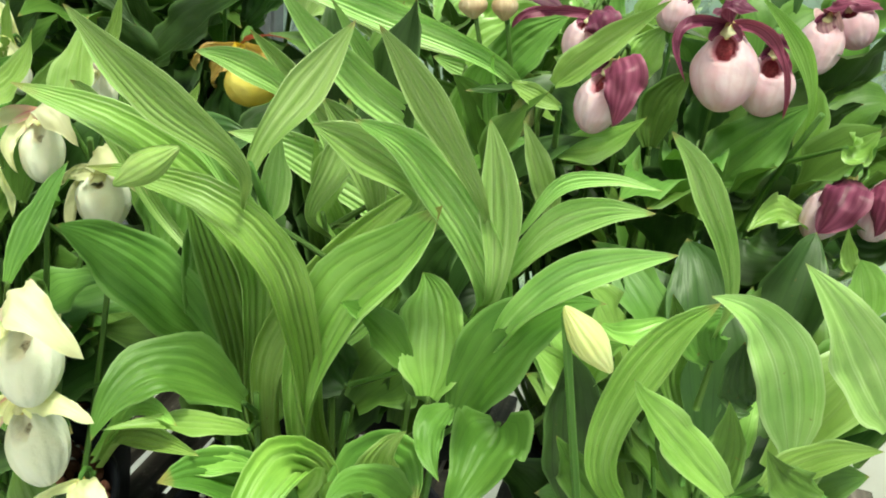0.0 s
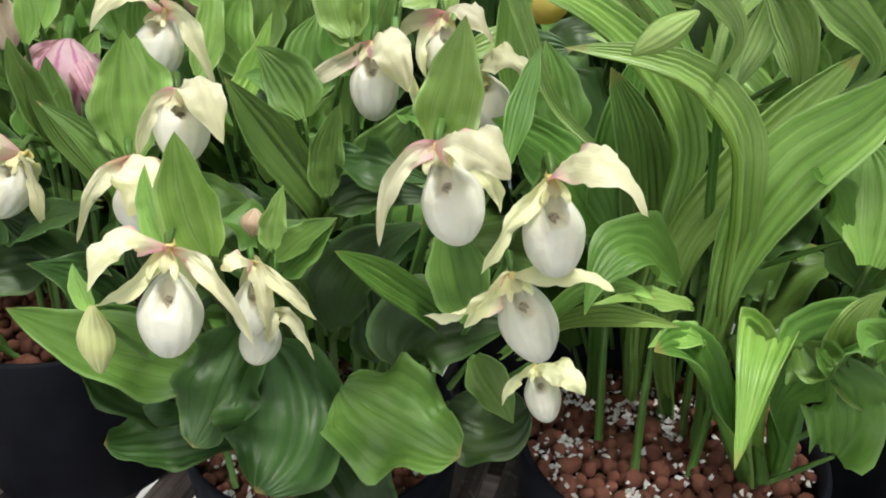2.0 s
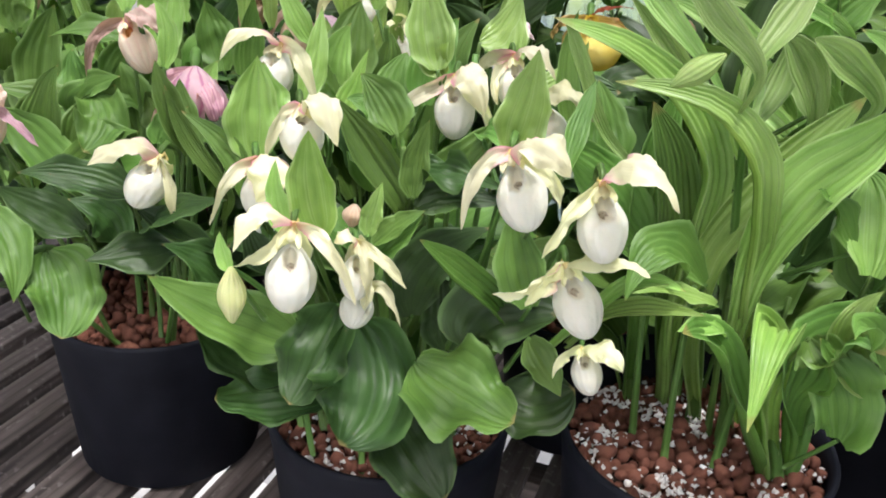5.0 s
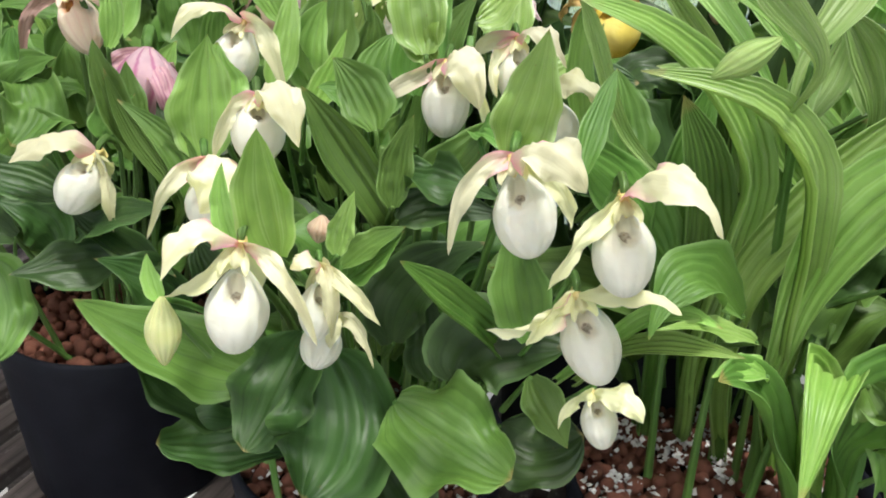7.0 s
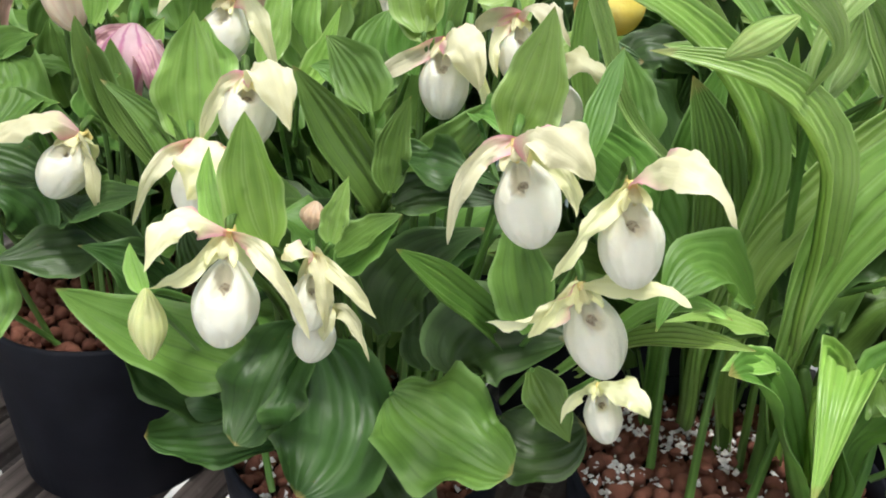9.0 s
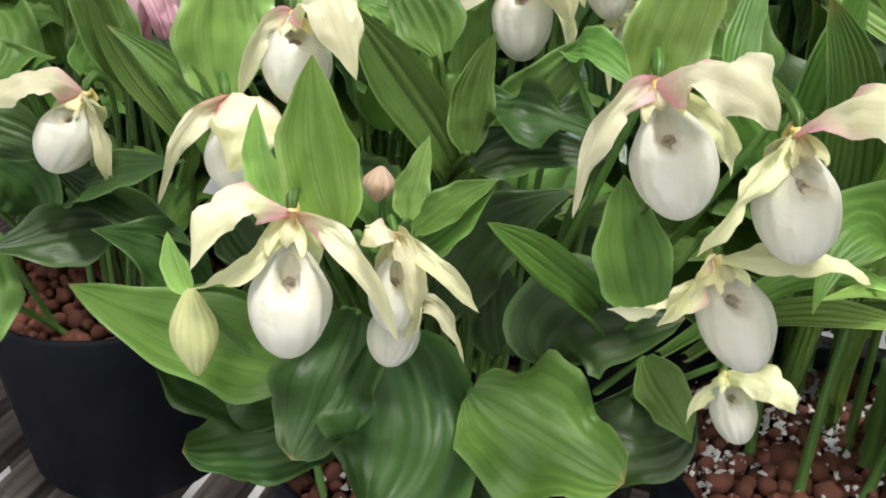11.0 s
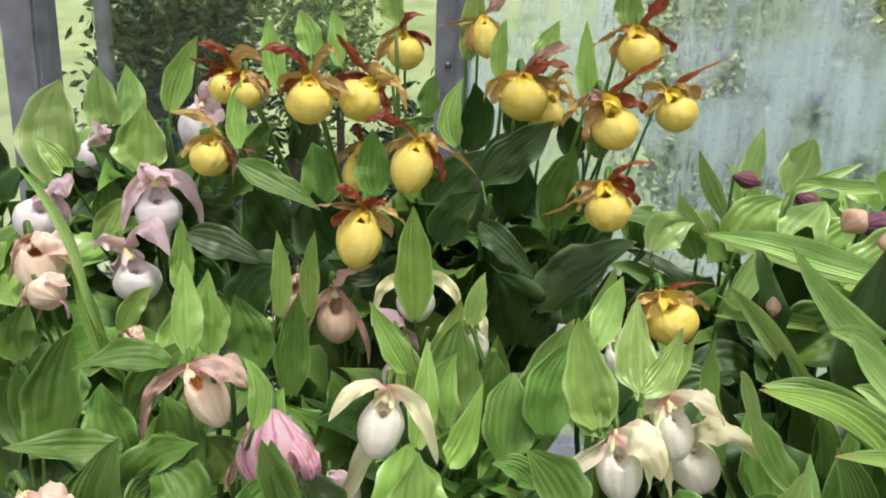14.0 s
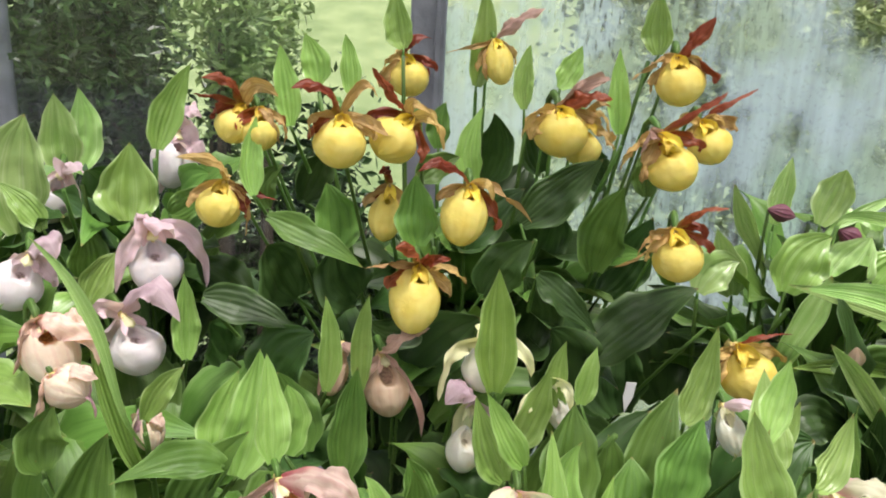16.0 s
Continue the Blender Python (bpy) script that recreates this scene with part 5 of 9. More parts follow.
flower(second, (-0.392, 0.5964, 0.6048), (-0.3829, 0.588, 0.5978), (0.06, -0.99, 0.15), 0.0226, 0.0302, "cream", "pink", ((-0.3871, 0.5796, 0.6125), (-0.3913, 0.5796, 0.5964), 0.0151, "pink"))
stalk(second, (-0.3321, 0.6726, 0.35), (-0.3626, 0.6529, 0.4747), (-0.3929, 0.612, 0.6001))
stalk(second, (-0.3082, 0.7, 0.35), (-0.3244, 0.672, 0.5113), (-0.3376, 0.574, 0.6727), 0.0026)
leaf(second, (-0.3472, 0.476, 0.644), (-0.35, 0.483, 0.6671), (-0.3479, 0.49, 0.6895), 0.0444, (-0.00, -0.90, 0.44), "bright", "leaf", 0.30, 0.10, (-0.3438, 0.5102, 0.6022))
leaf(second, (-0.3108, 0.588, 0.6363), (-0.315, 0.5915, 0.6664), (-0.3031, 0.595, 0.6986), 0.0325, (-0.07, -0.93, 0.36), "bright", "leaf", 0.25, 0.10, (-0.3327, 0.6216, 0.6082))
stalk(second, (-0.2839, 0.7, 0.35), (-0.2796, 0.6977, 0.5229), (-0.2761, 0.5997, 0.6958), 0.0026)
leaf(second, (-0.2793, 0.602, 0.63), (-0.2744, 0.6055, 0.6608), (-0.2737, 0.609, 0.6902), 0.0337, (-0.13, -0.92, 0.36), "mid", "leaf", 0.25, 0.10, (-0.2786, 0.6338, 0.5803))
leaf(second, (-0.3129, 0.56, 0.6293), (-0.3003, 0.567, 0.6454), (-0.2884, 0.574, 0.6839), 0.0219, (-0.09, -0.91, 0.41), "fresh", "leaf", 0.30, 0.10, (-0.3218, 0.591, 0.5807))
leaf(second, (-0.336, 0.602, 0.6797), (-0.3486, 0.602, 0.7035), (-0.3647, 0.602, 0.735), 0.0198, (-0.01, -0.96, 0.29), "bright", "leaf", 0.30, 0.10, (-0.3358, 0.5932, 0.6485))
leaf(second, (-0.287, 0.63, 0.7028), (-0.2842, 0.63, 0.7217), (-0.2786, 0.63, 0.7434), 0.0166, (-0.12, -0.96, 0.25), "bright", "leaf", 0.30, 0.10, (-0.2766, 0.6205, 0.6699))
leaf(second, (-0.2429, 0.574, 0.6419), (-0.2373, 0.581, 0.6776), (-0.2191, 0.588, 0.7084), 0.0396, (-0.20, -0.88, 0.42), "mid", "leaf", 0.25, 0.10, (-0.2552, 0.6047, 0.5954))
leaf(second, (-0.266, 0.504, 0.6454), (-0.2793, 0.504, 0.6594), (-0.2954, 0.504, 0.6636), 0.0189, (-0.13, -0.77, 0.63), "mid", "leaf", 0.30, 0.10, (-0.2686, 0.5383, 0.6042))
leaf(second, (-0.3899, 0.546, 0.5985), (-0.3997, 0.553, 0.6146), (-0.413, 0.56, 0.6307), 0.0283, (0.07, -0.76, 0.65), "dark", "leaf", 0.30, 0.10, (-0.3723, 0.5749, 0.5546))
leaf(second, (-0.2695, 0.574, 0.6202), (-0.2667, 0.588, 0.6531), (-0.2597, 0.602, 0.6776), 0.0411, (0.07, -0.94, 0.34), "mid", "leaf", 0.25, 0.10, (-0.2725, 0.6075, 0.5754))
leaf(second, (-0.3073, 0.588, 0.6419), (-0.3052, 0.602, 0.6797), (-0.2982, 0.616, 0.7126), 0.0464, (0.12, -0.94, 0.30), "mid", "leaf", 0.25, 0.10, (-0.3327, 0.6216, 0.6082))
leaf(second, (-0.3346, 0.56, 0.6433), (-0.3276, 0.574, 0.6713), (-0.3248, 0.588, 0.7119), 0.0225, (0.16, -0.96, 0.23), "bright", "leaf", 0.25, 0.10, (-0.3337, 0.5904, 0.591))
stalk(second, (-0.2561, 0.7, 0.35), (-0.2043, 0.644, 0.5107), (-0.1619, 0.546, 0.6713), 0.0026)
leaf(second, (-0.1799, 0.56, 0.6783), (-0.1792, 0.5775, 0.7), (-0.175, 0.595, 0.7357), 0.0310, (-0.05, -0.96, 0.29), "bright", "leaf", 0.25, 0.10, (-0.1676, 0.5634, 0.6472))
leaf(second, (-0.1078, 0.504, 0.6195), (-0.1099, 0.518, 0.6489), (-0.1155, 0.532, 0.6804), 0.0385, (-0.15, -0.92, 0.37), "mid", "leaf", 0.20, 0.10, (-0.1286, 0.531, 0.5765))

# left pot: fading pink slippers
stalk(left, (-0.524, 0.693, 0.364), (-0.5149, 0.6603, 0.498), (-0.5074, 0.5623, 0.6321), 0.0026)
leaf(left, (-0.5187, 0.49, 0.5369), (-0.5005, 0.469, 0.5152), (-0.497, 0.448, 0.4865), 0.0558, (0.31, -0.61, 0.73), "mid", "broad", 0.25, 0.20, (-0.5178, 0.5244, 0.4953))
leaf(left, (-0.5579, 0.49, 0.5684), (-0.532, 0.469, 0.5481), (-0.5285, 0.448, 0.5138), 0.0320, (0.35, -0.62, 0.70), "mid", "leaf", 0.30, 0.20, (-0.5478, 0.5228, 0.5267))
stalk(left, (-0.4941, 0.693, 0.364), (-0.48, 0.6883, 0.5253), (-0.4684, 0.5903, 0.6867), 0.0026)
leaf(left, (-0.4466, 0.49, 0.5866), (-0.483, 0.483, 0.6027), (-0.525, 0.476, 0.6048), 0.0315, (0.28, -0.61, 0.74), "dark", "leaf", 0.35, 0.20, (-0.4523, 0.5241, 0.5463))
leaf(left, (-0.4214, 0.49, 0.5453), (-0.448, 0.476, 0.5474), (-0.4774, 0.462, 0.5432), 0.0373, (0.24, -0.58, 0.78), "dark", "leaf", 0.20, 0.10, (-0.4312, 0.5233, 0.5057))
leaf(left, (-0.4445, 0.49, 0.5761), (-0.4046, 0.469, 0.5649), (-0.3703, 0.448, 0.5628), 0.0219, (0.22, -0.63, 0.74), "dark", "leaf", 0.30, 0.10, (-0.4505, 0.5239, 0.535))
leaf(left, (-0.5012, 0.518, 0.5418), (-0.5306, 0.511, 0.5614), (-0.5586, 0.504, 0.581), 0.0356, (0.30, -0.58, 0.75), "dark", "leaf", 0.30, 0.10, (-0.5044, 0.552, 0.4992))
leaf(left, (-0.5537, 0.56, 0.5866), (-0.5516, 0.567, 0.6174), (-0.5306, 0.574, 0.6517), 0.0330, (0.42, -0.83, 0.37), "mid", "leaf", 0.30, 0.10, (-0.5356, 0.5874, 0.5396))
leaf(left, (-0.5208, 0.56, 0.5936), (-0.5068, 0.567, 0.6202), (-0.4865, 0.574, 0.6454), 0.0370, (0.36, -0.82, 0.45), "mid", "leaf", 0.30, 0.20, (-0.5156, 0.5912, 0.5436))
leaf(left, (-0.5285, 0.546, 0.5789), (-0.4928, 0.539, 0.609), (-0.455, 0.532, 0.6202), 0.0310, (0.29, -0.66, 0.69), "mid", "leaf", 0.30, 0.40, (-0.5225, 0.5781, 0.5314))
leaf(left, (-0.4144, 0.518, 0.6097), (-0.4277, 0.518, 0.6496), (-0.434, 0.518, 0.679), 0.0218, (0.32, -0.91, 0.27), "mid", "leaf", 0.30, 0.10, (-0.4277, 0.5498, 0.5687))
stalk(left, (-0.4873, 0.693, 0.364), (-0.4715, 0.693, 0.5191), (-0.4586, 0.616, 0.6741), 0.0026)
leaf(left, (-0.3822, 0.504, 0.5894), (-0.4109, 0.511, 0.623), (-0.4284, 0.518, 0.6622), 0.0177, (0.28, -0.87, 0.40), "mid", "lance", 0.30, 0.10, (-0.3973, 0.5351, 0.5489))
leaf(left, (-0.5124, 0.504, 0.5131), (-0.5271, 0.483, 0.5278), (-0.532, 0.462, 0.5145), 0.0281, (0.33, -0.62, 0.71), "dark", "leaf", 0.30, 0.20, (-0.5131, 0.5385, 0.4721))
leaf(left, (-0.5103, 0.546, 0.5607), (-0.5446, 0.546, 0.6034), (-0.567, 0.546, 0.6293), 0.0391, (0.39, -0.75, 0.53), "mid", "leaf", 0.30, 0.10, (-0.5112, 0.5795, 0.5155))
leaf(left, (-0.4816, 0.532, 0.5264), (-0.4851, 0.525, 0.5537), (-0.511, 0.518, 0.5691), 0.0378, (0.28, -0.63, 0.73), "dark", "leaf", 0.30, 0.10, (-0.4818, 0.5663, 0.4845))
flower(left, (-0.427, 0.4914, 0.6167), (-0.4347, 0.483, 0.5992), (-0.24, -0.96, 0.11), 0.0316, 0.0359, "cream", "cream", ((-0.4452, 0.476, 0.63), (-0.4697, 0.469, 0.6153), 0.0196, "cream"), ((-0.4158, 0.4746, 0.6013), (-0.4151, 0.4746, 0.5726), 0.0094, "lemon", 0.4))
stalk(left, (-0.4919, 0.642, 0.364), (-0.456, 0.5888, 0.4872), (-0.4217, 0.5127, 0.6111))
flower(left, (-0.5726, 0.5264, 0.6454), (-0.5684, 0.518, 0.6265), (0.64, -0.76, 0.09), 0.0376, 0.0425, "peach", "peach", ((-0.5516, 0.5096, 0.6538), (-0.5432, 0.5096, 0.6412), 0.0222, "peach"), ((-0.5404, 0.5096, 0.6307), (-0.5243, 0.5096, 0.6118), 0.0087, "rose", 0.5))
stalk(left, (-0.543, 0.6382, 0.364), (-0.5687, 0.6036, 0.5013), (-0.5896, 0.5464, 0.6393))
flower(left, (-0.5733, 0.4704, 0.5411), (-0.5698, 0.462, 0.5236), (0.54, -0.83, 0.14), 0.0334, 0.0401, "peach", "peach", ((-0.5551, 0.4536, 0.5544), (-0.5481, 0.4536, 0.546), 0.0191, "peach"), ((-0.5579, 0.4536, 0.5362), (-0.553, 0.4536, 0.5222), 0.0076, "rose", 0.5))
stalk(left, (-0.5388, 0.6372, 0.364), (-0.5641, 0.5747, 0.4488), (-0.5859, 0.4899, 0.5345))
flower(left, (-0.486, 0.607, 0.688), (-0.475, 0.598, 0.67), (0.12, -0.98, 0.1), 0.0302, 0.0442, "peach", "peach", ((-0.461, 0.58, 0.701), (-0.445, 0.575, 0.685), 0.0220, "peach", 0.2), ((-0.512, 0.6, 0.672), (-0.518, 0.6, 0.633), 0.0100, "dull", 0.8), ((-0.484, 0.62, 0.672), (-0.495, 0.62, 0.657), 0.0100, "peach", 0.3))
stalk(left, (-0.4969, 0.64, 0.364), (-0.4942, 0.6431, 0.522), (-0.4902, 0.6244, 0.6811))
flower(left, (-0.431, 0.6, 0.650), (-0.4288, 0.584, 0.629), (0.2, -0.95, 0.1), 0.0600, 0.0560, "rosevein", "rose", ((-0.408, 0.564, 0.642), (-0.404, 0.566, 0.610), 0.0190, "rose", 0.2), ((-0.456, 0.585, 0.625), (-0.462, 0.585, 0.598), 0.0080, "dull", 0.8), ((-0.447, 0.576, 0.645), (-0.446, 0.570, 0.618), 0.0150, "rose"))
stalk(left, (-0.4867, 0.6444, 0.364), (-0.4604, 0.6175, 0.5017), (-0.4333, 0.5797, 0.6402))
leaf(left, (-0.4886, 0.616, 0.6937), (-0.4893, 0.623, 0.7245), (-0.4886, 0.63, 0.7574), 0.0228, (0.23, -0.94, 0.24), "bright", "leaf", 0.30, 0.10, (-0.47, 0.611, 0.6625))
leaf(left, (-0.4781, 0.644, 0.6811), (-0.476, 0.644, 0.7084), (-0.476, 0.644, 0.7294), 0.0275, (0.20, -0.94, 0.26), "bright", "leaf", 0.30, 0.10, (-0.4604, 0.6325, 0.6508))
leaf(left, (-0.4417, 0.56, 0.6636), (-0.4375, 0.56, 0.6923), (-0.4459, 0.56, 0.714), 0.0163, (0.16, -0.93, 0.33), "bright", "leaf", 0.30, 0.10, (-0.4538, 0.59, 0.6153))
leaf(left, (-0.5509, 0.56, 0.5754), (-0.5425, 0.56, 0.6244), (-0.525, 0.56, 0.6615), 0.0329, (0.31, -0.81, 0.50), "mid", "leaf", 0.30, 0.10, (-0.5355, 0.5891, 0.5284))
leaf(left, (-0.4998, 0.56, 0.6391), (-0.4858, 0.539, 0.6251), (-0.4942, 0.518, 0.6069), 0.0404, (0.18, -0.63, 0.76), "mid", "broad", 0.30, 0.40, (-0.5087, 0.5872, 0.6053))
leaf(left, (-0.5243, 0.574, 0.6174), (-0.5061, 0.567, 0.6412), (-0.4753, 0.56, 0.6538), 0.0293, (0.22, -0.72, 0.66), "mid", "leaf", 0.30, 0.30, (-0.5098, 0.6041, 0.5852))
leaf(left, (-0.4466, 0.546, 0.6076), (-0.4403, 0.546, 0.623), (-0.4207, 0.546, 0.6377), 0.0245, (0.14, -0.75, 0.64), "mid", "leaf", 0.30, 0.10, (-0.4545, 0.5789, 0.5635))
leaf(left, (-0.4452, 0.49, 0.5607), (-0.4102, 0.469, 0.5859), (-0.3668, 0.448, 0.6034), 0.0286, (0.08, -0.54, 0.84), "dark", "leaf", 0.30, 0.10)

leaf(left, (-0.414, 0.535, 0.6), (-0.425, 0.55, 0.63), (-0.431, 0.56, 0.656), 0.0240, (0.1, -0.9, 0.4), "mid", "leaf", 0.30, 0.10, (-0.414, 0.55, 0.558))
# rear left pot: withered and blush slippers
stalk(rosy, (-0.5557, 0.917, 0.35), (-0.5598, 0.8307, 0.5033), (-0.563, 0.7327, 0.6566), 0.0026)
leaf(rosy, (-0.6055, 0.686, 0.5789), (-0.5999, 0.693, 0.6328), (-0.5845, 0.7, 0.6804), 0.0459, (0.19, -0.83, 0.53), "mid", "leaf", 0.30, 0.10, (-0.5933, 0.7178, 0.5358))
leaf(rosy, (-0.546, 0.7, 0.5971), (-0.5278, 0.7, 0.6363), (-0.4949, 0.7, 0.6692), 0.0313, (0.09, -0.76, 0.64), "mid", "leaf", 0.30, 0.20, (-0.5513, 0.7327, 0.5507))
leaf(rosy, (-0.504, 0.714, 0.6258), (-0.4914, 0.721, 0.6692), (-0.4851, 0.728, 0.7168), 0.0380, (0.05, -0.91, 0.41), "bright", "leaf", 0.30, 0.10, (-0.5269, 0.7375, 0.5787))
leaf(rosy, (-0.5159, 0.728, 0.6321), (-0.5124, 0.735, 0.6594), (-0.4977, 0.742, 0.6951), 0.0341, (0.08, -0.91, 0.41), "bright", "leaf", 0.30, 0.10, (-0.5397, 0.7488, 0.582))
leaf(rosy, (-0.5747, 0.735, 0.6636), (-0.5929, 0.735, 0.7455), (-0.6244, 0.735, 0.8015), 0.0125, (0.19, -0.93, 0.30), "pale", "lance", 0.30, 0.10, (-0.5626, 0.7481, 0.6336))
leaf(rosy, (-0.5747, 0.756, 0.623), (-0.5859, 0.756, 0.6699), (-0.5964, 0.756, 0.7245), 0.0205, (0.17, -0.91, 0.38), "bright", "lance", 0.30, 0.10, (-0.5618, 0.7733, 0.5953))
leaf(rosy, (-0.5138, 0.686, 0.6531), (-0.539, 0.679, 0.6636), (-0.5838, 0.672, 0.6587), 0.0273, (0.09, -0.65, 0.75), "mid", "leaf", 0.30, 0.30, (-0.5319, 0.713, 0.6051))
stalk(rosy, (-0.5776, 0.917, 0.35), (-0.6033, 0.798, 0.4991), (-0.6244, 0.7, 0.6482), 0.0026)
leaf(rosy, (-0.6244, 0.7, 0.6552), (-0.6258, 0.7, 0.6783), (-0.6139, 0.7, 0.7007), 0.0331, (0.23, -0.85, 0.47), "mid", "leaf", 0.30, 0.10, (-0.6215, 0.7134, 0.6258))
stalk(rosy, (-0.5201, 0.917, 0.35), (-0.4707, 0.8657, 0.4998), (-0.4304, 0.7677, 0.6496), 0.0026)
leaf(rosy, (-0.4501, 0.756, 0.6132), (-0.4585, 0.763, 0.6468), (-0.4697, 0.77, 0.6776), 0.0430, (0.01, -0.87, 0.49), "mid", "leaf", 0.30, 0.10, (-0.4487, 0.7872, 0.5625))
leaf(rosy, (-0.4221, 0.742, 0.5936), (-0.4193, 0.742, 0.6419), (-0.4137, 0.742, 0.6909), 0.0317, (-0.04, -0.90, 0.42), "mid", "leaf", 0.30, 0.10, (-0.433, 0.7731, 0.5469))
leaf(rosy, (-0.4319, 0.77, 0.6566), (-0.4291, 0.77, 0.6958), (-0.4319, 0.77, 0.735), 0.0189, (-0.03, -0.94, 0.35), "bright", "leaf", 0.30, 0.10, (-0.4359, 0.7853, 0.6271))
leaf(rosy, (-0.4046, 0.77, 0.6552), (-0.4053, 0.77, 0.6972), (-0.399, 0.77, 0.7357), 0.0179, (-0.06, -0.93, 0.35), "bright", "leaf", 0.30, 0.10, (-0.4359, 0.7853, 0.6271))
leaf(rosy, (-0.5432, 0.644, 0.6083), (-0.5768, 0.63, 0.616), (-0.616, 0.616, 0.6279), 0.0267, (0.13, -0.60, 0.79), "mid", "leaf", 0.30, 0.20, (-0.5477, 0.678, 0.5664))
leaf(rosy, (-0.4865, 0.658, 0.5936), (-0.5089, 0.644, 0.6139), (-0.532, 0.63, 0.6062), 0.0314, (0.06, -0.61, 0.79), "mid", "leaf", 0.30, 0.30, (-0.5032, 0.6881, 0.5521))
leaf(rosy, (-0.5656, 0.77, 0.6468), (-0.5523, 0.77, 0.672), (-0.5355, 0.77, 0.6867), 0.0203, (0.12, -0.88, 0.46), "bright", "leaf", 0.30, 0.10, (-0.5623, 0.7583, 0.6183))
flower(rosy, (-0.3829, 0.7924, 0.6741), (-0.3808, 0.784, 0.6475), (0.08, -0.99, 0.13), 0.0405, 0.0416, "dull", "dull", ((-0.3745, 0.7756, 0.6937), (-0.3479, 0.7756, 0.7035), 0.0145, "dull", 0.5), ((-0.3591, 0.7756, 0.6412), (-0.3528, 0.7756, 0.6055), 0.0073, "dull", 0.4), ((-0.4018, 0.7756, 0.6608), (-0.4074, 0.7756, 0.6363), 0.0083, "dull", 0.4))
stalk(rosy, (-0.5081, 0.8953, 0.35), (-0.4469, 0.8703, 0.5077), (-0.3851, 0.8204, 0.6664))
flower(rosy, (-0.4151, 0.7924, 0.6867), (-0.4228, 0.784, 0.6664), (-0.04, -0.99, 0.12), 0.0246, 0.0359, "dull", "dull", ((-0.4088, 0.7756, 0.6874), (-0.3969, 0.7756, 0.6762), 0.0103, "dull"), ((-0.4312, 0.7756, 0.6727), (-0.4368, 0.7756, 0.6517), 0.0072, "dull"))
stalk(rosy, (-0.5126, 0.8904, 0.35), (-0.4634, 0.8608, 0.5158), (-0.4144, 0.8095, 0.6821))
flower(rosy, (-0.6292, 0.7685, 0.7311), (-0.6229, 0.7609, 0.7116), (0.40, -0.91, 0.10), 0.0420, 0.0461, "peach", "peach", ((-0.6109, 0.7533, 0.7374), (-0.592, 0.7533, 0.7204), 0.0250, "peach"), ((-0.6191, 0.7533, 0.6978), (-0.6285, 0.7533, 0.6637), 0.0121, "dull", 0.9), ((-0.6021, 0.7533, 0.7255), (-0.5914, 0.7533, 0.7009), 0.0131, "peach", 0.9), ((-0.6348, 0.7533, 0.7267), (-0.6455, 0.7533, 0.699), 0.0121, "dull", 1.0))
stalk(rosy, (-0.6073, 0.8903, 0.35), (-0.6266, 0.8569, 0.536), (-0.6422, 0.7983, 0.723))
flower(rosy, (-0.6191, 0.737, 0.7041), (-0.6096, 0.7294, 0.6996), (0.53, -0.82, 0.22), 0.0338, 0.0300, "peach", "peach", ((-0.6033, 0.7218, 0.7148), (-0.5901, 0.7218, 0.7059), 0.0164, "peach", 0.4), ((-0.6248, 0.7218, 0.6965), (-0.6304, 0.7218, 0.6732), 0.0087, "dull", 1.2), ((-0.5983, 0.7218, 0.6996), (-0.5951, 0.7218, 0.6782), 0.0077, "rose", 1.2))
stalk(rosy, (-0.5956, 0.881, 0.35), (-0.6163, 0.8312, 0.5215), (-0.6331, 0.7585, 0.6946))
flower(rosy, (-0.567, 0.8134, 0.6328), (-0.5649, 0.805, 0.6202), (0.31, -0.94, 0.14), 0.0271, 0.0325, "peach", "rose", ((-0.5579, 0.7966, 0.6342), (-0.553, 0.7966, 0.6188), 0.0130, "peach", 0.5), ((-0.5705, 0.7966, 0.6349), (-0.5775, 0.7966, 0.6083), 0.0065, "rose", 1.0))
stalk(rosy, (-0.5638, 0.8709, 0.35), (-0.5692, 0.862, 0.4884), (-0.573, 0.8312, 0.6275))
leaf(left, (-0.4991, 0.644, 0.5789), (-0.5054, 0.6475, 0.616), (-0.5117, 0.651, 0.6433), 0.0405, (0.07, -0.77, 0.63), "mid", "leaf", 0.30, 0.20, (-0.4687, 0.6838, 0.5501))
stalk(left, (-0.5363, 0.693, 0.364), (-0.5382, 0.693, 0.4683), (-0.5397, 0.651, 0.5726), 0.0026)
leaf(left, (-0.5397, 0.651, 0.5796), (-0.5537, 0.658, 0.6195), (-0.56, 0.665, 0.6489), 0.0389, (0.13, -0.77, 0.62), "mid", "leaf", 0.30, 0.20, (-0.5394, 0.6654, 0.5465))
stalk(left, (-0.4592, 0.693, 0.364), (-0.4419, 0.693, 0.469), (-0.4277, 0.637, 0.574), 0.0026)
leaf(left, (-0.4368, 0.63, 0.581), (-0.4354, 0.637, 0.6202), (-0.4242, 0.644, 0.651), 0.0318, (-0.02, -0.82, 0.58), "bright", "leaf", 0.30, 0.20, (-0.4309, 0.6562, 0.5477))
leaf(left, (-0.4571, 0.616, 0.5929), (-0.4669, 0.616, 0.6125), (-0.4795, 0.616, 0.6279), 0.0389, (0.02, -0.67, 0.74), "mid", "leaf", 0.30, 0.20, (-0.4622, 0.6465, 0.5414))
leaf(left, (-0.4004, 0.658, 0.5691), (-0.3864, 0.665, 0.6041), (-0.3878, 0.672, 0.6426), 0.0325, (-0.09, -0.81, 0.57), "mid", "leaf", 0.30, 0.10, (-0.4323, 0.663, 0.5373))

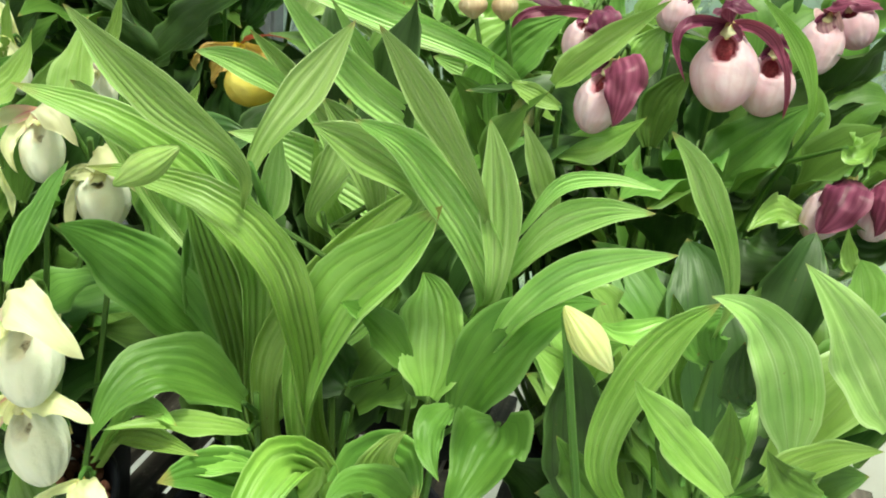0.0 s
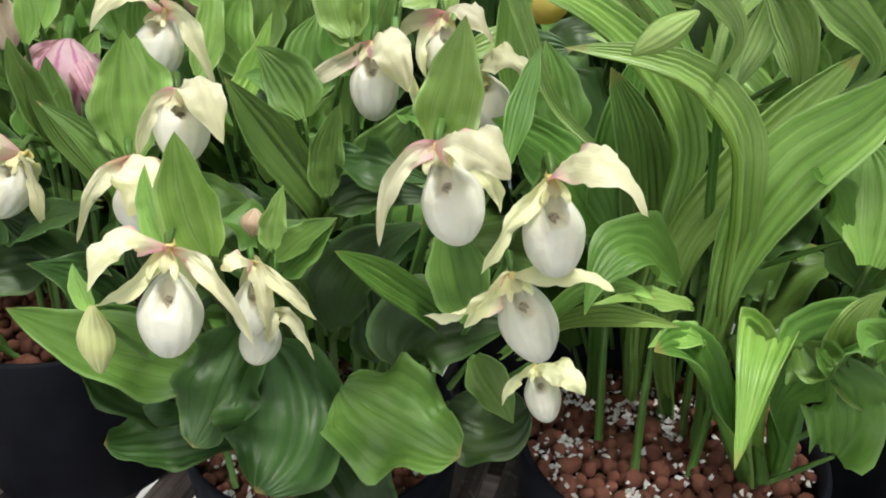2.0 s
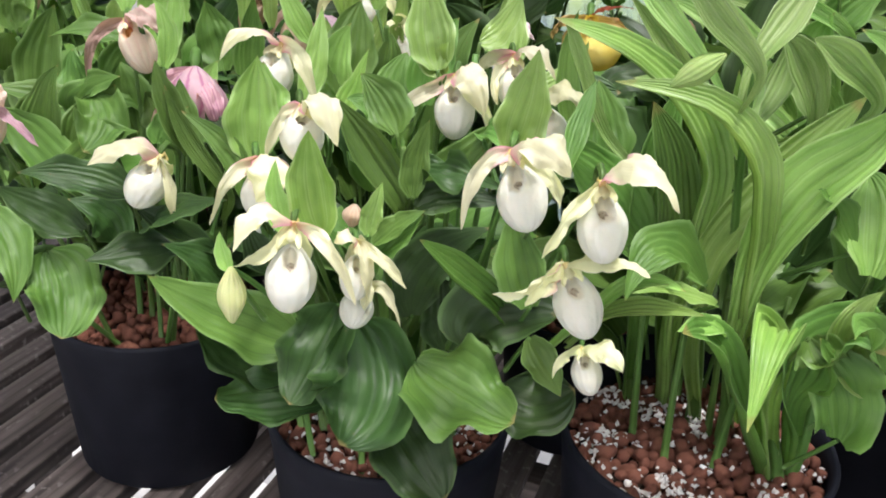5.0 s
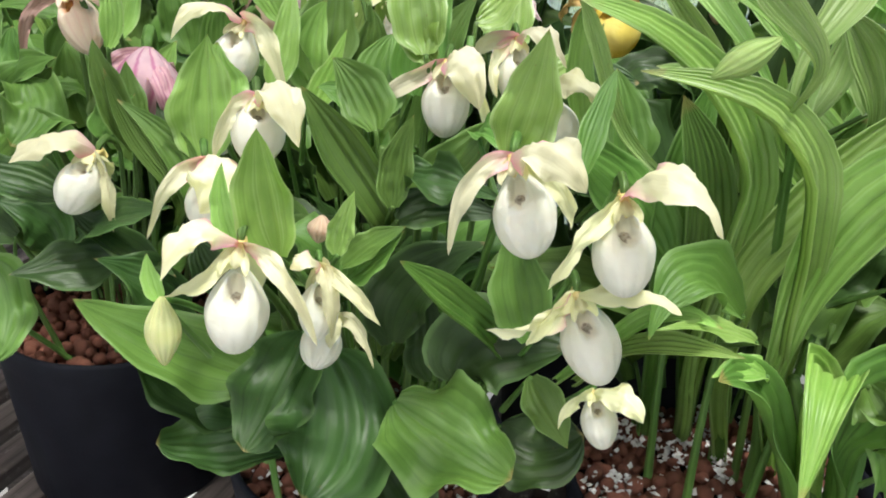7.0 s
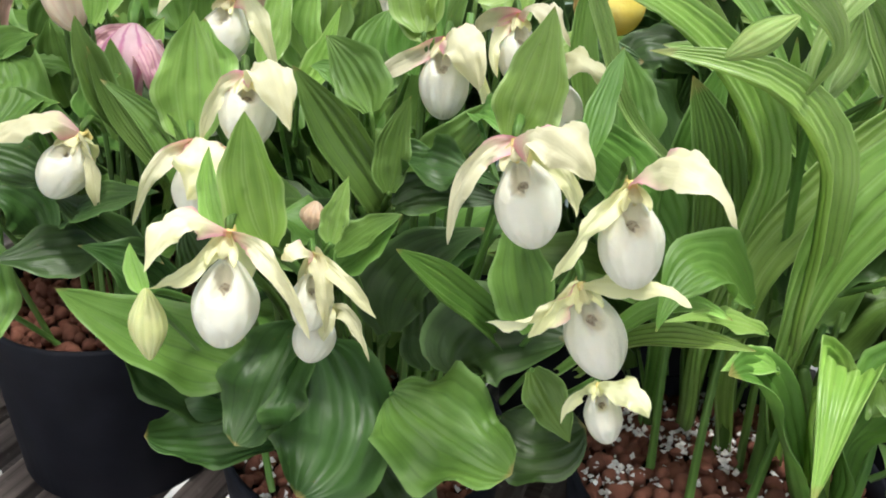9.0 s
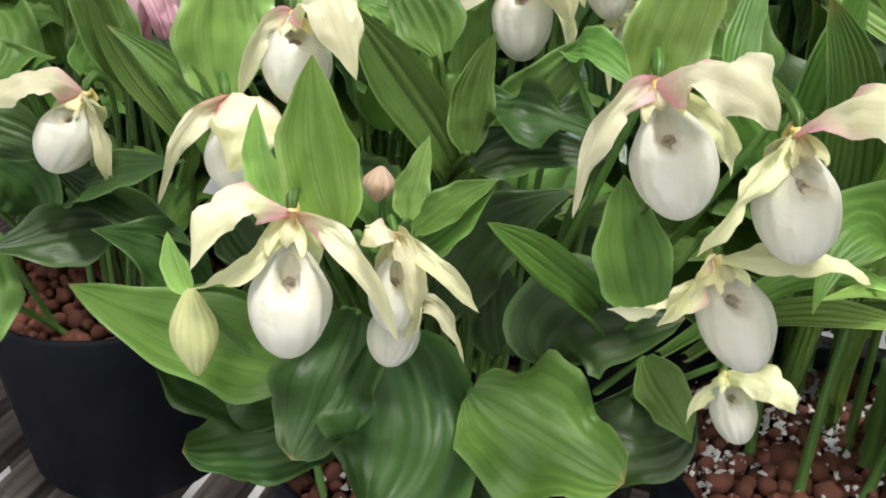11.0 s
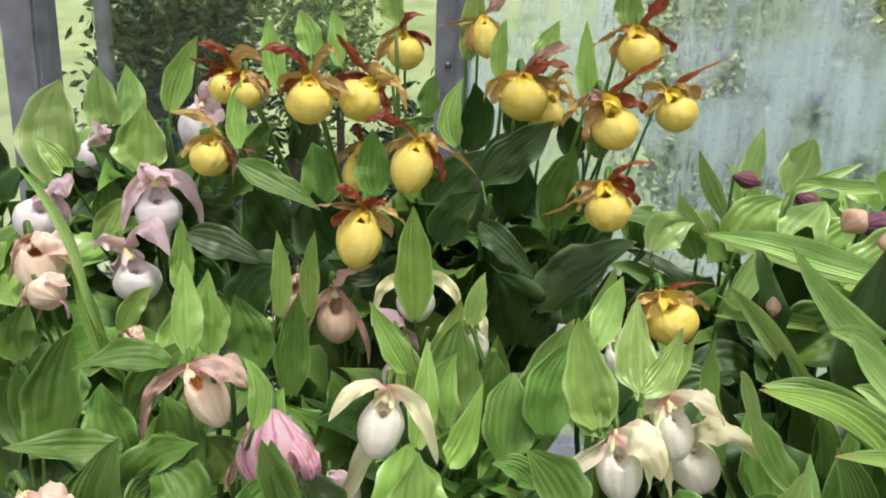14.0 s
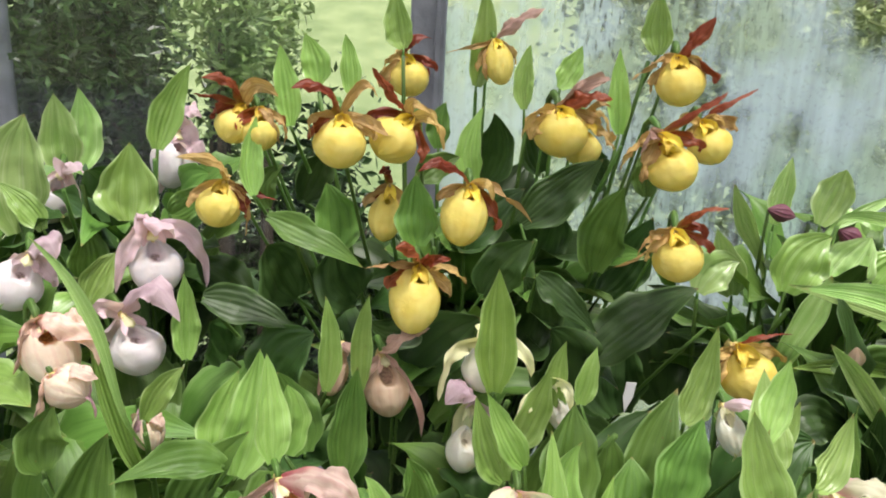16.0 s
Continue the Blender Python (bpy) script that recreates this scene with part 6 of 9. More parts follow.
# blush slippers by the glass
flower(blush, (-0.559, 0.943, 0.74), (-0.5556, 0.9348, 0.7093), (0.11, -0.98, 0.19), 0.0503, 0.0467, "pink", "pink", ((-0.5556, 0.9212, 0.755), (-0.5638, 0.9144, 0.7543), 0.0360, "pink"), ((-0.5774, 0.9266, 0.7318), (-0.5903, 0.9266, 0.6896), 0.0180, "pink", 0.5), ((-0.5256, 0.9266, 0.7373), (-0.5113, 0.9266, 0.6882), 0.0180, "pink", 0.5))
stalk(blush, (-0.5602, 1.0948, 0.35), (-0.5623, 1.05, 0.538), (-0.5631, 0.9783, 0.728))
flower(blush, (-0.585, 0.906, 0.677), (-0.5747, 0.8977, 0.6474), (0.47, -0.88, 0.11), 0.0509, 0.0426, "pink", "pink", ((-0.5581, 0.884, 0.708), (-0.5395, 0.8771, 0.6791), 0.0272, "pink"), ((-0.5981, 0.8895, 0.6908), (-0.6098, 0.8895, 0.6825), 0.0177, "pink", 0.4))
stalk(blush, (-0.5673, 1.0952, 0.35), (-0.5871, 1.0294, 0.5083), (-0.602, 0.9377, 0.6677))
flower(blush, (-0.647, 1.125, 0.754), (-0.659, 1.1154, 0.726), (0.02, -1.00, 0.07), 0.0475, 0.0475, "pink", "pink", ((-0.639, 1.1058, 0.7644), (-0.6478, 1.1058, 0.7548), 0.0288, "pink"), ((-0.6374, 1.1058, 0.7284), (-0.6278, 1.1058, 0.7029), 0.0159, "pink", 0.4))
stalk(blush, (-0.5829, 1.0988, 0.35), (-0.6153, 1.139, 0.5486), (-0.6475, 1.154, 0.7478))
flower(blush, (-0.6538, 0.9184, 0.7308), (-0.665, 0.91, 0.7084), (0.07, -0.99, 0.09), 0.0489, 0.0418, "pink", "pink", ((-0.6405, 0.896, 0.7476), (-0.6307, 0.889, 0.7343), 0.0298, "pink"), ((-0.6391, 0.9016, 0.7196), (-0.6342, 0.9016, 0.7056), 0.0143, "pink", 0.4))
stalk(blush, (-0.5841, 1.0993, 0.35), (-0.6205, 1.0391, 0.536), (-0.6561, 0.9524, 0.7229))
flower(blush, (-0.532, 1.152, 0.789), (-0.5383, 1.1425, 0.7596), (0.33, -0.94, 0.05), 0.0504, 0.0577, "pink", "pink", ((-0.5201, 1.133, 0.8152), (-0.5042, 1.133, 0.8072), 0.0245, "pink"), ((-0.5217, 1.133, 0.7779), (-0.5098, 1.133, 0.7573), 0.0317, "pink", 0.4), ((-0.5463, 1.133, 0.7477), (-0.5542, 1.133, 0.7232), 0.0173, "pink", 0.3))
stalk(blush, (-0.5408, 1.0976, 0.35), (-0.5431, 1.1521, 0.5662), (-0.5423, 1.1814, 0.7828))
stalk(blush, (-0.595, 1.141, 0.35), (-0.6187, 1.134, 0.5526), (-0.638, 1.036, 0.7553), 0.0026)
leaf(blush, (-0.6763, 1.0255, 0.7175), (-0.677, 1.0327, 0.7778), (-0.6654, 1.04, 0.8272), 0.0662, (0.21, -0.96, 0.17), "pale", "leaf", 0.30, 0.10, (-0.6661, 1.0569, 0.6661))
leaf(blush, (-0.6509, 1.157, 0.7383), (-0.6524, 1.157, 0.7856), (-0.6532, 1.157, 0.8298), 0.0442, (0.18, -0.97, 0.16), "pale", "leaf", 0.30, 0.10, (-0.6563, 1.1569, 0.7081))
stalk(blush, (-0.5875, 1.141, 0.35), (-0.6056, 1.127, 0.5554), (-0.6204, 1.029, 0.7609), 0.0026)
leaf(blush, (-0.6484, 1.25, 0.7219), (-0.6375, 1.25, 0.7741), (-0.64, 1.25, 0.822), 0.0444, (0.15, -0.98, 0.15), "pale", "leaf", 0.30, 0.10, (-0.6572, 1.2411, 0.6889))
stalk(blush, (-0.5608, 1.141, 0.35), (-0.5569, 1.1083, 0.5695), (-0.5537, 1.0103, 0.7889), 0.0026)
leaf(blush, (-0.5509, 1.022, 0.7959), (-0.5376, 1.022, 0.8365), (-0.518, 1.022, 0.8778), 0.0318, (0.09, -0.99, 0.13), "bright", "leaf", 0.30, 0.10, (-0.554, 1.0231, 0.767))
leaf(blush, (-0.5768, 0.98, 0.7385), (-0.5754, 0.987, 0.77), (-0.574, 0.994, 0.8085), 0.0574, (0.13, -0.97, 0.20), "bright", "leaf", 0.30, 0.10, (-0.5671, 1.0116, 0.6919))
leaf(blush, (-0.5334, 0.91, 0.6279), (-0.532, 0.917, 0.6643), (-0.5313, 0.924, 0.7049), 0.0262, (0.09, -0.94, 0.33), "bright", "leaf", 0.30, 0.10, (-0.5375, 0.9441, 0.5864))
leaf(blush, (-0.6167, 0.938, 0.6727), (-0.6048, 0.945, 0.7), (-0.588, 0.952, 0.7182), 0.0306, (0.16, -0.92, 0.37), "bright", "leaf", 0.30, 0.10, (-0.6032, 0.9698, 0.6318))
leaf(blush, (-0.6503, 0.98, 0.7329), (-0.6657, 0.987, 0.7553), (-0.686, 0.994, 0.7742), 0.0254, (0.21, -0.93, 0.31), "bright", "leaf", 0.30, 0.10, (-0.6383, 1.0107, 0.6861))
leaf(blush, (-0.5418, 0.994, 0.7392), (-0.5229, 0.987, 0.7525), (-0.4963, 0.98, 0.7721), 0.0312, (0.07, -0.88, 0.47), "mid", "leaf", 0.30, 0.10, (-0.5487, 1.0251, 0.6897))
leaf(blush, (-0.6251, 0.994, 0.6797), (-0.6174, 0.994, 0.7042), (-0.6202, 0.994, 0.735), 0.0385, (0.16, -0.92, 0.35), "mid", "leaf", 0.30, 0.10, (-0.621, 1.0271, 0.6341))
stalk(blush, (-0.5345, 1.141, 0.35), (-0.5012, 1.05, 0.5057), (-0.4739, 0.952, 0.6615), 0.0026)
leaf(blush, (-0.4739, 0.952, 0.6685), (-0.5019, 0.952, 0.6881), (-0.5229, 0.952, 0.7133), 0.0489, (0.04, -0.81, 0.59), "dark", "leaf", 0.30, 0.10, (-0.4776, 0.9671, 0.6381))

# white slipper in the middle
flower(ivory, (-0.3143, 0.7504, 0.6965), (-0.3143, 0.742, 0.679), (-0.19, -0.97, 0.17), 0.0365, 0.0345, "cream", "lemon", ((-0.3157, 0.7336, 0.7119), (-0.3262, 0.7336, 0.7196), 0.0148, "lemon"), ((-0.3416, 0.7336, 0.6958), (-0.3535, 0.7336, 0.6601), 0.0118, "lemon", 0.5), ((-0.2912, 0.7336, 0.6979), (-0.2765, 0.7336, 0.6713), 0.0138, "lemon", 0.5))
stalk(ivory, (-0.3457, 0.8512, 0.35), (-0.3269, 0.825, 0.5186), (-0.3094, 0.7751, 0.6884))
flower(ivory, (-0.3234, 0.7434, 0.6503), (-0.329, 0.735, 0.6139), (-0.17, -0.97, 0.15), 0.0303, 0.0333, "cream", "pink", ((-0.3353, 0.721, 0.6741), (-0.3528, 0.714, 0.6657), 0.0252, "pink"), ((-0.3087, 0.7266, 0.6433), (-0.3003, 0.7266, 0.6349), 0.0131, "pink"))
stalk(ivory, (-0.3494, 0.8502, 0.35), (-0.334, 0.8184, 0.4966), (-0.3197, 0.764, 0.6441))
flower(ivory, (-0.2744, 0.7084, 0.6811), (-0.2674, 0.7, 0.658), (-0.27, -0.95, 0.14), 0.0192, 0.0288, "cream", "lemon", ((-0.2954, 0.6916, 0.6741), (-0.3031, 0.6916, 0.6594), 0.0115, "lemon"), ((-0.2667, 0.6916, 0.6825), (-0.2618, 0.6916, 0.6615), 0.0096, "lemon"))
stalk(ivory, (-0.339, 0.8537, 0.35), (-0.3044, 0.7977, 0.5134), (-0.2708, 0.7212, 0.6774))
stalk(ivory, (-0.3471, 0.889, 0.35), (-0.3267, 0.7957, 0.5113), (-0.31, 0.6977, 0.6727), 0.0026)
leaf(ivory, (-0.3206, 0.7, 0.6797), (-0.322, 0.7, 0.7294), (-0.3241, 0.7, 0.7763), 0.0319, (-0.18, -0.92, 0.34), "fresh", "leaf", 0.30, 0.05, (-0.3123, 0.7127, 0.6485))
leaf(ivory, (-0.3129, 0.686, 0.6125), (-0.3262, 0.686, 0.6433), (-0.3388, 0.686, 0.6846), 0.0281, (-0.17, -0.88, 0.45), "bright", "leaf", 0.30, 0.10, (-0.3157, 0.718, 0.5637))
leaf(ivory, (-0.2828, 0.686, 0.546), (-0.2765, 0.693, 0.5985), (-0.2625, 0.7, 0.658), 0.0453, (-0.23, -0.84, 0.48), "mid", "leaf", 0.30, 0.10, (-0.2953, 0.7172, 0.5011))
leaf(ivory, (-0.2604, 0.7, 0.5684), (-0.2485, 0.707, 0.616), (-0.2485, 0.714, 0.6559), 0.0349, (-0.26, -0.85, 0.45), "mid", "leaf", 0.30, 0.10, (-0.2809, 0.7263, 0.5228))
leaf(ivory, (-0.2702, 0.7, 0.6398), (-0.2716, 0.7, 0.6818), (-0.266, 0.7, 0.7168), 0.0208, (-0.25, -0.89, 0.39), "bright", "leaf", 0.30, 0.10, (-0.2942, 0.7195, 0.5883))
leaf(ivory, (-0.3073, 0.686, 0.6391), (-0.294, 0.686, 0.6692), (-0.2842, 0.686, 0.7028), 0.0251, (-0.22, -0.88, 0.41), "bright", "leaf", 0.30, 0.10, (-0.3162, 0.7374, 0.6082))
leaf(ivory, (-0.273, 0.63, 0.567), (-0.2583, 0.63, 0.5915), (-0.2471, 0.63, 0.6181), 0.0297, (-0.27, -0.81, 0.52), "bright", "leaf", 0.30, 0.10, (-0.284, 0.6625, 0.5252))
stalk(ivory, (-0.3683, 0.889, 0.35), (-0.3752, 0.77, 0.4711), (-0.3808, 0.672, 0.5922), 0.0026)
leaf(ivory, (-0.3808, 0.672, 0.5992), (-0.3801, 0.679, 0.6209), (-0.3885, 0.686, 0.6433), 0.0280, (-0.09, -0.83, 0.55), "mid", "leaf", 0.30, 0.10, (-0.3798, 0.6899, 0.568))
leaf(ivory, (-0.3591, 0.7, 0.5698), (-0.3969, 0.7, 0.5845), (-0.4291, 0.7, 0.609), 0.0293, (-0.05, -0.65, 0.76), "mid", "leaf", 0.30, 0.20, (-0.3461, 0.73, 0.5222))

# pot between: upright leaves
stalk(middle, (-0.1088, 0.763, 0.35), (-0.1577, 0.7327, 0.5071), (-0.1977, 0.6347, 0.6643), 0.0026)
leaf(middle, (-0.2415, 0.616, 0.5908), (-0.2289, 0.63, 0.6489), (-0.2044, 0.644, 0.7), 0.0442, (-0.32, -0.83, 0.46), "mid", "leaf", 0.25, 0.10, (-0.2209, 0.643, 0.5472))
leaf(middle, (-0.196, 0.644, 0.6713), (-0.182, 0.651, 0.6944), (-0.1687, 0.658, 0.7392), 0.0258, (-0.38, -0.84, 0.38), "bright", "leaf", 0.30, 0.10, (-0.1923, 0.6537, 0.6407))
leaf(middle, (-0.161, 0.616, 0.6454), (-0.1302, 0.623, 0.6594), (-0.1106, 0.63, 0.6867), 0.0225, (-0.42, -0.76, 0.50), "bright", "leaf", 0.30, 0.10, (-0.1744, 0.6448, 0.5957))
leaf(middle, (-0.147, 0.63, 0.5719), (-0.1197, 0.637, 0.6279), (-0.0791, 0.644, 0.6419), 0.0781, (-0.40, -0.70, 0.59), "dark", "leaf", 0.20, 0.10, (-0.154, 0.6621, 0.5248))
stalk(middle, (-0.0817, 0.763, 0.35), (-0.0868, 0.763, 0.4893), (-0.091, 0.665, 0.6286), 0.0026)
leaf(middle, (-0.091, 0.665, 0.6356), (-0.0602, 0.665, 0.6489), (-0.0182, 0.665, 0.6244), 0.0411, (-0.40, -0.64, 0.66), "dark", "leaf", 0.20, 0.10, (-0.0902, 0.6924, 0.6007))

# yellow slippers
flower(golden, (-0.3563, 0.7896, 0.7483), (-0.3612, 0.7812, 0.7245), (-0.12, -0.99, 0.10), 0.0431, 0.0481, "yellow", "brown", ((-0.3675, 0.7672, 0.77), (-0.3829, 0.7602, 0.7735), 0.0145, "brown", 0.4), ((-0.3815, 0.7728, 0.7574), (-0.4032, 0.7728, 0.7546), 0.0060, "brown", 2.7), ((-0.3374, 0.7728, 0.7511), (-0.3206, 0.7728, 0.7385), 0.0080, "tan", 3.2), ((-0.35, 0.7728, 0.7588), (-0.336, 0.7728, 0.7588), 0.0104, "brown", 0.5))
stalk(golden, (-0.2465, 0.9693, 0.35), (-0.299, 0.907, 0.5451), (-0.3526, 0.8194, 0.741))
flower(golden, (-0.3038, 0.8274, 0.8022), (-0.3108, 0.819, 0.7798), (-0.18, -0.98, 0.07), 0.0416, 0.0457, "yellow", "brown", ((-0.3318, 0.805, 0.826), (-0.357, 0.798, 0.8225), 0.0124, "brown", 0.4), ((-0.2856, 0.8106, 0.8022), (-0.2527, 0.8106, 0.7721), 0.0083, "tan", 3.6), ((-0.2961, 0.8106, 0.8078), (-0.2905, 0.8106, 0.7945), 0.0091, "tan", 0.5))
stalk(golden, (-0.2395, 0.9655, 0.35), (-0.2683, 0.9232, 0.5727), (-0.2986, 0.856, 0.796))
flower(golden, (-0.144, 0.769, 0.775), (-0.1421, 0.7614, 0.754), (-0.40, -0.91, 0.08), 0.0448, 0.0358, "yellow", "brown", ((-0.1357, 0.7487, 0.796), (-0.1135, 0.7423, 0.7992), 0.0097, "brown", 0.6), ((-0.1745, 0.7537, 0.7769), (-0.1834, 0.7537, 0.7591), 0.0084, "brown", 2.7), ((-0.1319, 0.7537, 0.7814), (-0.1237, 0.7537, 0.768), 0.0084, "brown", 1.4), ((-0.1758, 0.7537, 0.7642), (-0.2037, 0.7537, 0.7489), 0.0058, "tan", 1.8))
stalk(golden, (-0.1765, 0.9675, 0.35), (-0.1513, 0.8969, 0.5583), (-0.1301, 0.8004, 0.7673))
flower(golden, (-0.029, 0.929, 0.836), (-0.0203, 0.921, 0.8152), (-0.20, -0.98, 0.05), 0.0471, 0.0376, "yellow", "brown", ((-0.0122, 0.9129, 0.8561), (0.0239, 0.9129, 0.8695), 0.0086, "brown", 0.8), ((-0.0565, 0.9129, 0.844), (-0.0645, 0.9129, 0.8259), 0.0123, "brown", 1.8), ((-0.021, 0.9129, 0.844), (-0.0096, 0.9129, 0.832), 0.0071, "tan", 0.9))
stalk(golden, (-0.1431, 1.0083, 0.35), (-0.0817, 0.9987, 0.5895), (-0.0223, 0.9627, 0.8294))
flower(golden, (-0.074, 0.914, 0.9), (-0.072, 0.9058, 0.8776), (-0.41, -0.91, 0.03), 0.0499, 0.0399, "yellow", "brown", ((-0.0672, 0.8991, 0.9163), (-0.0495, 0.8923, 0.9394), 0.0186, "brown", 0.4), ((-0.1025, 0.8977, 0.8993), (-0.1256, 0.8977, 0.8789), 0.0097, "tan", 2.7), ((-0.0611, 0.8977, 0.8993), (-0.0489, 0.8977, 0.8769), 0.0078, "tan", 1.8))
stalk(golden, (-0.1499, 0.9931, 0.35), (-0.1025, 0.983, 0.6218), (-0.0594, 0.9468, 0.8938))
flower(golden, (-0.292, 1.1, 0.878), (-0.2891, 1.0912, 0.8567), (-0.16, -0.99, 0.03), 0.0465, 0.0372, "yellow", "brown", ((-0.292, 1.0824, 0.8985), (-0.2678, 1.0824, 0.9015), 0.0164, "brown", 0.4), ((-0.3111, 1.0824, 0.8802), (-0.3228, 1.0824, 0.8619), 0.0099, "tan", 1.8), ((-0.2766, 1.0824, 0.8758), (-0.2707, 1.0824, 0.8582), 0.0066, "brown", 1.8))
stalk(golden, (-0.2777, 1.0466, 0.35), (-0.2818, 1.1014, 0.6112), (-0.2871, 1.1307, 0.8726))
flower(golden, (-0.4011, 0.8904, 0.8491), (-0.4025, 0.882, 0.8281), (-0.06, -1.00, 0.05), 0.0481, 0.0385, "yellow", "brown", ((-0.42, 0.868, 0.8771), (-0.4452, 0.861, 0.8757), 0.0139, "brown", 0.5), ((-0.3794, 0.8736, 0.8463), (-0.35, 0.8736, 0.826), 0.0105, "brown", 2.2), ((-0.4256, 0.8736, 0.8519), (-0.4284, 0.8736, 0.833), 0.0070, "tan", 1.8), ((-0.3864, 0.8736, 0.8778), (-0.3738, 0.8736, 0.8673), 0.0087, "tan", 0.9))
stalk(golden, (-0.2667, 0.9879, 0.35), (-0.3326, 0.9691, 0.5961), (-0.3991, 0.9239, 0.8426))
flower(golden, (-0.494, 0.93, 0.786), (-0.5009, 0.9217, 0.766), (-0.21, -0.98, 0.07), 0.0417, 0.0334, "yellow", "brown", ((-0.5023, 0.9079, 0.8081), (-0.5341, 0.9079, 0.813), 0.0119, "tan", 0.6), ((-0.4788, 0.9134, 0.7722), (-0.4802, 0.9134, 0.7404), 0.0074, "tan", 2.2), ((-0.467, 0.9134, 0.7777), (-0.4532, 0.9134, 0.7715), 0.0055, "brown", 1.8))
stalk(golden, (-0.2767, 1.0078, 0.35), (-0.3815, 0.9959, 0.5646), (-0.4879, 0.9589, 0.7796))
flower(golden, (-0.1010, 0.7259, 0.6873), (-0.0912, 0.7175, 0.6642), (-0.14, -0.98, 0.12), 0.0481, 0.0382, "yellow", "brown", ((-0.0912, 0.7091, 0.7013), (-0.0590, 0.7091, 0.7034), 0.0056, "brown", 0.8), ((-0.1290, 0.7091, 0.6866), (-0.1353, 0.7091, 0.6698), 0.0096, "brown", 1.4))
stalk(golden, (-0.1822, 0.9648, 0.35), (-0.1336, 0.889, 0.5128), (-0.0863, 0.787, 0.6766))
flower(golden, (-0.4753, 0.9534, 0.8484), (-0.4851, 0.945, 0.8316), (-0.14, -0.99, 0.05), 0.0351, 0.0281, "yellow", "brown", ((-0.49, 0.9366, 0.8722), (-0.5103, 0.9366, 0.8736), 0.0119, "brown", 0.4), ((-0.4662, 0.9366, 0.8673), (-0.4473, 0.9366, 0.8589), 0.0159, "tan", 0.7), ((-0.5012, 0.9366, 0.8589), (-0.5194, 0.9366, 0.8589), 0.0056, "brown", 1.8))
stalk(golden, (-0.2773, 1.0098, 0.35), (-0.3741, 1.0057, 0.5967), (-0.4719, 0.9777, 0.8438))
flower(golden, (-0.4641, 0.9394, 0.8477), (-0.4634, 0.931, 0.8281), (0.10, -0.99, 0.05), 0.0346, 0.0277, "yellow", "brown", ((-0.4564, 0.9226, 0.8449), (-0.4466, 0.9226, 0.8197), 0.0098, "tan", 0.8), ((-0.4459, 0.9226, 0.8393), (-0.4452, 0.9226, 0.8197), 0.0065, "tan", 1.4))
stalk(golden, (-0.276, 1.0057, 0.35), (-0.3716, 0.9964, 0.5964), (-0.4665, 0.9635, 0.8431))
flower(golden, (-0.335, 0.901, 0.845), (-0.3541, 0.8931, 0.8279), (-0.45, -0.89, 0.05), 0.0478, 0.0356, "yellow", "brown", ((-0.3587, 0.8865, 0.87), (-0.3778, 0.8799, 0.8918), 0.0104, "brown", 0.8), ((-0.3205, 0.8852, 0.8463), (-0.3119, 0.8852, 0.8193), 0.0134, "tan", 1.8), ((-0.3396, 0.8852, 0.8602), (-0.3231, 0.8852, 0.8516), 0.0106, "tan", 0.7))
stalk(golden, (-0.2681, 0.99, 0.35), (-0.2913, 0.9743, 0.5938), (-0.3189, 0.9327, 0.8382))
flower(golden, (-0.2065, 1.0584, 0.9009), (-0.2037, 1.05, 0.8792), (-0.07, -1.00, 0.03), 0.0334, 0.0441, "yellow", "brown", ((-0.1848, 1.0416, 0.9247), (-0.1575, 1.0416, 0.938), 0.0170, "dull", 0.5), ((-0.2366, 1.0416, 0.8953), (-0.2653, 1.0416, 0.8904), 0.0053, "brown", 1.8), ((-0.2226, 1.0416, 0.8799), (-0.2156, 1.0416, 0.861), 0.0086, "tan", 0.7))
stalk(golden, (-0.2072, 1.0525, 0.35), (-0.2058, 1.0789, 0.6234), (-0.2049, 1.0817, 0.897))
flower(golden, (-0.1897, 0.9184, 0.8505), (-0.1883, 0.91, 0.8295), (-0.12, -0.99, 0.05), 0.0541, 0.0412, "yellow", "brown", ((-0.1736, 0.896, 0.8659), (-0.1491, 0.889, 0.8645), 0.0200, "brown", 0.4), ((-0.2212, 0.9016, 0.8484), (-0.2282, 0.9016, 0.8253), 0.0113, "tan", 1.8), ((-0.1666, 0.9016, 0.8771), (-0.1442, 0.9016, 0.8813), 0.0141, "dull", 0.9))
stalk(golden, (-0.1974, 0.9602, 0.35), (-0.1906, 0.9718, 0.5964), (-0.1851, 0.956, 0.8433))
flower(golden, (-0.154, 0.9324, 0.8379), (-0.1603, 0.924, 0.8127), (-0.15, -0.99, 0.05), 0.0423, 0.0302, "yellow", "brown", ((-0.1449, 0.9156, 0.8463), (-0.1337, 0.9156, 0.826), 0.0103, "tan", 1.0), ((-0.1512, 0.9156, 0.8554), (-0.1358, 0.9156, 0.8526), 0.0077, "brown", 0.9))
stalk(golden, (-0.1749, 0.9684, 0.35), (-0.1617, 0.9776, 0.5909), (-0.1497, 0.9616, 0.8322))
flower(golden, (-0.133, 0.83, 0.843), (-0.1212, 0.8221, 0.8155), (-0.06, -1.00, 0.06), 0.0464, 0.0371, "yellow", "brown", ((-0.1101, 0.8091, 0.8679), (-0.0872, 0.8025, 0.8816), 0.0093, "brown", 0.6), ((-0.1638, 0.8143, 0.8378), (-0.1775, 0.8143, 0.8168), 0.0123, "tan", 2.2), ((-0.1507, 0.8143, 0.8456), (-0.1579, 0.8143, 0.8299), 0.0106, "dull", 1.1))
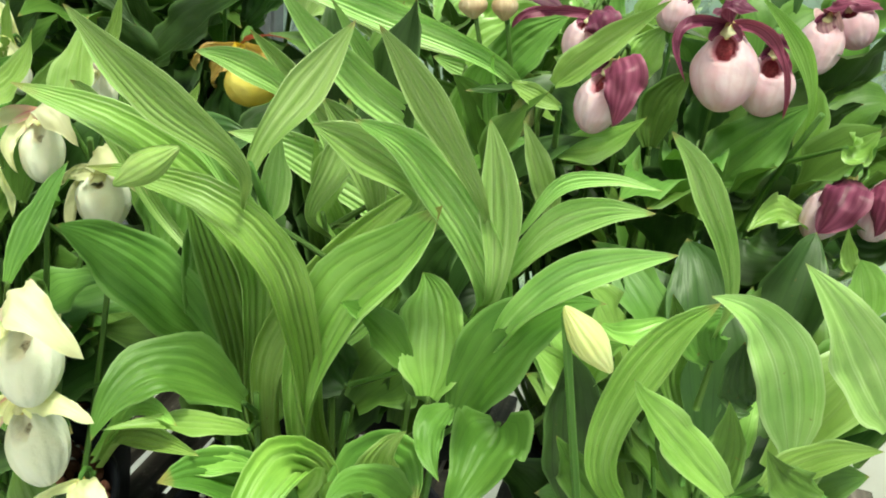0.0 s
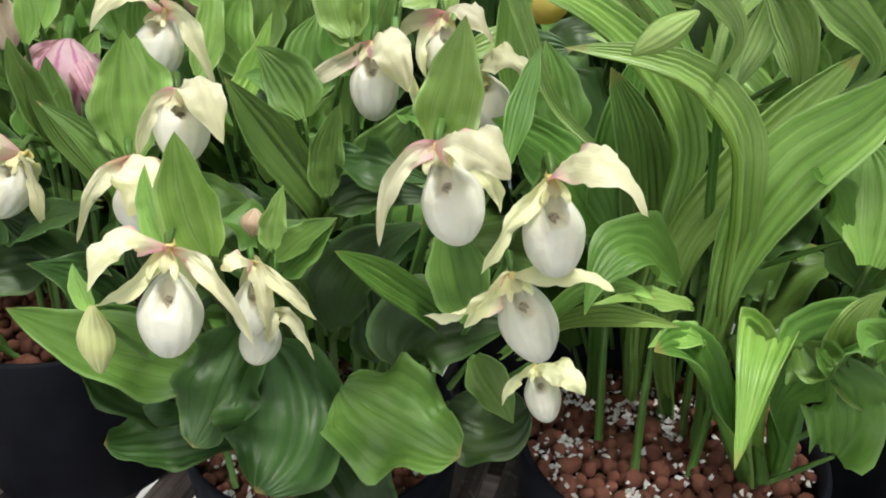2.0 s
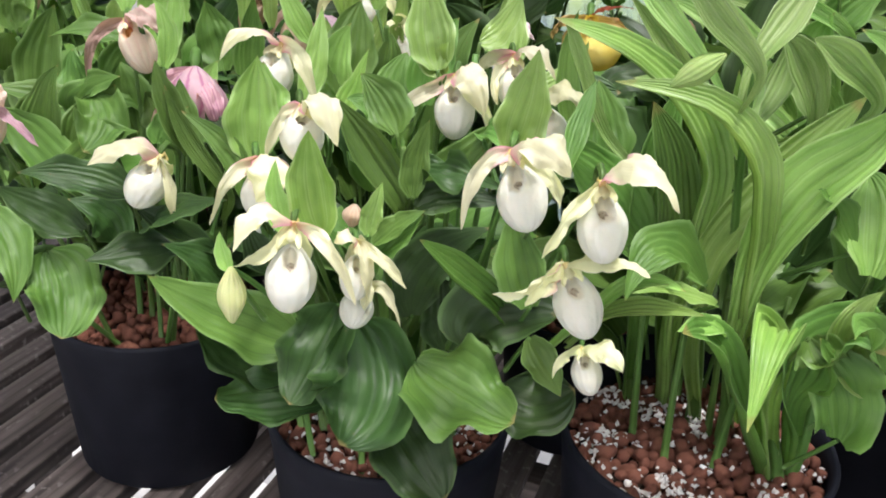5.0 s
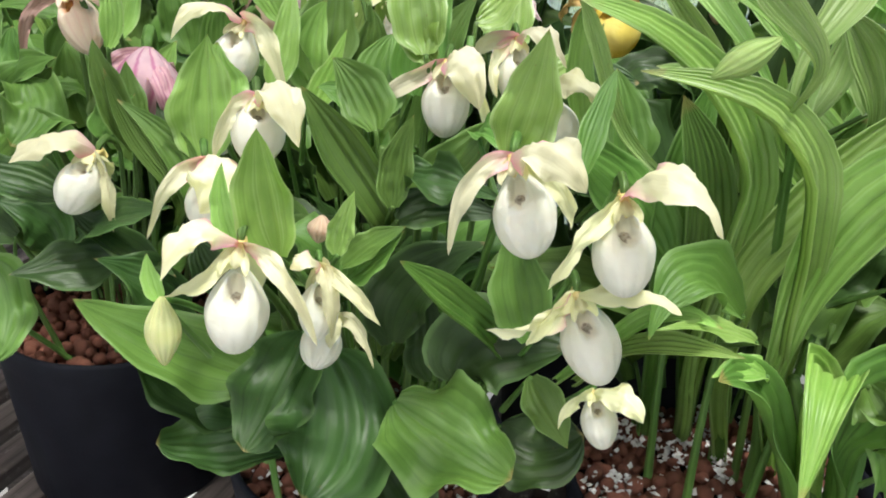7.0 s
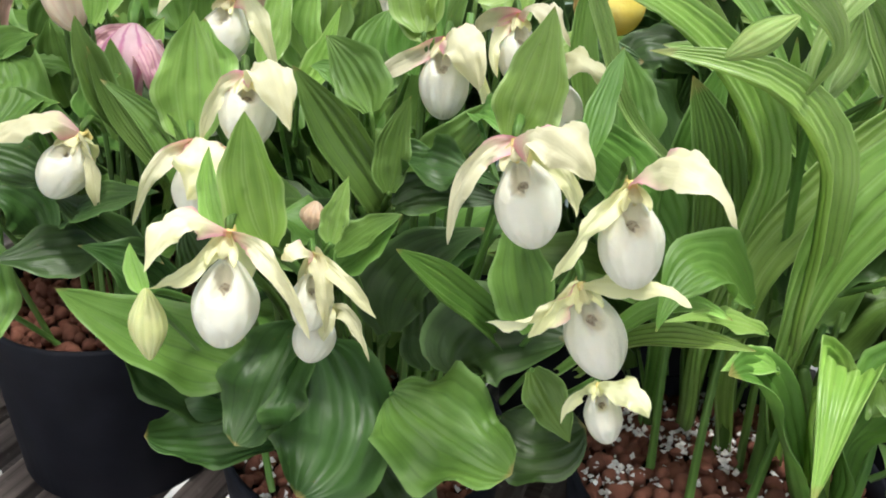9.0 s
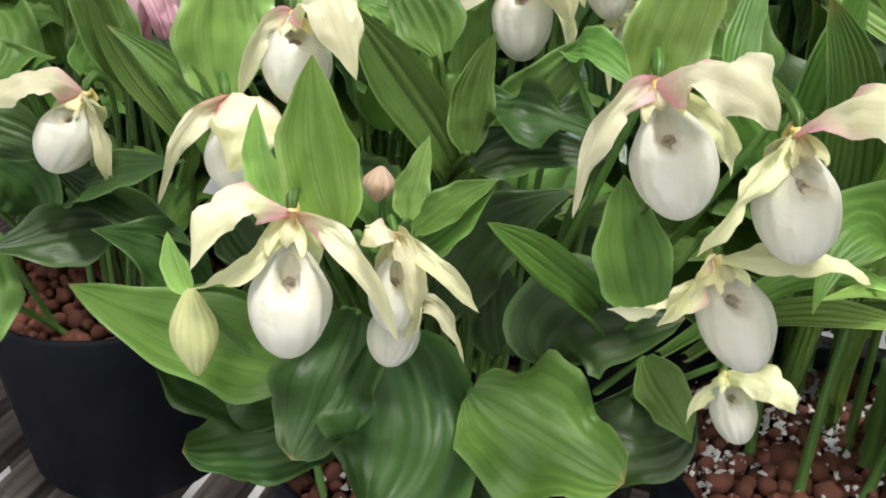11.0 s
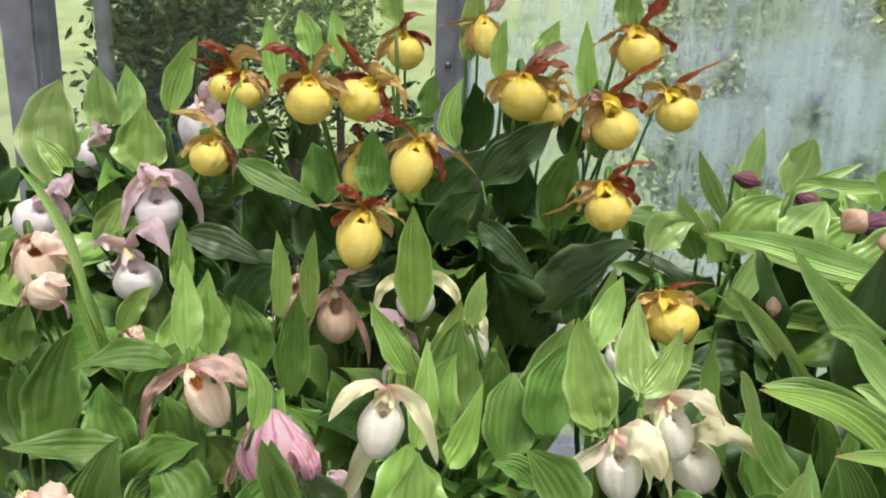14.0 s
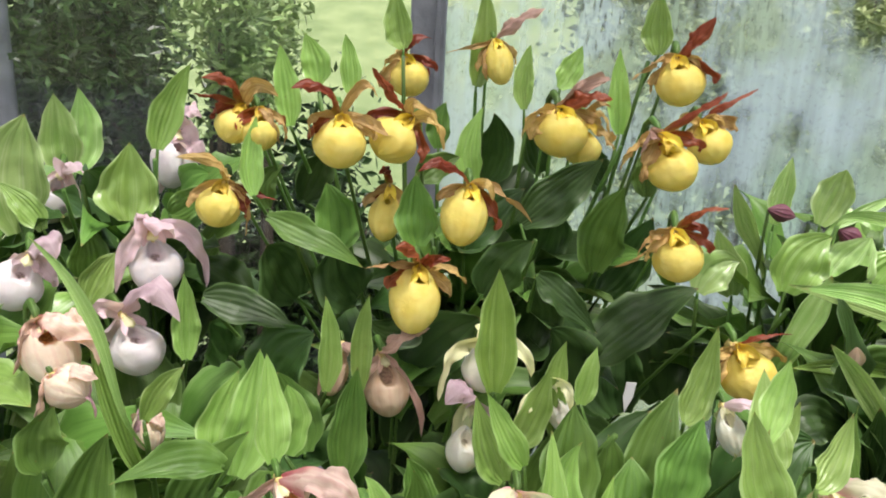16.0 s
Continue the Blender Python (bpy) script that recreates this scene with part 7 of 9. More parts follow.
stalk(golden, (-0.1702, 0.9714, 0.35), (-0.1503, 0.9314, 0.5927), (-0.131, 0.8646, 0.8361))
flower(golden, (-0.35, 0.9184, 0.7819), (-0.3549, 0.91, 0.7546), (-0.11, -0.99, 0.07), 0.0323, 0.0403, "yellow", "brown", ((-0.3549, 0.9016, 0.7987), (-0.3633, 0.9016, 0.7966), 0.0118, "brown", 0.3))
stalk(golden, (-0.2649, 0.9856, 0.35), (-0.3058, 0.9748, 0.5633), (-0.3475, 0.9408, 0.777))
stalk(golden, (-0.2766, 1.0093, 0.35), (-0.3451, 1.008, 0.6009), (-0.4012, 1.001, 0.8519), 0.0026)
leaf(golden, (-0.4347, 0.952, 0.8302), (-0.4389, 0.9555, 0.868), (-0.4431, 0.959, 0.9016), 0.0247, (-0.01, -0.99, 0.11), "bright", "leaf", 0.30, 0.10, (-0.4137, 0.9764, 0.7815))
leaf(golden, (-0.4004, 1.015, 0.8589), (-0.4046, 1.0185, 0.8827), (-0.4116, 1.022, 0.9065), 0.0302, (-0.05, -1.00, 0.09), "bright", "leaf", 0.30, 0.10, (-0.3962, 1.002, 0.8268))
leaf(golden, (-0.371, 0.994, 0.8498), (-0.3717, 0.9975, 0.882), (-0.3773, 1.001, 0.9086), 0.0210, (-0.08, -0.99, 0.09), "bright", "leaf", 0.30, 0.10, (-0.3936, 1.0024, 0.8143))
stalk(golden, (-0.2756, 1.0535, 0.35), (-0.2911, 1.0593, 0.6163), (-0.3038, 1.064, 0.8827), 0.0026)
leaf(golden, (-0.3038, 1.064, 0.8897), (-0.3087, 1.0675, 0.917), (-0.3129, 1.071, 0.9541), 0.0306, (-0.14, -0.99, 0.05), "bright", "leaf", 0.30, 0.10, (-0.3027, 1.0636, 0.8561))
stalk(golden, (-0.2195, 1.057, 0.35), (-0.2208, 1.0609, 0.5975), (-0.2219, 1.064, 0.8449), 0.0026)
leaf(golden, (-0.2219, 1.064, 0.8519), (-0.2142, 1.0675, 0.9002), (-0.2156, 1.071, 0.9604), 0.0311, (-0.23, -0.97, 0.06), "bright", "leaf", 0.30, 0.10, (-0.2218, 1.0637, 0.8202))
stalk(golden, (-0.198, 1.008, 0.35), (-0.1974, 1.008, 0.5918), (-0.1969, 0.973, 0.8337), 0.0026)
leaf(golden, (-0.1988, 0.98, 0.8407), (-0.1988, 0.9835, 0.8736), (-0.1939, 0.987, 0.9044), 0.0214, (-0.26, -0.96, 0.10), "bright", "leaf", 0.30, 0.10, (-0.1969, 0.9781, 0.8095))
stalk(golden, (-0.1669, 1.0094, 0.35), (-0.1608, 1.008, 0.6013), (-0.1557, 0.9992, 0.8526), 0.0026)
leaf(golden, (-0.1554, 0.994, 0.8596), (-0.1421, 0.9975, 0.8792), (-0.1309, 1.001, 0.9023), 0.0272, (-0.31, -0.95, 0.09), "bright", "leaf", 0.30, 0.10, (-0.1562, 1.0005, 0.8275))
stalk(golden, (-0.1729, 1.008, 0.35), (-0.1449, 1.008, 0.5827), (-0.122, 0.9135, 0.8155), 0.0026)
leaf(golden, (-0.1127, 0.938, 0.8225), (-0.1155, 0.9415, 0.861), (-0.1169, 0.945, 0.9065), 0.0235, (-0.35, -0.93, 0.11), "bright", "leaf", 0.30, 0.10, (-0.1241, 0.9272, 0.7922))
stalk(golden, (-0.1458, 1.008, 0.35), (-0.105, 1.008, 0.6205), (-0.0716, 0.9695, 0.8911), 0.0026)
leaf(golden, (-0.0623, 0.966, 0.8981), (-0.0637, 0.9695, 0.9254), (-0.0644, 0.973, 0.9632), 0.0323, (-0.39, -0.92, 0.04), "bright", "leaf", 0.30, 0.10, (-0.0746, 0.9751, 0.864))
leaf(golden, (-0.4718, 0.91, 0.7777), (-0.4732, 0.9135, 0.8106), (-0.4676, 0.917, 0.8456), 0.0216, (0.02, -0.98, 0.18), "bright", "leaf", 0.30, 0.10, (-0.4479, 0.9347, 0.7359))
stalk(golden, (-0.2486, 1.008, 0.35), (-0.2901, 0.9543, 0.5453), (-0.324, 0.8563, 0.7406), 0.0026)
leaf(golden, (-0.343, 0.84, 0.7476), (-0.3444, 0.8435, 0.777), (-0.3444, 0.847, 0.8099), 0.0372, (-0.13, -0.96, 0.23), "mid", "leaf", 0.30, 0.10, (-0.3194, 0.8739, 0.7113))
leaf(golden, (-0.1225, 0.854, 0.7805), (-0.1239, 0.8575, 0.8029), (-0.1274, 0.861, 0.8218), 0.0275, (-0.37, -0.91, 0.19), "mid", "leaf", 0.30, 0.10, (-0.1245, 0.8869, 0.7338))
stalk(golden, (-0.2335, 1.008, 0.35), (-0.2368, 1.008, 0.5544), (-0.2394, 0.994, 0.7588), 0.0026)
leaf(golden, (-0.2394, 0.994, 0.7658), (-0.2478, 0.9975, 0.7973), (-0.2338, 1.001, 0.8407), 0.0286, (-0.21, -0.96, 0.17), "bright", "leaf", 0.30, 0.10, (-0.2392, 0.996, 0.7384))
stalk(golden, (-0.2542, 1.0458, 0.35), (-0.2603, 1.0481, 0.5652), (-0.2653, 1.05, 0.7805), 0.0026)
leaf(golden, (-0.2653, 1.05, 0.7875), (-0.2639, 1.0535, 0.8134), (-0.2569, 1.057, 0.8365), 0.0267, (-0.18, -0.97, 0.15), "mid", "leaf", 0.30, 0.10, (-0.2649, 1.0498, 0.759))
leaf(golden, (-0.3913, 0.952, 0.7091), (-0.3934, 0.9555, 0.7455), (-0.4011, 0.959, 0.7749), 0.0453, (-0.06, -0.97, 0.24), "mid", "leaf", 0.30, 0.10, (-0.3772, 0.9794, 0.6576))
stalk(golden, (-0.2686, 1.008, 0.35), (-0.3685, 0.9613, 0.561), (-0.4503, 0.8633, 0.7721), 0.0026)
leaf(golden, (-0.3129, 0.952, 0.7756), (-0.2947, 0.9555, 0.7896), (-0.2695, 0.959, 0.798), 0.0303, (-0.17, -0.97, 0.19), "mid", "leaf", 0.30, 0.10, (-0.3426, 0.9354, 0.7323))
leaf(golden, (-0.4536, 0.966, 0.7504), (-0.4557, 0.9695, 0.7735), (-0.4382, 0.973, 0.7903), 0.0243, (0.00, -0.98, 0.21), "mid", "leaf", 0.30, 0.10, (-0.4244, 0.9802, 0.7023))
leaf(golden, (-0.4676, 0.84, 0.7791), (-0.4319, 0.8295, 0.7623), (-0.3927, 0.819, 0.7406), 0.0261, (-0.02, -0.81, 0.59), "mid", "leaf", 0.25, 0.12, (-0.443, 0.8754, 0.751))
stalk(golden, (-0.2162, 1.008, 0.35), (-0.2238, 0.952, 0.547), (-0.2299, 0.854, 0.7441), 0.0026)
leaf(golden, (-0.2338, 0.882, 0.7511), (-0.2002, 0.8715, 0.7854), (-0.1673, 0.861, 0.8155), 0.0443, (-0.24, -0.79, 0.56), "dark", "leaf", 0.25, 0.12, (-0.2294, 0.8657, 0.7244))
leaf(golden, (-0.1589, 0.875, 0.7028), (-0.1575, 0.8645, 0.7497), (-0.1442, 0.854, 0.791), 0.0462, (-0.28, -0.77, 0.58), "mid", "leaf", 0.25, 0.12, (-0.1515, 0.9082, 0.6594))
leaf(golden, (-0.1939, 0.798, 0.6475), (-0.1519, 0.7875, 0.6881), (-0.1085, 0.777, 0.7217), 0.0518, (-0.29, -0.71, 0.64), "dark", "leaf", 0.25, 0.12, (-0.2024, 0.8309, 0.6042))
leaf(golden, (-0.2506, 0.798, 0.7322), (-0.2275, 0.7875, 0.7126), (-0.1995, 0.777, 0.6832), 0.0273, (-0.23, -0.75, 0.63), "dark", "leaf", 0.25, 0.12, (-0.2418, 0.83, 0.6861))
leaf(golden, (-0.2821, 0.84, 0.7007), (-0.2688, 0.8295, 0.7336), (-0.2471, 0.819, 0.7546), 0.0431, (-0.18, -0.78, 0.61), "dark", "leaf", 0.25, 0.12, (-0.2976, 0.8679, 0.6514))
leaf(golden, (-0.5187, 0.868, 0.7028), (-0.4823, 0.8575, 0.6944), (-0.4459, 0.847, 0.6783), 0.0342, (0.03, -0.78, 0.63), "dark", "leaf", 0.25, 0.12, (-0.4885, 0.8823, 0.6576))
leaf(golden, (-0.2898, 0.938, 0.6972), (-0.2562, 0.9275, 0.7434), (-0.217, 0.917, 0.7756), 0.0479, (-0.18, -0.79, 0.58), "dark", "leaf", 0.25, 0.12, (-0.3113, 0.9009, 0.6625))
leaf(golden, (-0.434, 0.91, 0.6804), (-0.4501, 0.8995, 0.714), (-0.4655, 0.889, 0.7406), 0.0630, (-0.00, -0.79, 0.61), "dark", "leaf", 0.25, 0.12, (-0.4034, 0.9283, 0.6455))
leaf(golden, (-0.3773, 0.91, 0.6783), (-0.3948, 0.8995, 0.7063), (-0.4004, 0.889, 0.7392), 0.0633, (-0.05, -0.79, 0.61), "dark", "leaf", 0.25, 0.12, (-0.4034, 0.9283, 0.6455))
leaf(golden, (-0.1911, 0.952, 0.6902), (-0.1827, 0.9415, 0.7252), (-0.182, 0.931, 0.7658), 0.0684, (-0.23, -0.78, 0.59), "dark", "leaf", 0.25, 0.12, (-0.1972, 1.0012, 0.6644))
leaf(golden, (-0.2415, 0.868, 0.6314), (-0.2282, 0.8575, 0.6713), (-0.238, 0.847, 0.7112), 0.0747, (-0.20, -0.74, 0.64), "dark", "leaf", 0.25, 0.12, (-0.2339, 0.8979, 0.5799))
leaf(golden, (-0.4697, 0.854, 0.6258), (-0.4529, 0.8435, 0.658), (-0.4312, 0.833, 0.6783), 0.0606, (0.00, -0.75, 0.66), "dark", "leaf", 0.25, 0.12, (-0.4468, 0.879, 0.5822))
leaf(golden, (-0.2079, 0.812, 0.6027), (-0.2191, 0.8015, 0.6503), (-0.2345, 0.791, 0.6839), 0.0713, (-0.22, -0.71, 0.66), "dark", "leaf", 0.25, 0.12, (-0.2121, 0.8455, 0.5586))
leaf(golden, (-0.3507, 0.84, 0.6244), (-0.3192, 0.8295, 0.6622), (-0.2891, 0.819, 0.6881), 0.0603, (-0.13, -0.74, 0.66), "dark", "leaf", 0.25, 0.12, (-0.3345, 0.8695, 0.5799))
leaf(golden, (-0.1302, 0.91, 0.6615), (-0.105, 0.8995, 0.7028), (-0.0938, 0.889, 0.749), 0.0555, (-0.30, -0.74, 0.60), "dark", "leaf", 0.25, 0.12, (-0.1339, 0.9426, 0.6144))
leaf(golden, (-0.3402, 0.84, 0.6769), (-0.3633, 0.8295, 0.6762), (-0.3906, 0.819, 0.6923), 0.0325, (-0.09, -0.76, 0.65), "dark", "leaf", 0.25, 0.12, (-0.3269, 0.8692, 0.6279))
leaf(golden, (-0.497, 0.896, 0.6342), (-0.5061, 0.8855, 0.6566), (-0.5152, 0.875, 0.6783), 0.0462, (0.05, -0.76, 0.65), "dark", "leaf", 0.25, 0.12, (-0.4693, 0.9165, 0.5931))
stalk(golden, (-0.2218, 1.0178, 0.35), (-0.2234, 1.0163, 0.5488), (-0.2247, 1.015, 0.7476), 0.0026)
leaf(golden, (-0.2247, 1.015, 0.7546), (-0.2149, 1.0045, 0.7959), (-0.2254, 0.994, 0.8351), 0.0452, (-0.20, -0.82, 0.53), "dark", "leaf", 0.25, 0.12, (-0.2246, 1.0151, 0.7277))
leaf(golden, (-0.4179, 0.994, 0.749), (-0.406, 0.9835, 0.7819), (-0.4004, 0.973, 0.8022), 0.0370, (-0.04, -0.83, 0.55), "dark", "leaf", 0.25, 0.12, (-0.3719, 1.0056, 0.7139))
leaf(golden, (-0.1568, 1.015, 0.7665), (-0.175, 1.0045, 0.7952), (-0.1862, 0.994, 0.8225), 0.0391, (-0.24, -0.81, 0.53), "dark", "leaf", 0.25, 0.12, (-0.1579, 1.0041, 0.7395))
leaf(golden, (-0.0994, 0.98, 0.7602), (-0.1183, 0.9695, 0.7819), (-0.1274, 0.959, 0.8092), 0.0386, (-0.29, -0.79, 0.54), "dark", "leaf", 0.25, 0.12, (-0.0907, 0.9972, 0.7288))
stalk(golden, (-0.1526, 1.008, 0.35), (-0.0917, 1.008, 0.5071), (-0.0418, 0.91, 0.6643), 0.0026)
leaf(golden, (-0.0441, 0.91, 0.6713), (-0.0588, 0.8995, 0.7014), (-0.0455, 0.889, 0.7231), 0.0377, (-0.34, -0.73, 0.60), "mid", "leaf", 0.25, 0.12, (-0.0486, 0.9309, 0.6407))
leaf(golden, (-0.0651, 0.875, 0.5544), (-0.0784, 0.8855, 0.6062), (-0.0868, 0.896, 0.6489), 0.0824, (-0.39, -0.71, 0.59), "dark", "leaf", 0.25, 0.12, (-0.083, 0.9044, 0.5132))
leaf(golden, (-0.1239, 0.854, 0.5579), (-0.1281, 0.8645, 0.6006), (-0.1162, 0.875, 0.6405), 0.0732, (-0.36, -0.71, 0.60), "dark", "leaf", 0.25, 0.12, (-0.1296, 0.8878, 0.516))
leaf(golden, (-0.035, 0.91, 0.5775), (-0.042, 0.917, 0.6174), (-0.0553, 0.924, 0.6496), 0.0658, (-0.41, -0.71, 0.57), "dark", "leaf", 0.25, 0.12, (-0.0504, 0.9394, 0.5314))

# large pot: tall pleated leaves
arching(right, [(0.02, 0.504, 0.41), (-0.011, 0.435, 0.553), (-0.018, 0.422, 0.623), (-0.03, 0.415, 0.668), (-0.06, 0.418, 0.696), (-0.092, 0.424, 0.703), (-0.122, 0.428, 0.7045)], [0.026, 0.025, 0.031, 0.037, 0.031, 0.017, 0.001], [2.5, 2.0, 1.6, 1.45, 1.35, 1.2, 1.0], (0.25, -0.62, 0.75), "bright")
arching(right, [(0.025, 0.494, 0.41), (-0.017, 0.43, 0.549), (-0.013, 0.425, 0.602), (0.004, 0.418, 0.649), (0.033, 0.412, 0.681), (0.05, 0.412, 0.705)], [0.026, 0.026, 0.042, 0.06, 0.038, 0.002], [2.5, 2.0, 1.35, 1.1, 0.95, 0.8], (-0.3, -0.6, 0.75), "bright")
arching(right, [(-0.007, 0.506, 0.41), (-0.039, 0.455, 0.536), (-0.036, 0.452, 0.584), (-0.014, 0.452, 0.623), (0.013, 0.456, 0.659), (0.044, 0.46, 0.696)], [0.026, 0.028, 0.036, 0.042, 0.036, 0.006], [2.5, 2.1, 1.5, 1.2, 1.0, 0.9], (-0.25, -0.7, 0.65), "bright")
arching(right, [(-0.029, 0.528, 0.41), (-0.049, 0.47, 0.531), (-0.044, 0.46, 0.598), (-0.045, 0.452, 0.647), (-0.068, 0.447, 0.687), (-0.112, 0.445, 0.722), (-0.161, 0.447, 0.737)], [0.028, 0.028, 0.034, 0.042, 0.042, 0.03, 0.005], [2.5, 2.0, 1.6, 1.4, 1.3, 1.1, 0.9], (0.3, -0.6, 0.75), "bright")
arching(right, [(-0.059, 0.527, 0.41), (-0.072, 0.49, 0.532), (-0.079, 0.48, 0.603), (-0.076, 0.48, 0.652), (-0.066, 0.49, 0.691)], [0.026, 0.028, 0.032, 0.028, 0.004], [2.5, 1.5, 0.9, 0.7, 0.5], (0.05, -0.8, 0.55), "mid")
arching(right, [(-0.029, 0.528, 0.41), (-0.052, 0.485, 0.531), (-0.057, 0.475, 0.598), (-0.07, 0.47, 0.648), (-0.087, 0.475, 0.681)], [0.026, 0.03, 0.04, 0.034, 0.006], [2.5, 1.4, 0.8, 0.7, 0.5], (0.05, -0.8, 0.55), "mid")
arching(right, [(0.034, 0.441, 0.41), (0.005, 0.408, 0.5), (-0.006, 0.392, 0.552), (-0.016, 0.370, 0.580), (-0.028, 0.346, 0.575), (-0.036, 0.327, 0.556), (-0.043, 0.312, 0.538)], [0.03, 0.034, 0.04, 0.043, 0.03, 0.013, 0.001], [2.3, 1.9, 1.5, 1.3, 1.3, 1.3, 1.1], (-0.12, -0.5, 0.85), "fresh", 0.16)
arching(right, [(0.031, 0.444, 0.41), (-0.018, 0.395, 0.513), (-0.044, 0.38, 0.556), (-0.064, 0.364, 0.573), (-0.076, 0.355, 0.575)], [0.028, 0.04, 0.04, 0.026, 0.005], [2.3, 1.3, 0.9, 0.9, 0.7], (0.1, -0.5, 0.85), "mid")
arching(right, [(0.053, 0.451, 0.41), (0.025, 0.4, 0.519), (0.025, 0.385, 0.561), (0.037, 0.37, 0.577), (0.048, 0.355, 0.567)], [0.028, 0.045, 0.055, 0.045, 0.006], [2.3, 1.3, 0.8, 0.8, 0.7], (-0.1, -0.5, 0.85), "mid")
stalk(right, (-0.0047, 0.4501, 0.4046), (0.0021, 0.4521, 0.4767), (0.0083, 0.4501, 0.5488), 0.0026)
stalk(right, (-0.0429, 0.4501, 0.4046), (-0.044, 0.4544, 0.4818), (-0.0449, 0.4501, 0.5589), 0.0026)
stalk(right, (0.0521, 0.4501, 0.4046), (0.0597, 0.4547, 0.48), (0.0666, 0.4501, 0.5554), 0.0026)
leaf(right, (0.0896, 0.441, 0.6118), (0.084, 0.4445, 0.6559), (0.0686, 0.448, 0.686), 0.0227, (-0.28, -0.82, 0.50), "bright", "lance", 0.40, 0.10, (0.0686, 0.4469, 0.5781))
stalk(right, (0.0006, 0.4904, 0.4046), (-0.0025, 0.4943, 0.4798), (-0.0054, 0.4979, 0.5551), 0.0026)
leaf(right, (-0.021, 0.476, 0.6671), (-0.0049, 0.483, 0.6958), (-0.0007, 0.49, 0.7294), 0.0266, (-0.11, -0.90, 0.42), "pale", "lance", 0.40, 0.10, (-0.0083, 0.5014, 0.6379))
stalk(right, (-0.0619, 0.4812, 0.4046), (-0.0664, 0.481, 0.4697), (-0.0706, 0.4809, 0.5348), 0.0026)
leaf(right, (-0.1295, 0.532, 0.6342), (-0.1372, 0.546, 0.6776), (-0.1337, 0.56, 0.7238), 0.0210, (0.13, -0.90, 0.41), "mid", "leaf", 0.30, 0.10, (-0.1062, 0.5103, 0.5847))
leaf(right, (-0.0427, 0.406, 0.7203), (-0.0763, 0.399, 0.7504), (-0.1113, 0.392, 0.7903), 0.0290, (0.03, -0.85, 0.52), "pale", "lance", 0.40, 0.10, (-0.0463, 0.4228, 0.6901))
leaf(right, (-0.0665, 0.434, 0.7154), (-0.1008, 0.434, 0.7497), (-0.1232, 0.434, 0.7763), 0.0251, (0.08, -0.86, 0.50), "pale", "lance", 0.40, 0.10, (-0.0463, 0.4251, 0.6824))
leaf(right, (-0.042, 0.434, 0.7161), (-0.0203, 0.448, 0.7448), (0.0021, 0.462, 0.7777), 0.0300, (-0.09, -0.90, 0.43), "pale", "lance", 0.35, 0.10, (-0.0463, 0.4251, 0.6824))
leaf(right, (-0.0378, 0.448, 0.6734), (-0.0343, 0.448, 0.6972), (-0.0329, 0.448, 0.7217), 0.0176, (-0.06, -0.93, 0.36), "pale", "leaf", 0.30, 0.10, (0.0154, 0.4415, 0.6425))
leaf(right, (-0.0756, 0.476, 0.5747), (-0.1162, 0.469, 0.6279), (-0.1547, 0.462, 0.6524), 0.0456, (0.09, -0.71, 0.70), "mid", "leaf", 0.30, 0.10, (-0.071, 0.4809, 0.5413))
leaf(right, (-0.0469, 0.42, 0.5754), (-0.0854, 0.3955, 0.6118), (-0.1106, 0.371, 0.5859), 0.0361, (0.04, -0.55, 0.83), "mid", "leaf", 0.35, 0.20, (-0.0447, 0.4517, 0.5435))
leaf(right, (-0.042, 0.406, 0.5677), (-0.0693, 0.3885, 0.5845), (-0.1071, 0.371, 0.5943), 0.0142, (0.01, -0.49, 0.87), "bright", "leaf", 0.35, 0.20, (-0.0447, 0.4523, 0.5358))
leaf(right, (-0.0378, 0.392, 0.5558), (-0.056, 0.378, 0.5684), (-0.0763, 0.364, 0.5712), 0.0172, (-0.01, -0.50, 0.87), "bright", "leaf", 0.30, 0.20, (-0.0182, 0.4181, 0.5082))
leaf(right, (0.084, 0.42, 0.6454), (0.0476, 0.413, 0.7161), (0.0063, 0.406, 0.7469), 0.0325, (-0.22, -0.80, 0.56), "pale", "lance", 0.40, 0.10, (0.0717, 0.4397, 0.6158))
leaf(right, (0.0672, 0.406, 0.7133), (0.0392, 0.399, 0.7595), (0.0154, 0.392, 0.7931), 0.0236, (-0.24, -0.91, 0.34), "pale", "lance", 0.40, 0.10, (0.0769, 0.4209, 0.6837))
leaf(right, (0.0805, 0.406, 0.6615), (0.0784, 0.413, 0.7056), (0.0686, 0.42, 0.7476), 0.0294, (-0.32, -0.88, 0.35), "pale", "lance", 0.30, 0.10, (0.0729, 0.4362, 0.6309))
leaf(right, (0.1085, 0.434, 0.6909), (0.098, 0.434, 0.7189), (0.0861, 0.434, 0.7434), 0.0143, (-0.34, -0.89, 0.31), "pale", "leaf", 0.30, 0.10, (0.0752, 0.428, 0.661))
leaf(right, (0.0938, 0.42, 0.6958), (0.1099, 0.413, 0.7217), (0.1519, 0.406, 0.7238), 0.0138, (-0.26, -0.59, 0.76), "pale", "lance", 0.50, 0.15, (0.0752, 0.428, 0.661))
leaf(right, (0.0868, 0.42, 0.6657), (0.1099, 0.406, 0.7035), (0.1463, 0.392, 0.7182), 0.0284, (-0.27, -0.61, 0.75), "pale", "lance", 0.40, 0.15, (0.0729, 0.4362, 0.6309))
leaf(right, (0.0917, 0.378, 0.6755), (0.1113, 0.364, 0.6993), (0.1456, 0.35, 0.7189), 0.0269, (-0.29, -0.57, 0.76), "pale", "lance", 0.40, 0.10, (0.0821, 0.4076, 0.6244))
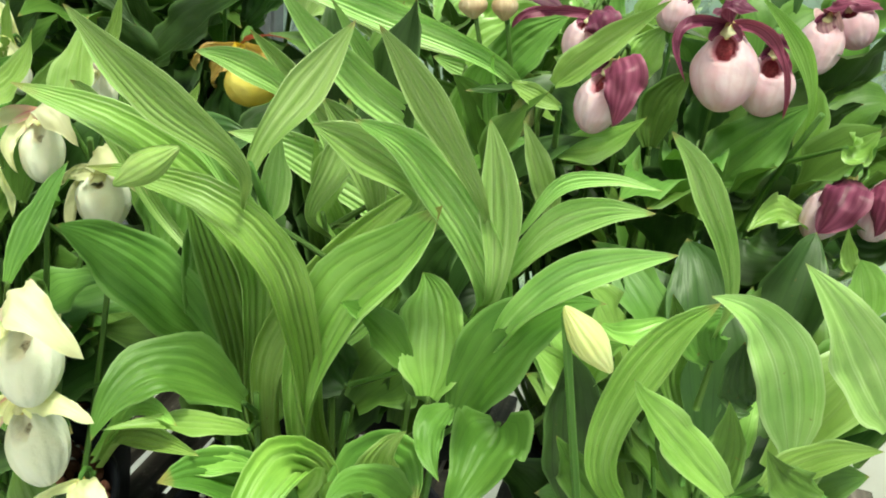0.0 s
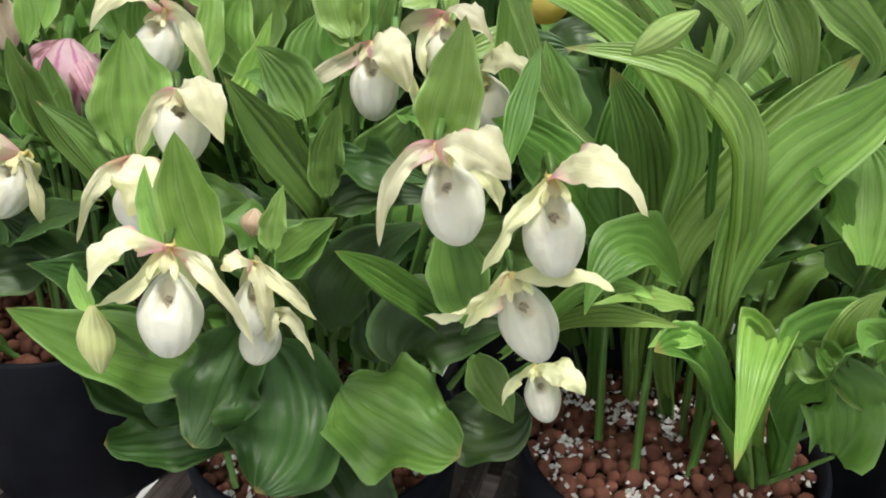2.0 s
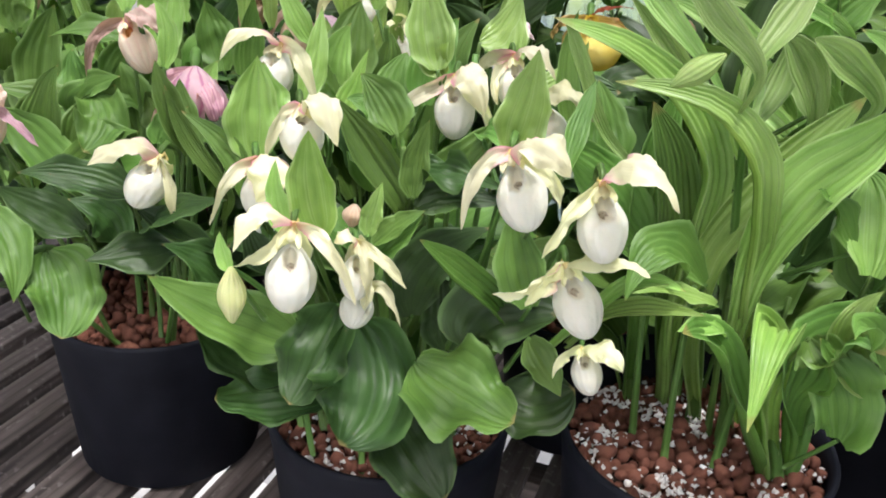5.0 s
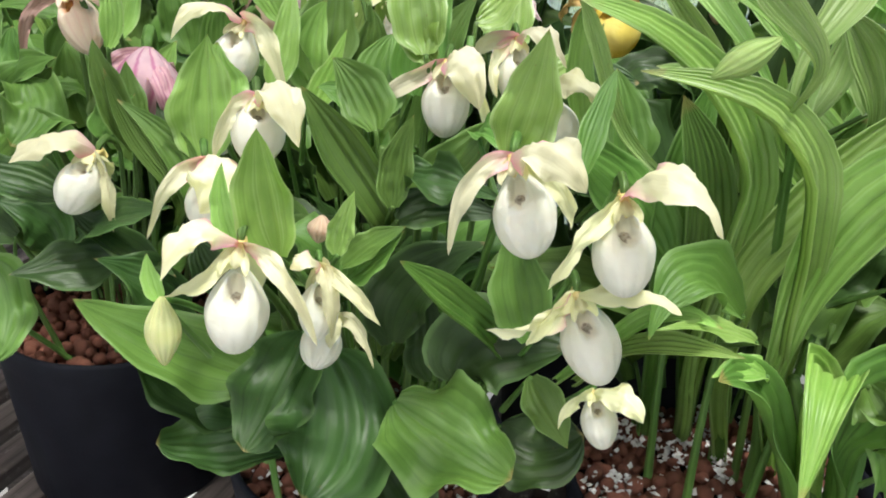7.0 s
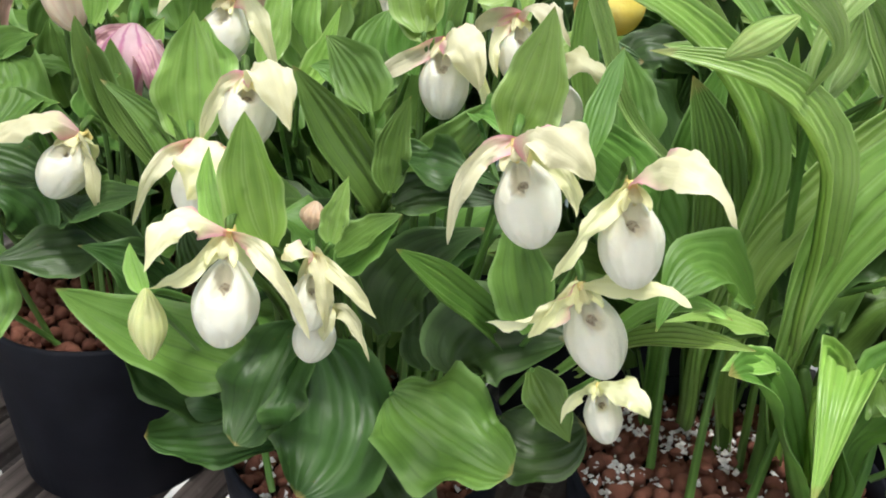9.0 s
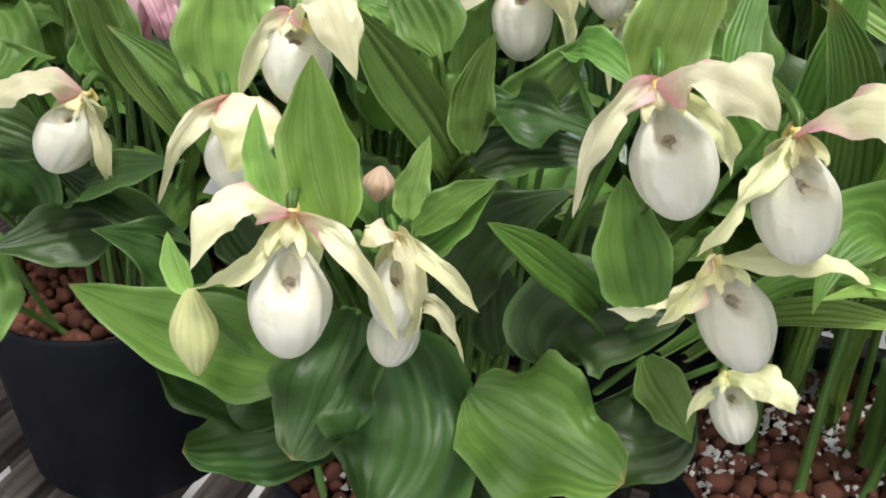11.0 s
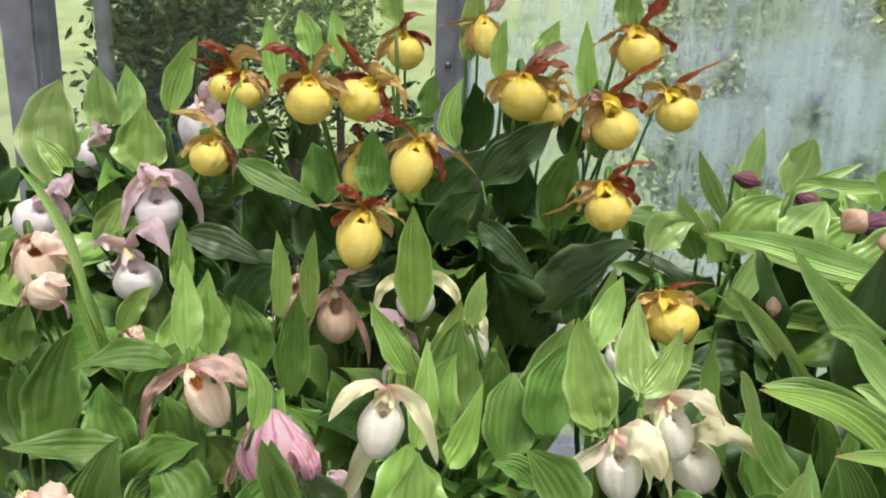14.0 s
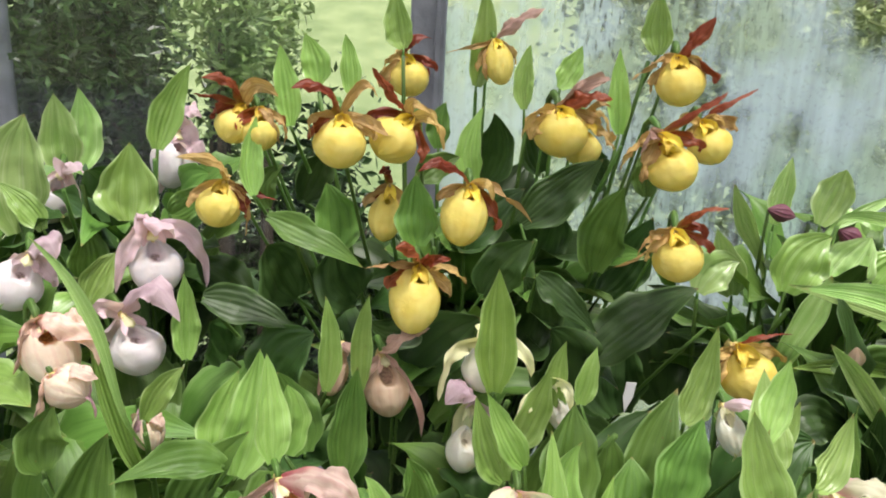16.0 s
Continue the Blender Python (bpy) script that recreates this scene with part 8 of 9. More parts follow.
leaf(right, (0.0637, 0.441, 0.567), (0.0588, 0.441, 0.6111), (0.0483, 0.441, 0.6524), 0.0436, (-0.24, -0.83, 0.50), "mid", "leaf", 0.30, 0.10, (0.0646, 0.4525, 0.5328))
leaf(right, (0.0427, 0.42, 0.6048), (0.0217, 0.413, 0.6377), (0.0035, 0.406, 0.6496), 0.0206, (-0.14, -0.65, 0.75), "mid", "leaf", 0.35, 0.30, (0.01, 0.4487, 0.5704))
leaf(right, (0.0672, 0.406, 0.5817), (0.0882, 0.392, 0.6475), (0.1267, 0.378, 0.6804), 0.0407, (-0.25, -0.62, 0.74), "mid", "leaf", 0.30, 0.15, (0.0659, 0.451, 0.5479))
leaf(right, (0.0868, 0.378, 0.6048), (0.0749, 0.357, 0.5964), (0.0602, 0.336, 0.5733), 0.0403, (-0.21, -0.52, 0.83), "mid", "heart", 0.80, 0.40, (0.0786, 0.4086, 0.5549))
leaf(right, (0.0623, 0.378, 0.6132), (0.0518, 0.357, 0.6111), (0.0567, 0.336, 0.602), 0.0167, (-0.21, -0.60, 0.77), "mid", "leaf", 0.40, 0.30, (0.0426, 0.4048, 0.5673))
leaf(right, (0.1358, 0.392, 0.5362), (0.1302, 0.399, 0.5922), (0.1232, 0.406, 0.6314), 0.0387, (-0.36, -0.71, 0.60), "dark", "leaf", 0.25, 0.10, (0.1105, 0.4133, 0.4897))
leaf(right, (0.0217, 0.49, 0.6734), (0.0077, 0.49, 0.7014), (-0.007, 0.49, 0.7294), 0.0160, (-0.14, -0.94, 0.32), "pale", "leaf", 0.30, 0.10, (-0.0085, 0.5017, 0.6454))
leaf(right, (-0.0147, 0.504, 0.6538), (-0.0084, 0.504, 0.6846), (0.0042, 0.504, 0.7091), 0.0219, (-0.10, -0.90, 0.43), "bright", "leaf", 0.30, 0.10, (-0.0078, 0.5008, 0.6228))
stalk(right, (0.0386, 0.503, 0.4046), (0.0431, 0.5063, 0.4644), (0.0471, 0.5093, 0.5243), 0.0026)
leaf(right, (0.056, 0.518, 0.651), (0.0448, 0.518, 0.6762), (0.0322, 0.518, 0.693), 0.0208, (-0.19, -0.88, 0.43), "mid", "leaf", 0.30, 0.10, (0.0528, 0.5136, 0.6201))
leaf(right, (0.0063, 0.462, 0.56), (-0.0056, 0.462, 0.5789), (-0.0161, 0.462, 0.6132), 0.0405, (-0.09, -0.75, 0.66), "dark", "leaf", 0.25, 0.10, (-0.0043, 0.4965, 0.525))
leaf(right, (0.0483, 0.504, 0.5943), (0.0539, 0.504, 0.6265), (0.077, 0.504, 0.6552), 0.0352, (-0.18, -0.76, 0.63), "dark", "leaf", 0.25, 0.10, (0.0494, 0.511, 0.5602))
leaf(right, (0.0147, 0.518, 0.6167), (-0.0091, 0.518, 0.6419), (-0.0217, 0.518, 0.6958), 0.0252, (-0.10, -0.91, 0.41), "bright", "lance", 0.30, 0.10, (-0.0065, 0.4992, 0.5852))
leaf(right, (0.0343, 0.532, 0.5901), (0.0294, 0.532, 0.6265), (0.0427, 0.532, 0.6594), 0.0307, (-0.15, -0.86, 0.49), "mid", "lance", 0.30, 0.10, (-0.0054, 0.4979, 0.5551))
leaf(right, (0.1379, 0.42, 0.5999), (0.1379, 0.406, 0.6272), (0.1449, 0.392, 0.6468), 0.0221, (-0.31, -0.59, 0.74), "bright", "leaf", 0.30, 0.20, (0.1076, 0.4321, 0.5522))
leaf(right, (0.0532, 0.364, 0.5481), (0.0231, 0.343, 0.5936), (0.0056, 0.322, 0.595), 0.0192, (-0.14, -0.52, 0.85), "mid", "leaf", 0.50, 0.40, (0.0372, 0.3936, 0.5036))
leaf(right, (0.1484, 0.364, 0.5635), (0.1274, 0.357, 0.5901), (0.1092, 0.35, 0.6216), 0.0242, (-0.32, -0.56, 0.77), "mid", "leaf", 0.40, 0.40, (0.1251, 0.3886, 0.52))
leaf(right, (-0.1127, 0.504, 0.6482), (-0.1379, 0.497, 0.7077), (-0.1491, 0.49, 0.7266), 0.0156, (0.14, -0.83, 0.54), "pale", "lance", 0.40, 0.10, (-0.0754, 0.4807, 0.6194))
leaf(right, (-0.0266, 0.518, 0.7126), (-0.0581, 0.511, 0.735), (-0.0861, 0.504, 0.7441), 0.0233, (-0.01, -0.83, 0.56), "pale", "lance", 0.30, 0.10, (-0.0097, 0.5032, 0.683))
pouch_mesh(right, (-0.0829, 0.3937, 0.7217), (-0.83, -0.11, -0.55), (0.06, -0.93, 0.35), 0.0143, 0.0330, "pod", "bud", True)
stalk(right, (-0.0168, 0.462, 0.5579), (-0.0308, 0.448, 0.6489), (-0.0427, 0.42, 0.7154), 0.0026)
leaf(right, (0.0084, 0.378, 0.5635), (0.0154, 0.364, 0.5565), (0.0133, 0.35, 0.5649), 0.0338, (-0.30, -0.60, 0.74), "mid", "leaf", 0.40, 0.30, (0.0078, 0.4105, 0.5155))
leaf(right, (0.077, 0.434, 0.5614), (0.0588, 0.4375, 0.609), (0.0469, 0.441, 0.6454), 0.0495, (-0.41, -0.80, 0.43), "mid", "leaf", 0.30, 0.10, (0.0646, 0.4525, 0.5328))
leaf(right, (0.0399, 0.371, 0.4935), (0.0322, 0.3675, 0.5348), (0.0049, 0.364, 0.5719), 0.0447, (-0.31, -0.58, 0.75), "mid", "leaf", 0.50, 0.40, (0.0255, 0.4008, 0.447))
leaf(right, (0.056, 0.378, 0.525), (0.0301, 0.3745, 0.567), (0.042, 0.371, 0.6027), 0.0306, (-0.33, -0.64, 0.69), "bright", "leaf", 0.50, 0.30, (0.037, 0.4047, 0.4778))
leaf(right, (0.0224, 0.462, 0.6762), (0.0063, 0.469, 0.7105), (-0.014, 0.476, 0.7329), 0.0335, (-0.35, -0.89, 0.29), "pale", "lance", 0.40, 0.10, (-0.0085, 0.5017, 0.6454))
leaf(right, (0.0441, 0.434, 0.7), (0.0119, 0.427, 0.7245), (-0.0133, 0.42, 0.7378), 0.0314, (-0.36, -0.82, 0.44), "pale", "lance", 0.40, 0.10, (0.0175, 0.4374, 0.6714))
stalk(right, (-0.0581, 0.5285, 0.406), (-0.0574, 0.5285, 0.4372), (-0.0623, 0.5285, 0.4683), 0.0051)
stalk(right, (-0.028, 0.5376, 0.406), (-0.0252, 0.5376, 0.4515), (-0.028, 0.5376, 0.497), 0.0051)
stalk(right, (-0.0091, 0.5068, 0.406), (-0.0143, 0.5068, 0.47), (-0.0252, 0.5068, 0.5341), 0.0047)
stalk(right, (0.007, 0.4788, 0.406), (0.0056, 0.4788, 0.4441), (-0.0014, 0.4788, 0.4823), 0.0047)
stalk(right, (0.0406, 0.4375, 0.406), (0.0217, 0.4375, 0.4665), (-0.0028, 0.4375, 0.5271), 0.0043)
stalk(right, (0.0504, 0.4417, 0.406), (0.0542, 0.4417, 0.4434), (0.0525, 0.4417, 0.4809), 0.0043)

leaf(right, (0.053, 0.412, 0.592), (0.0532, 0.425, 0.633), (0.0458, 0.44, 0.653), 0.042, (-0.35, -0.75, 0.55), "bright", "leaf", 0.35, 0.10, (0.052, 0.43, 0.53))

# corner pot: more pleated leaves
stalk(corner, (0.2078, 0.4144, 0.364), (0.2032, 0.4106, 0.4406), (0.1991, 0.4072, 0.5173), 0.0026)
leaf(corner, (0.1925, 0.392, 0.6776), (0.1687, 0.392, 0.7294), (0.1449, 0.392, 0.7581), 0.0205, (-0.33, -0.84, 0.44), "pale", "lance", 0.40, 0.10, (0.193, 0.4021, 0.6476))
stalk(corner, (0.2039, 0.399, 0.364), (0.2003, 0.4104, 0.4305), (0.1969, 0.399, 0.497), 0.0026)
leaf(corner, (0.1239, 0.336, 0.623), (0.1393, 0.336, 0.6748), (0.1624, 0.336, 0.7056), 0.0260, (-0.24, -0.63, 0.74), "bright", "lance", 0.40, 0.10, (0.1553, 0.34, 0.573))
leaf(corner, (0.2226, 0.35, 0.6167), (0.1981, 0.343, 0.6804), (0.161, 0.336, 0.7084), 0.0309, (-0.36, -0.65, 0.67), "pale", "leaf", 0.35, 0.10, (0.1931, 0.3502, 0.5835))
stalk(corner, (0.2584, 0.399, 0.364), (0.2604, 0.4051, 0.4305), (0.2622, 0.399, 0.497), 0.0026)
leaf(corner, (0.2653, 0.35, 0.637), (0.2366, 0.35, 0.679), (0.203, 0.35, 0.7189), 0.0327, (-0.44, -0.67, 0.60), "pale", "leaf", 0.30, 0.10, (0.2647, 0.3637, 0.6034))
leaf(corner, (0.175, 0.308, 0.6279), (0.1435, 0.3045, 0.6615), (0.1183, 0.301, 0.6902), 0.0203, (-0.25, -0.58, 0.77), "bright", "leaf", 0.35, 0.15, (0.1925, 0.3393, 0.5968))
leaf(corner, (0.1974, 0.322, 0.6216), (0.2135, 0.315, 0.6447), (0.2338, 0.308, 0.6566), 0.0170, (-0.29, -0.43, 0.86), "bright", "leaf", 0.40, 0.15, (0.1928, 0.3449, 0.5901))
leaf(corner, (0.1771, 0.329, 0.6083), (0.1827, 0.3325, 0.6321), (0.1778, 0.336, 0.6573), 0.0189, (-0.35, -0.68, 0.65), "mid", "leaf", 0.30, 0.10, (0.1934, 0.3553, 0.5768))
stalk(corner, (0.174, 0.399, 0.364), (0.1679, 0.4034, 0.4415), (0.1622, 0.399, 0.5191), 0.0026)
leaf(corner, (0.1526, 0.364, 0.6811), (0.1365, 0.357, 0.6748), (0.1183, 0.35, 0.6839), 0.0185, (-0.20, -0.58, 0.79), "bright", "lance", 0.30, 0.10, (0.1539, 0.3715, 0.6508))
leaf(corner, (0.1974, 0.406, 0.6307), (0.1897, 0.406, 0.651), (0.203, 0.406, 0.6587), 0.0271, (-0.32, -0.72, 0.62), "mid", "leaf", 0.30, 0.10, (0.195, 0.4038, 0.6016))
stalk(corner, (0.2713, 0.42, 0.364), (0.2742, 0.42, 0.4354), (0.2769, 0.42, 0.5068), 0.0026)
leaf(corner, (0.2814, 0.42, 0.6566), (0.2744, 0.42, 0.6762), (0.2639, 0.42, 0.6902), 0.0227, (-0.45, -0.70, 0.55), "bright", "leaf", 0.30, 0.10, (0.2808, 0.42, 0.6282))
leaf(corner, (0.2121, 0.301, 0.637), (0.1939, 0.2975, 0.6454), (0.1785, 0.294, 0.6643), 0.0201, (-0.32, -0.50, 0.81), "mid", "leaf", 0.30, 0.20, (0.1923, 0.3335, 0.6034))
leaf(corner, (0.2331, 0.42, 0.5936), (0.2233, 0.42, 0.6083), (0.2191, 0.42, 0.637), 0.0297, (-0.34, -0.68, 0.65), "dark", "leaf", 0.30, 0.10, (0.1968, 0.4053, 0.5633))
leaf(corner, (0.1848, 0.434, 0.6104), (0.1883, 0.434, 0.6258), (0.1792, 0.434, 0.6538), 0.0233, (-0.31, -0.76, 0.57), "mid", "lance", 0.30, 0.10, (0.1961, 0.4047, 0.5786))
pouch_mesh(corner, (0.1019, 0.3027, 0.7049), (0.64, -0.11, -0.76), (-0.23, -0.82, 0.52), 0.0132, 0.0315, "green", "bud", True)
stalk(corner, (0.1771, 0.3753, 0.364), (0.1347, 0.3493, 0.539), (0.0922, 0.3061, 0.7144))

# dark magenta slippers behind
stalk(purple, (0.2615, 0.665, 0.35), (0.2628, 0.665, 0.4945), (0.2639, 0.63, 0.6391), 0.0026)
leaf(purple, (0.2639, 0.63, 0.6461), (0.2807, 0.623, 0.672), (0.3143, 0.616, 0.7133), 0.0545, (-0.33, -0.78, 0.54), "mid", "leaf", 0.30, 0.10, (0.2638, 0.6375, 0.6174))
stalk(purple, (0.1976, 0.665, 0.35), (0.1606, 0.665, 0.5253), (0.1304, 0.581, 0.7007), 0.0026)
leaf(purple, (0.133, 0.602, 0.6692), (0.1645, 0.595, 0.6776), (0.1897, 0.588, 0.7021), 0.0261, (-0.18, -0.73, 0.66), "bright", "leaf", 0.35, 0.20, (0.1402, 0.62, 0.6393))
stalk(purple, (0.182, 0.686, 0.35), (0.1346, 0.686, 0.5145), (0.0959, 0.686, 0.679), 0.0026)
leaf(purple, (0.0959, 0.686, 0.686), (0.1176, 0.686, 0.7182), (0.1477, 0.686, 0.7441), 0.0395, (-0.13, -0.94, 0.32), "mid", "leaf", 0.30, 0.10, (0.1012, 0.686, 0.6543))
stalk(purple, (0.187, 0.665, 0.35), (0.1513, 0.665, 0.5264), (0.1221, 0.6282, 0.7028), 0.0026)
leaf(purple, (0.1309, 0.616, 0.7098), (0.1561, 0.609, 0.7378), (0.196, 0.602, 0.7763), 0.0235, (-0.18, -0.82, 0.54), "bright", "leaf", 0.35, 0.10, (0.1261, 0.6361, 0.6763))
stalk(purple, (0.2257, 0.665, 0.35), (0.2221, 0.665, 0.4995), (0.2191, 0.658, 0.6489), 0.0026)
leaf(purple, (0.2191, 0.658, 0.6559), (0.2226, 0.658, 0.6923), (0.2408, 0.658, 0.7154), 0.0308, (-0.27, -0.86, 0.44), "mid", "leaf", 0.30, 0.10, (0.2195, 0.6595, 0.6265))
stalk(purple, (0.2134, 0.6972, 0.35), (0.208, 0.6987, 0.5169), (0.2037, 0.7, 0.6839), 0.0026)
leaf(purple, (0.2037, 0.7, 0.6909), (0.2121, 0.7, 0.7189), (0.2254, 0.7, 0.7371), 0.0321, (-0.25, -0.88, 0.40), "bright", "leaf", 0.30, 0.10, (0.2043, 0.6998, 0.6589))
stalk(purple, (0.2694, 0.6972, 0.35), (0.2717, 0.6987, 0.4938), (0.2737, 0.7, 0.6377), 0.0026)
leaf(purple, (0.2737, 0.7, 0.6447), (0.2716, 0.7, 0.6734), (0.2695, 0.7, 0.7014), 0.0382, (-0.31, -0.84, 0.44), "dark", "leaf", 0.30, 0.10, (0.2734, 0.6998, 0.6161))
stalk(purple, (0.3175, 0.6652, 0.35), (0.3297, 0.665, 0.4998), (0.3397, 0.651, 0.6496), 0.0026)
leaf(purple, (0.329, 0.644, 0.6566), (0.3318, 0.644, 0.693), (0.3262, 0.644, 0.7182), 0.0229, (-0.42, -0.84, 0.35), "bright", "leaf", 0.30, 0.10, (0.3383, 0.654, 0.6271))
leaf(purple, (0.3717, 0.672, 0.6447), (0.3836, 0.672, 0.6643), (0.3997, 0.672, 0.6846), 0.0394, (-0.42, -0.75, 0.52), "mid", "leaf", 0.30, 0.20, (0.3374, 0.6558, 0.6121))
stalk(purple, (0.2865, 0.665, 0.35), (0.2972, 0.665, 0.5323), (0.306, 0.5833, 0.7147), 0.0026)
leaf(purple, (0.3003, 0.588, 0.7217), (0.2828, 0.588, 0.7539), (0.2464, 0.588, 0.7868), 0.0174, (-0.39, -0.84, 0.38), "bright", "lance", 0.30, 0.10, (0.3048, 0.6008, 0.6873))
stalk(purple, (0.3133, 0.686, 0.35), (0.3311, 0.686, 0.5232), (0.3456, 0.686, 0.6965), 0.0026)
leaf(purple, (0.3549, 0.686, 0.7035), (0.3696, 0.686, 0.714), (0.3983, 0.686, 0.721), 0.0244, (-0.39, -0.75, 0.53), "mid", "leaf", 0.30, 0.10, (0.3437, 0.686, 0.6705))
stalk(purple, (0.3053, 0.665, 0.35), (0.3303, 0.665, 0.4847), (0.3507, 0.602, 0.6195), 0.0026)
leaf(purple, (0.3507, 0.602, 0.6265), (0.3759, 0.595, 0.6181), (0.3892, 0.588, 0.6321), 0.0413, (-0.39, -0.62, 0.68), "dark", "leaf", 0.30, 0.20, (0.347, 0.6196, 0.5926))
leaf(purple, (0.3178, 0.588, 0.6328), (0.2919, 0.574, 0.6482), (0.2667, 0.56, 0.6356), 0.0250, (-0.33, -0.66, 0.67), "bright", "leaf", 0.50, 0.50, (0.3085, 0.6181, 0.5825))
leaf(purple, (0.2933, 0.616, 0.6055), (0.3059, 0.602, 0.6041), (0.3374, 0.588, 0.6097), 0.0580, (-0.28, -0.58, 0.77), "dark", "leaf", 0.20, 0.20, (0.2996, 0.6522, 0.5779))
leaf(purple, (0.3171, 0.56, 0.7014), (0.3262, 0.56, 0.6986), (0.3353, 0.56, 0.7147), 0.0245, (-0.40, -0.71, 0.58), "bright", "leaf", 0.40, 0.40, (0.304, 0.6114, 0.6691))
stalk(purple, (0.2391, 0.665, 0.35), (0.2373, 0.665, 0.4819), (0.2359, 0.644, 0.6139), 0.0026)
leaf(purple, (0.2359, 0.644, 0.6209), (0.2212, 0.644, 0.6293), (0.1967, 0.644, 0.6412), 0.0400, (-0.24, -0.74, 0.63), "dark", "leaf", 0.30, 0.10, (0.2362, 0.6499, 0.5875))
leaf(purple, (0.3178, 0.686, 0.6195), (0.3031, 0.686, 0.623), (0.2856, 0.686, 0.6559), 0.0438, (-0.32, -0.76, 0.56), "dark", "leaf", 0.30, 0.10, (0.3365, 0.686, 0.5839))
leaf(purple, (0.3409, 0.546, 0.6188), (0.3332, 0.546, 0.6314), (0.3269, 0.546, 0.6517), 0.0125, (-0.43, -0.73, 0.53), "bright", "leaf", 0.40, 0.30, (0.3285, 0.5773, 0.5742))
leaf(purple, (0.1295, 0.574, 0.7077), (0.1057, 0.574, 0.7168), (0.0959, 0.574, 0.7217), 0.0147, (-0.11, -0.77, 0.63), "bright", "leaf", 0.40, 0.10, (0.1345, 0.599, 0.6744))
leaf(purple, (0.0959, 0.665, 0.6335), (0.0875, 0.665, 0.6692), (0.063, 0.665, 0.6979), 0.0345, (-0.09, -0.88, 0.47), "mid", "leaf", 0.30, 0.10, (0.1374, 0.653, 0.6058))
flower(purple, (0.245, 0.6244, 0.7588), (0.2457, 0.616, 0.7301), (-0.43, -0.89, 0.17), 0.0505, 0.0521, "rosy", "magenta", ((0.2331, 0.602, 0.7777), (0.2499, 0.595, 0.7742), 0.0182, "magenta", 0.2), ((0.2072, 0.6076, 0.7574), (0.2177, 0.6076, 0.7217), 0.0083, "magenta", 0.8), ((0.2737, 0.6076, 0.7518), (0.2954, 0.6076, 0.6993), 0.0091, "magenta", 0.8))
stalk(purple, (0.2464, 0.6367, 0.35), (0.2554, 0.6591, 0.548), (0.2601, 0.6558, 0.7477))
flower(purple, (0.2891, 0.6454, 0.742), (0.2863, 0.637, 0.7168), (-0.31, -0.94, 0.17), 0.0446, 0.0420, "rosy", "magenta", ((0.2849, 0.6286, 0.7553), (0.294, 0.6286, 0.7448), 0.0175, "magenta"), ((0.2961, 0.6286, 0.7287), (0.3003, 0.6286, 0.7), 0.0079, "magenta", 0.5))
stalk(purple, (0.2817, 0.6535, 0.35), (0.2916, 0.6766, 0.5403), (0.2987, 0.6746, 0.7321))
flower(purple, (0.1673, 0.6104, 0.7308), (0.161, 0.602, 0.7056), (-0.62, -0.78, -0.12), 0.0347, 0.0425, "rosy", "magenta", ((0.1673, 0.581, 0.7308), (0.1673, 0.5775, 0.6972), 0.0307, "magenta"))
stalk(purple, (0.1998, 0.6394, 0.35), (0.1931, 0.6454, 0.5405), (0.1822, 0.6293, 0.7302))
flower(purple, (0.1575, 0.6524, 0.7525), (0.1526, 0.644, 0.7357), (-0.52, -0.85, -0.03), 0.0339, 0.0372, "rosy", "magenta", ((0.1575, 0.623, 0.7553), (0.1596, 0.623, 0.735), 0.0273, "magenta"), ((0.1148, 0.6356, 0.7546), (0.0994, 0.6356, 0.7413), 0.0083, "magenta", 0.6))
stalk(purple, (0.186, 0.6625, 0.35), (0.1798, 0.6789, 0.5501), (0.17, 0.6726, 0.7499))
flower(purple, (0.3388, 0.6804, 0.7623), (0.3339, 0.672, 0.742), (-0.51, -0.86, 0.06), 0.0373, 0.0448, "rosy", "magenta", ((0.336, 0.6636, 0.7756), (0.364, 0.6636, 0.7742), 0.0140, "magenta", 0.3), ((0.3339, 0.6636, 0.7553), (0.3437, 0.6636, 0.7378), 0.0205, "rose", 0.3))
stalk(purple, (0.3214, 0.6815, 0.35), (0.3387, 0.7038, 0.5533), (0.3521, 0.7028, 0.7571))
flower(purple, (0.357, 0.6944, 0.7672), (0.3619, 0.686, 0.7546), (-0.38, -0.92, 0.05), 0.0366, 0.0346, "rosy", "magenta", ((0.3556, 0.6776, 0.7749), (0.3773, 0.6776, 0.7707), 0.0164, "magenta", 0.3))
stalk(purple, (0.3218, 0.6916, 0.35), (0.3456, 0.7166, 0.556), (0.3667, 0.7181, 0.7623))
flower(purple, (0.2338, 0.7084, 0.7616), (0.2296, 0.7, 0.7497), (-0.29, -0.96, 0.05), 0.0321, 0.0302, "rosy", "magenta", ((0.231, 0.6916, 0.7609), (0.2394, 0.6916, 0.7448), 0.0229, "magenta"))
stalk(purple, (0.2374, 0.7039, 0.35), (0.2398, 0.7283, 0.5534), (0.2403, 0.7298, 0.7572))
flower(purple, (0.3472, 0.5964, 0.6657), (0.3325, 0.588, 0.6433), (-0.75, -0.65, -0.10), 0.0341, 0.0437, "rosy", "magenta", ((0.3283, 0.567, 0.6629), (0.3192, 0.5635, 0.6377), 0.0367, "magenta"))
stalk(purple, (0.303, 0.638, 0.35), (0.3366, 0.6356, 0.5077), (0.3651, 0.612, 0.6647))
flower(purple, (0.3773, 0.5964, 0.6671), (0.371, 0.588, 0.6482), (-0.78, -0.61, -0.11), 0.0358, 0.0447, "rosy", "magenta", ((0.3577, 0.567, 0.6699), (0.357, 0.5635, 0.637), 0.0313, "magenta"))
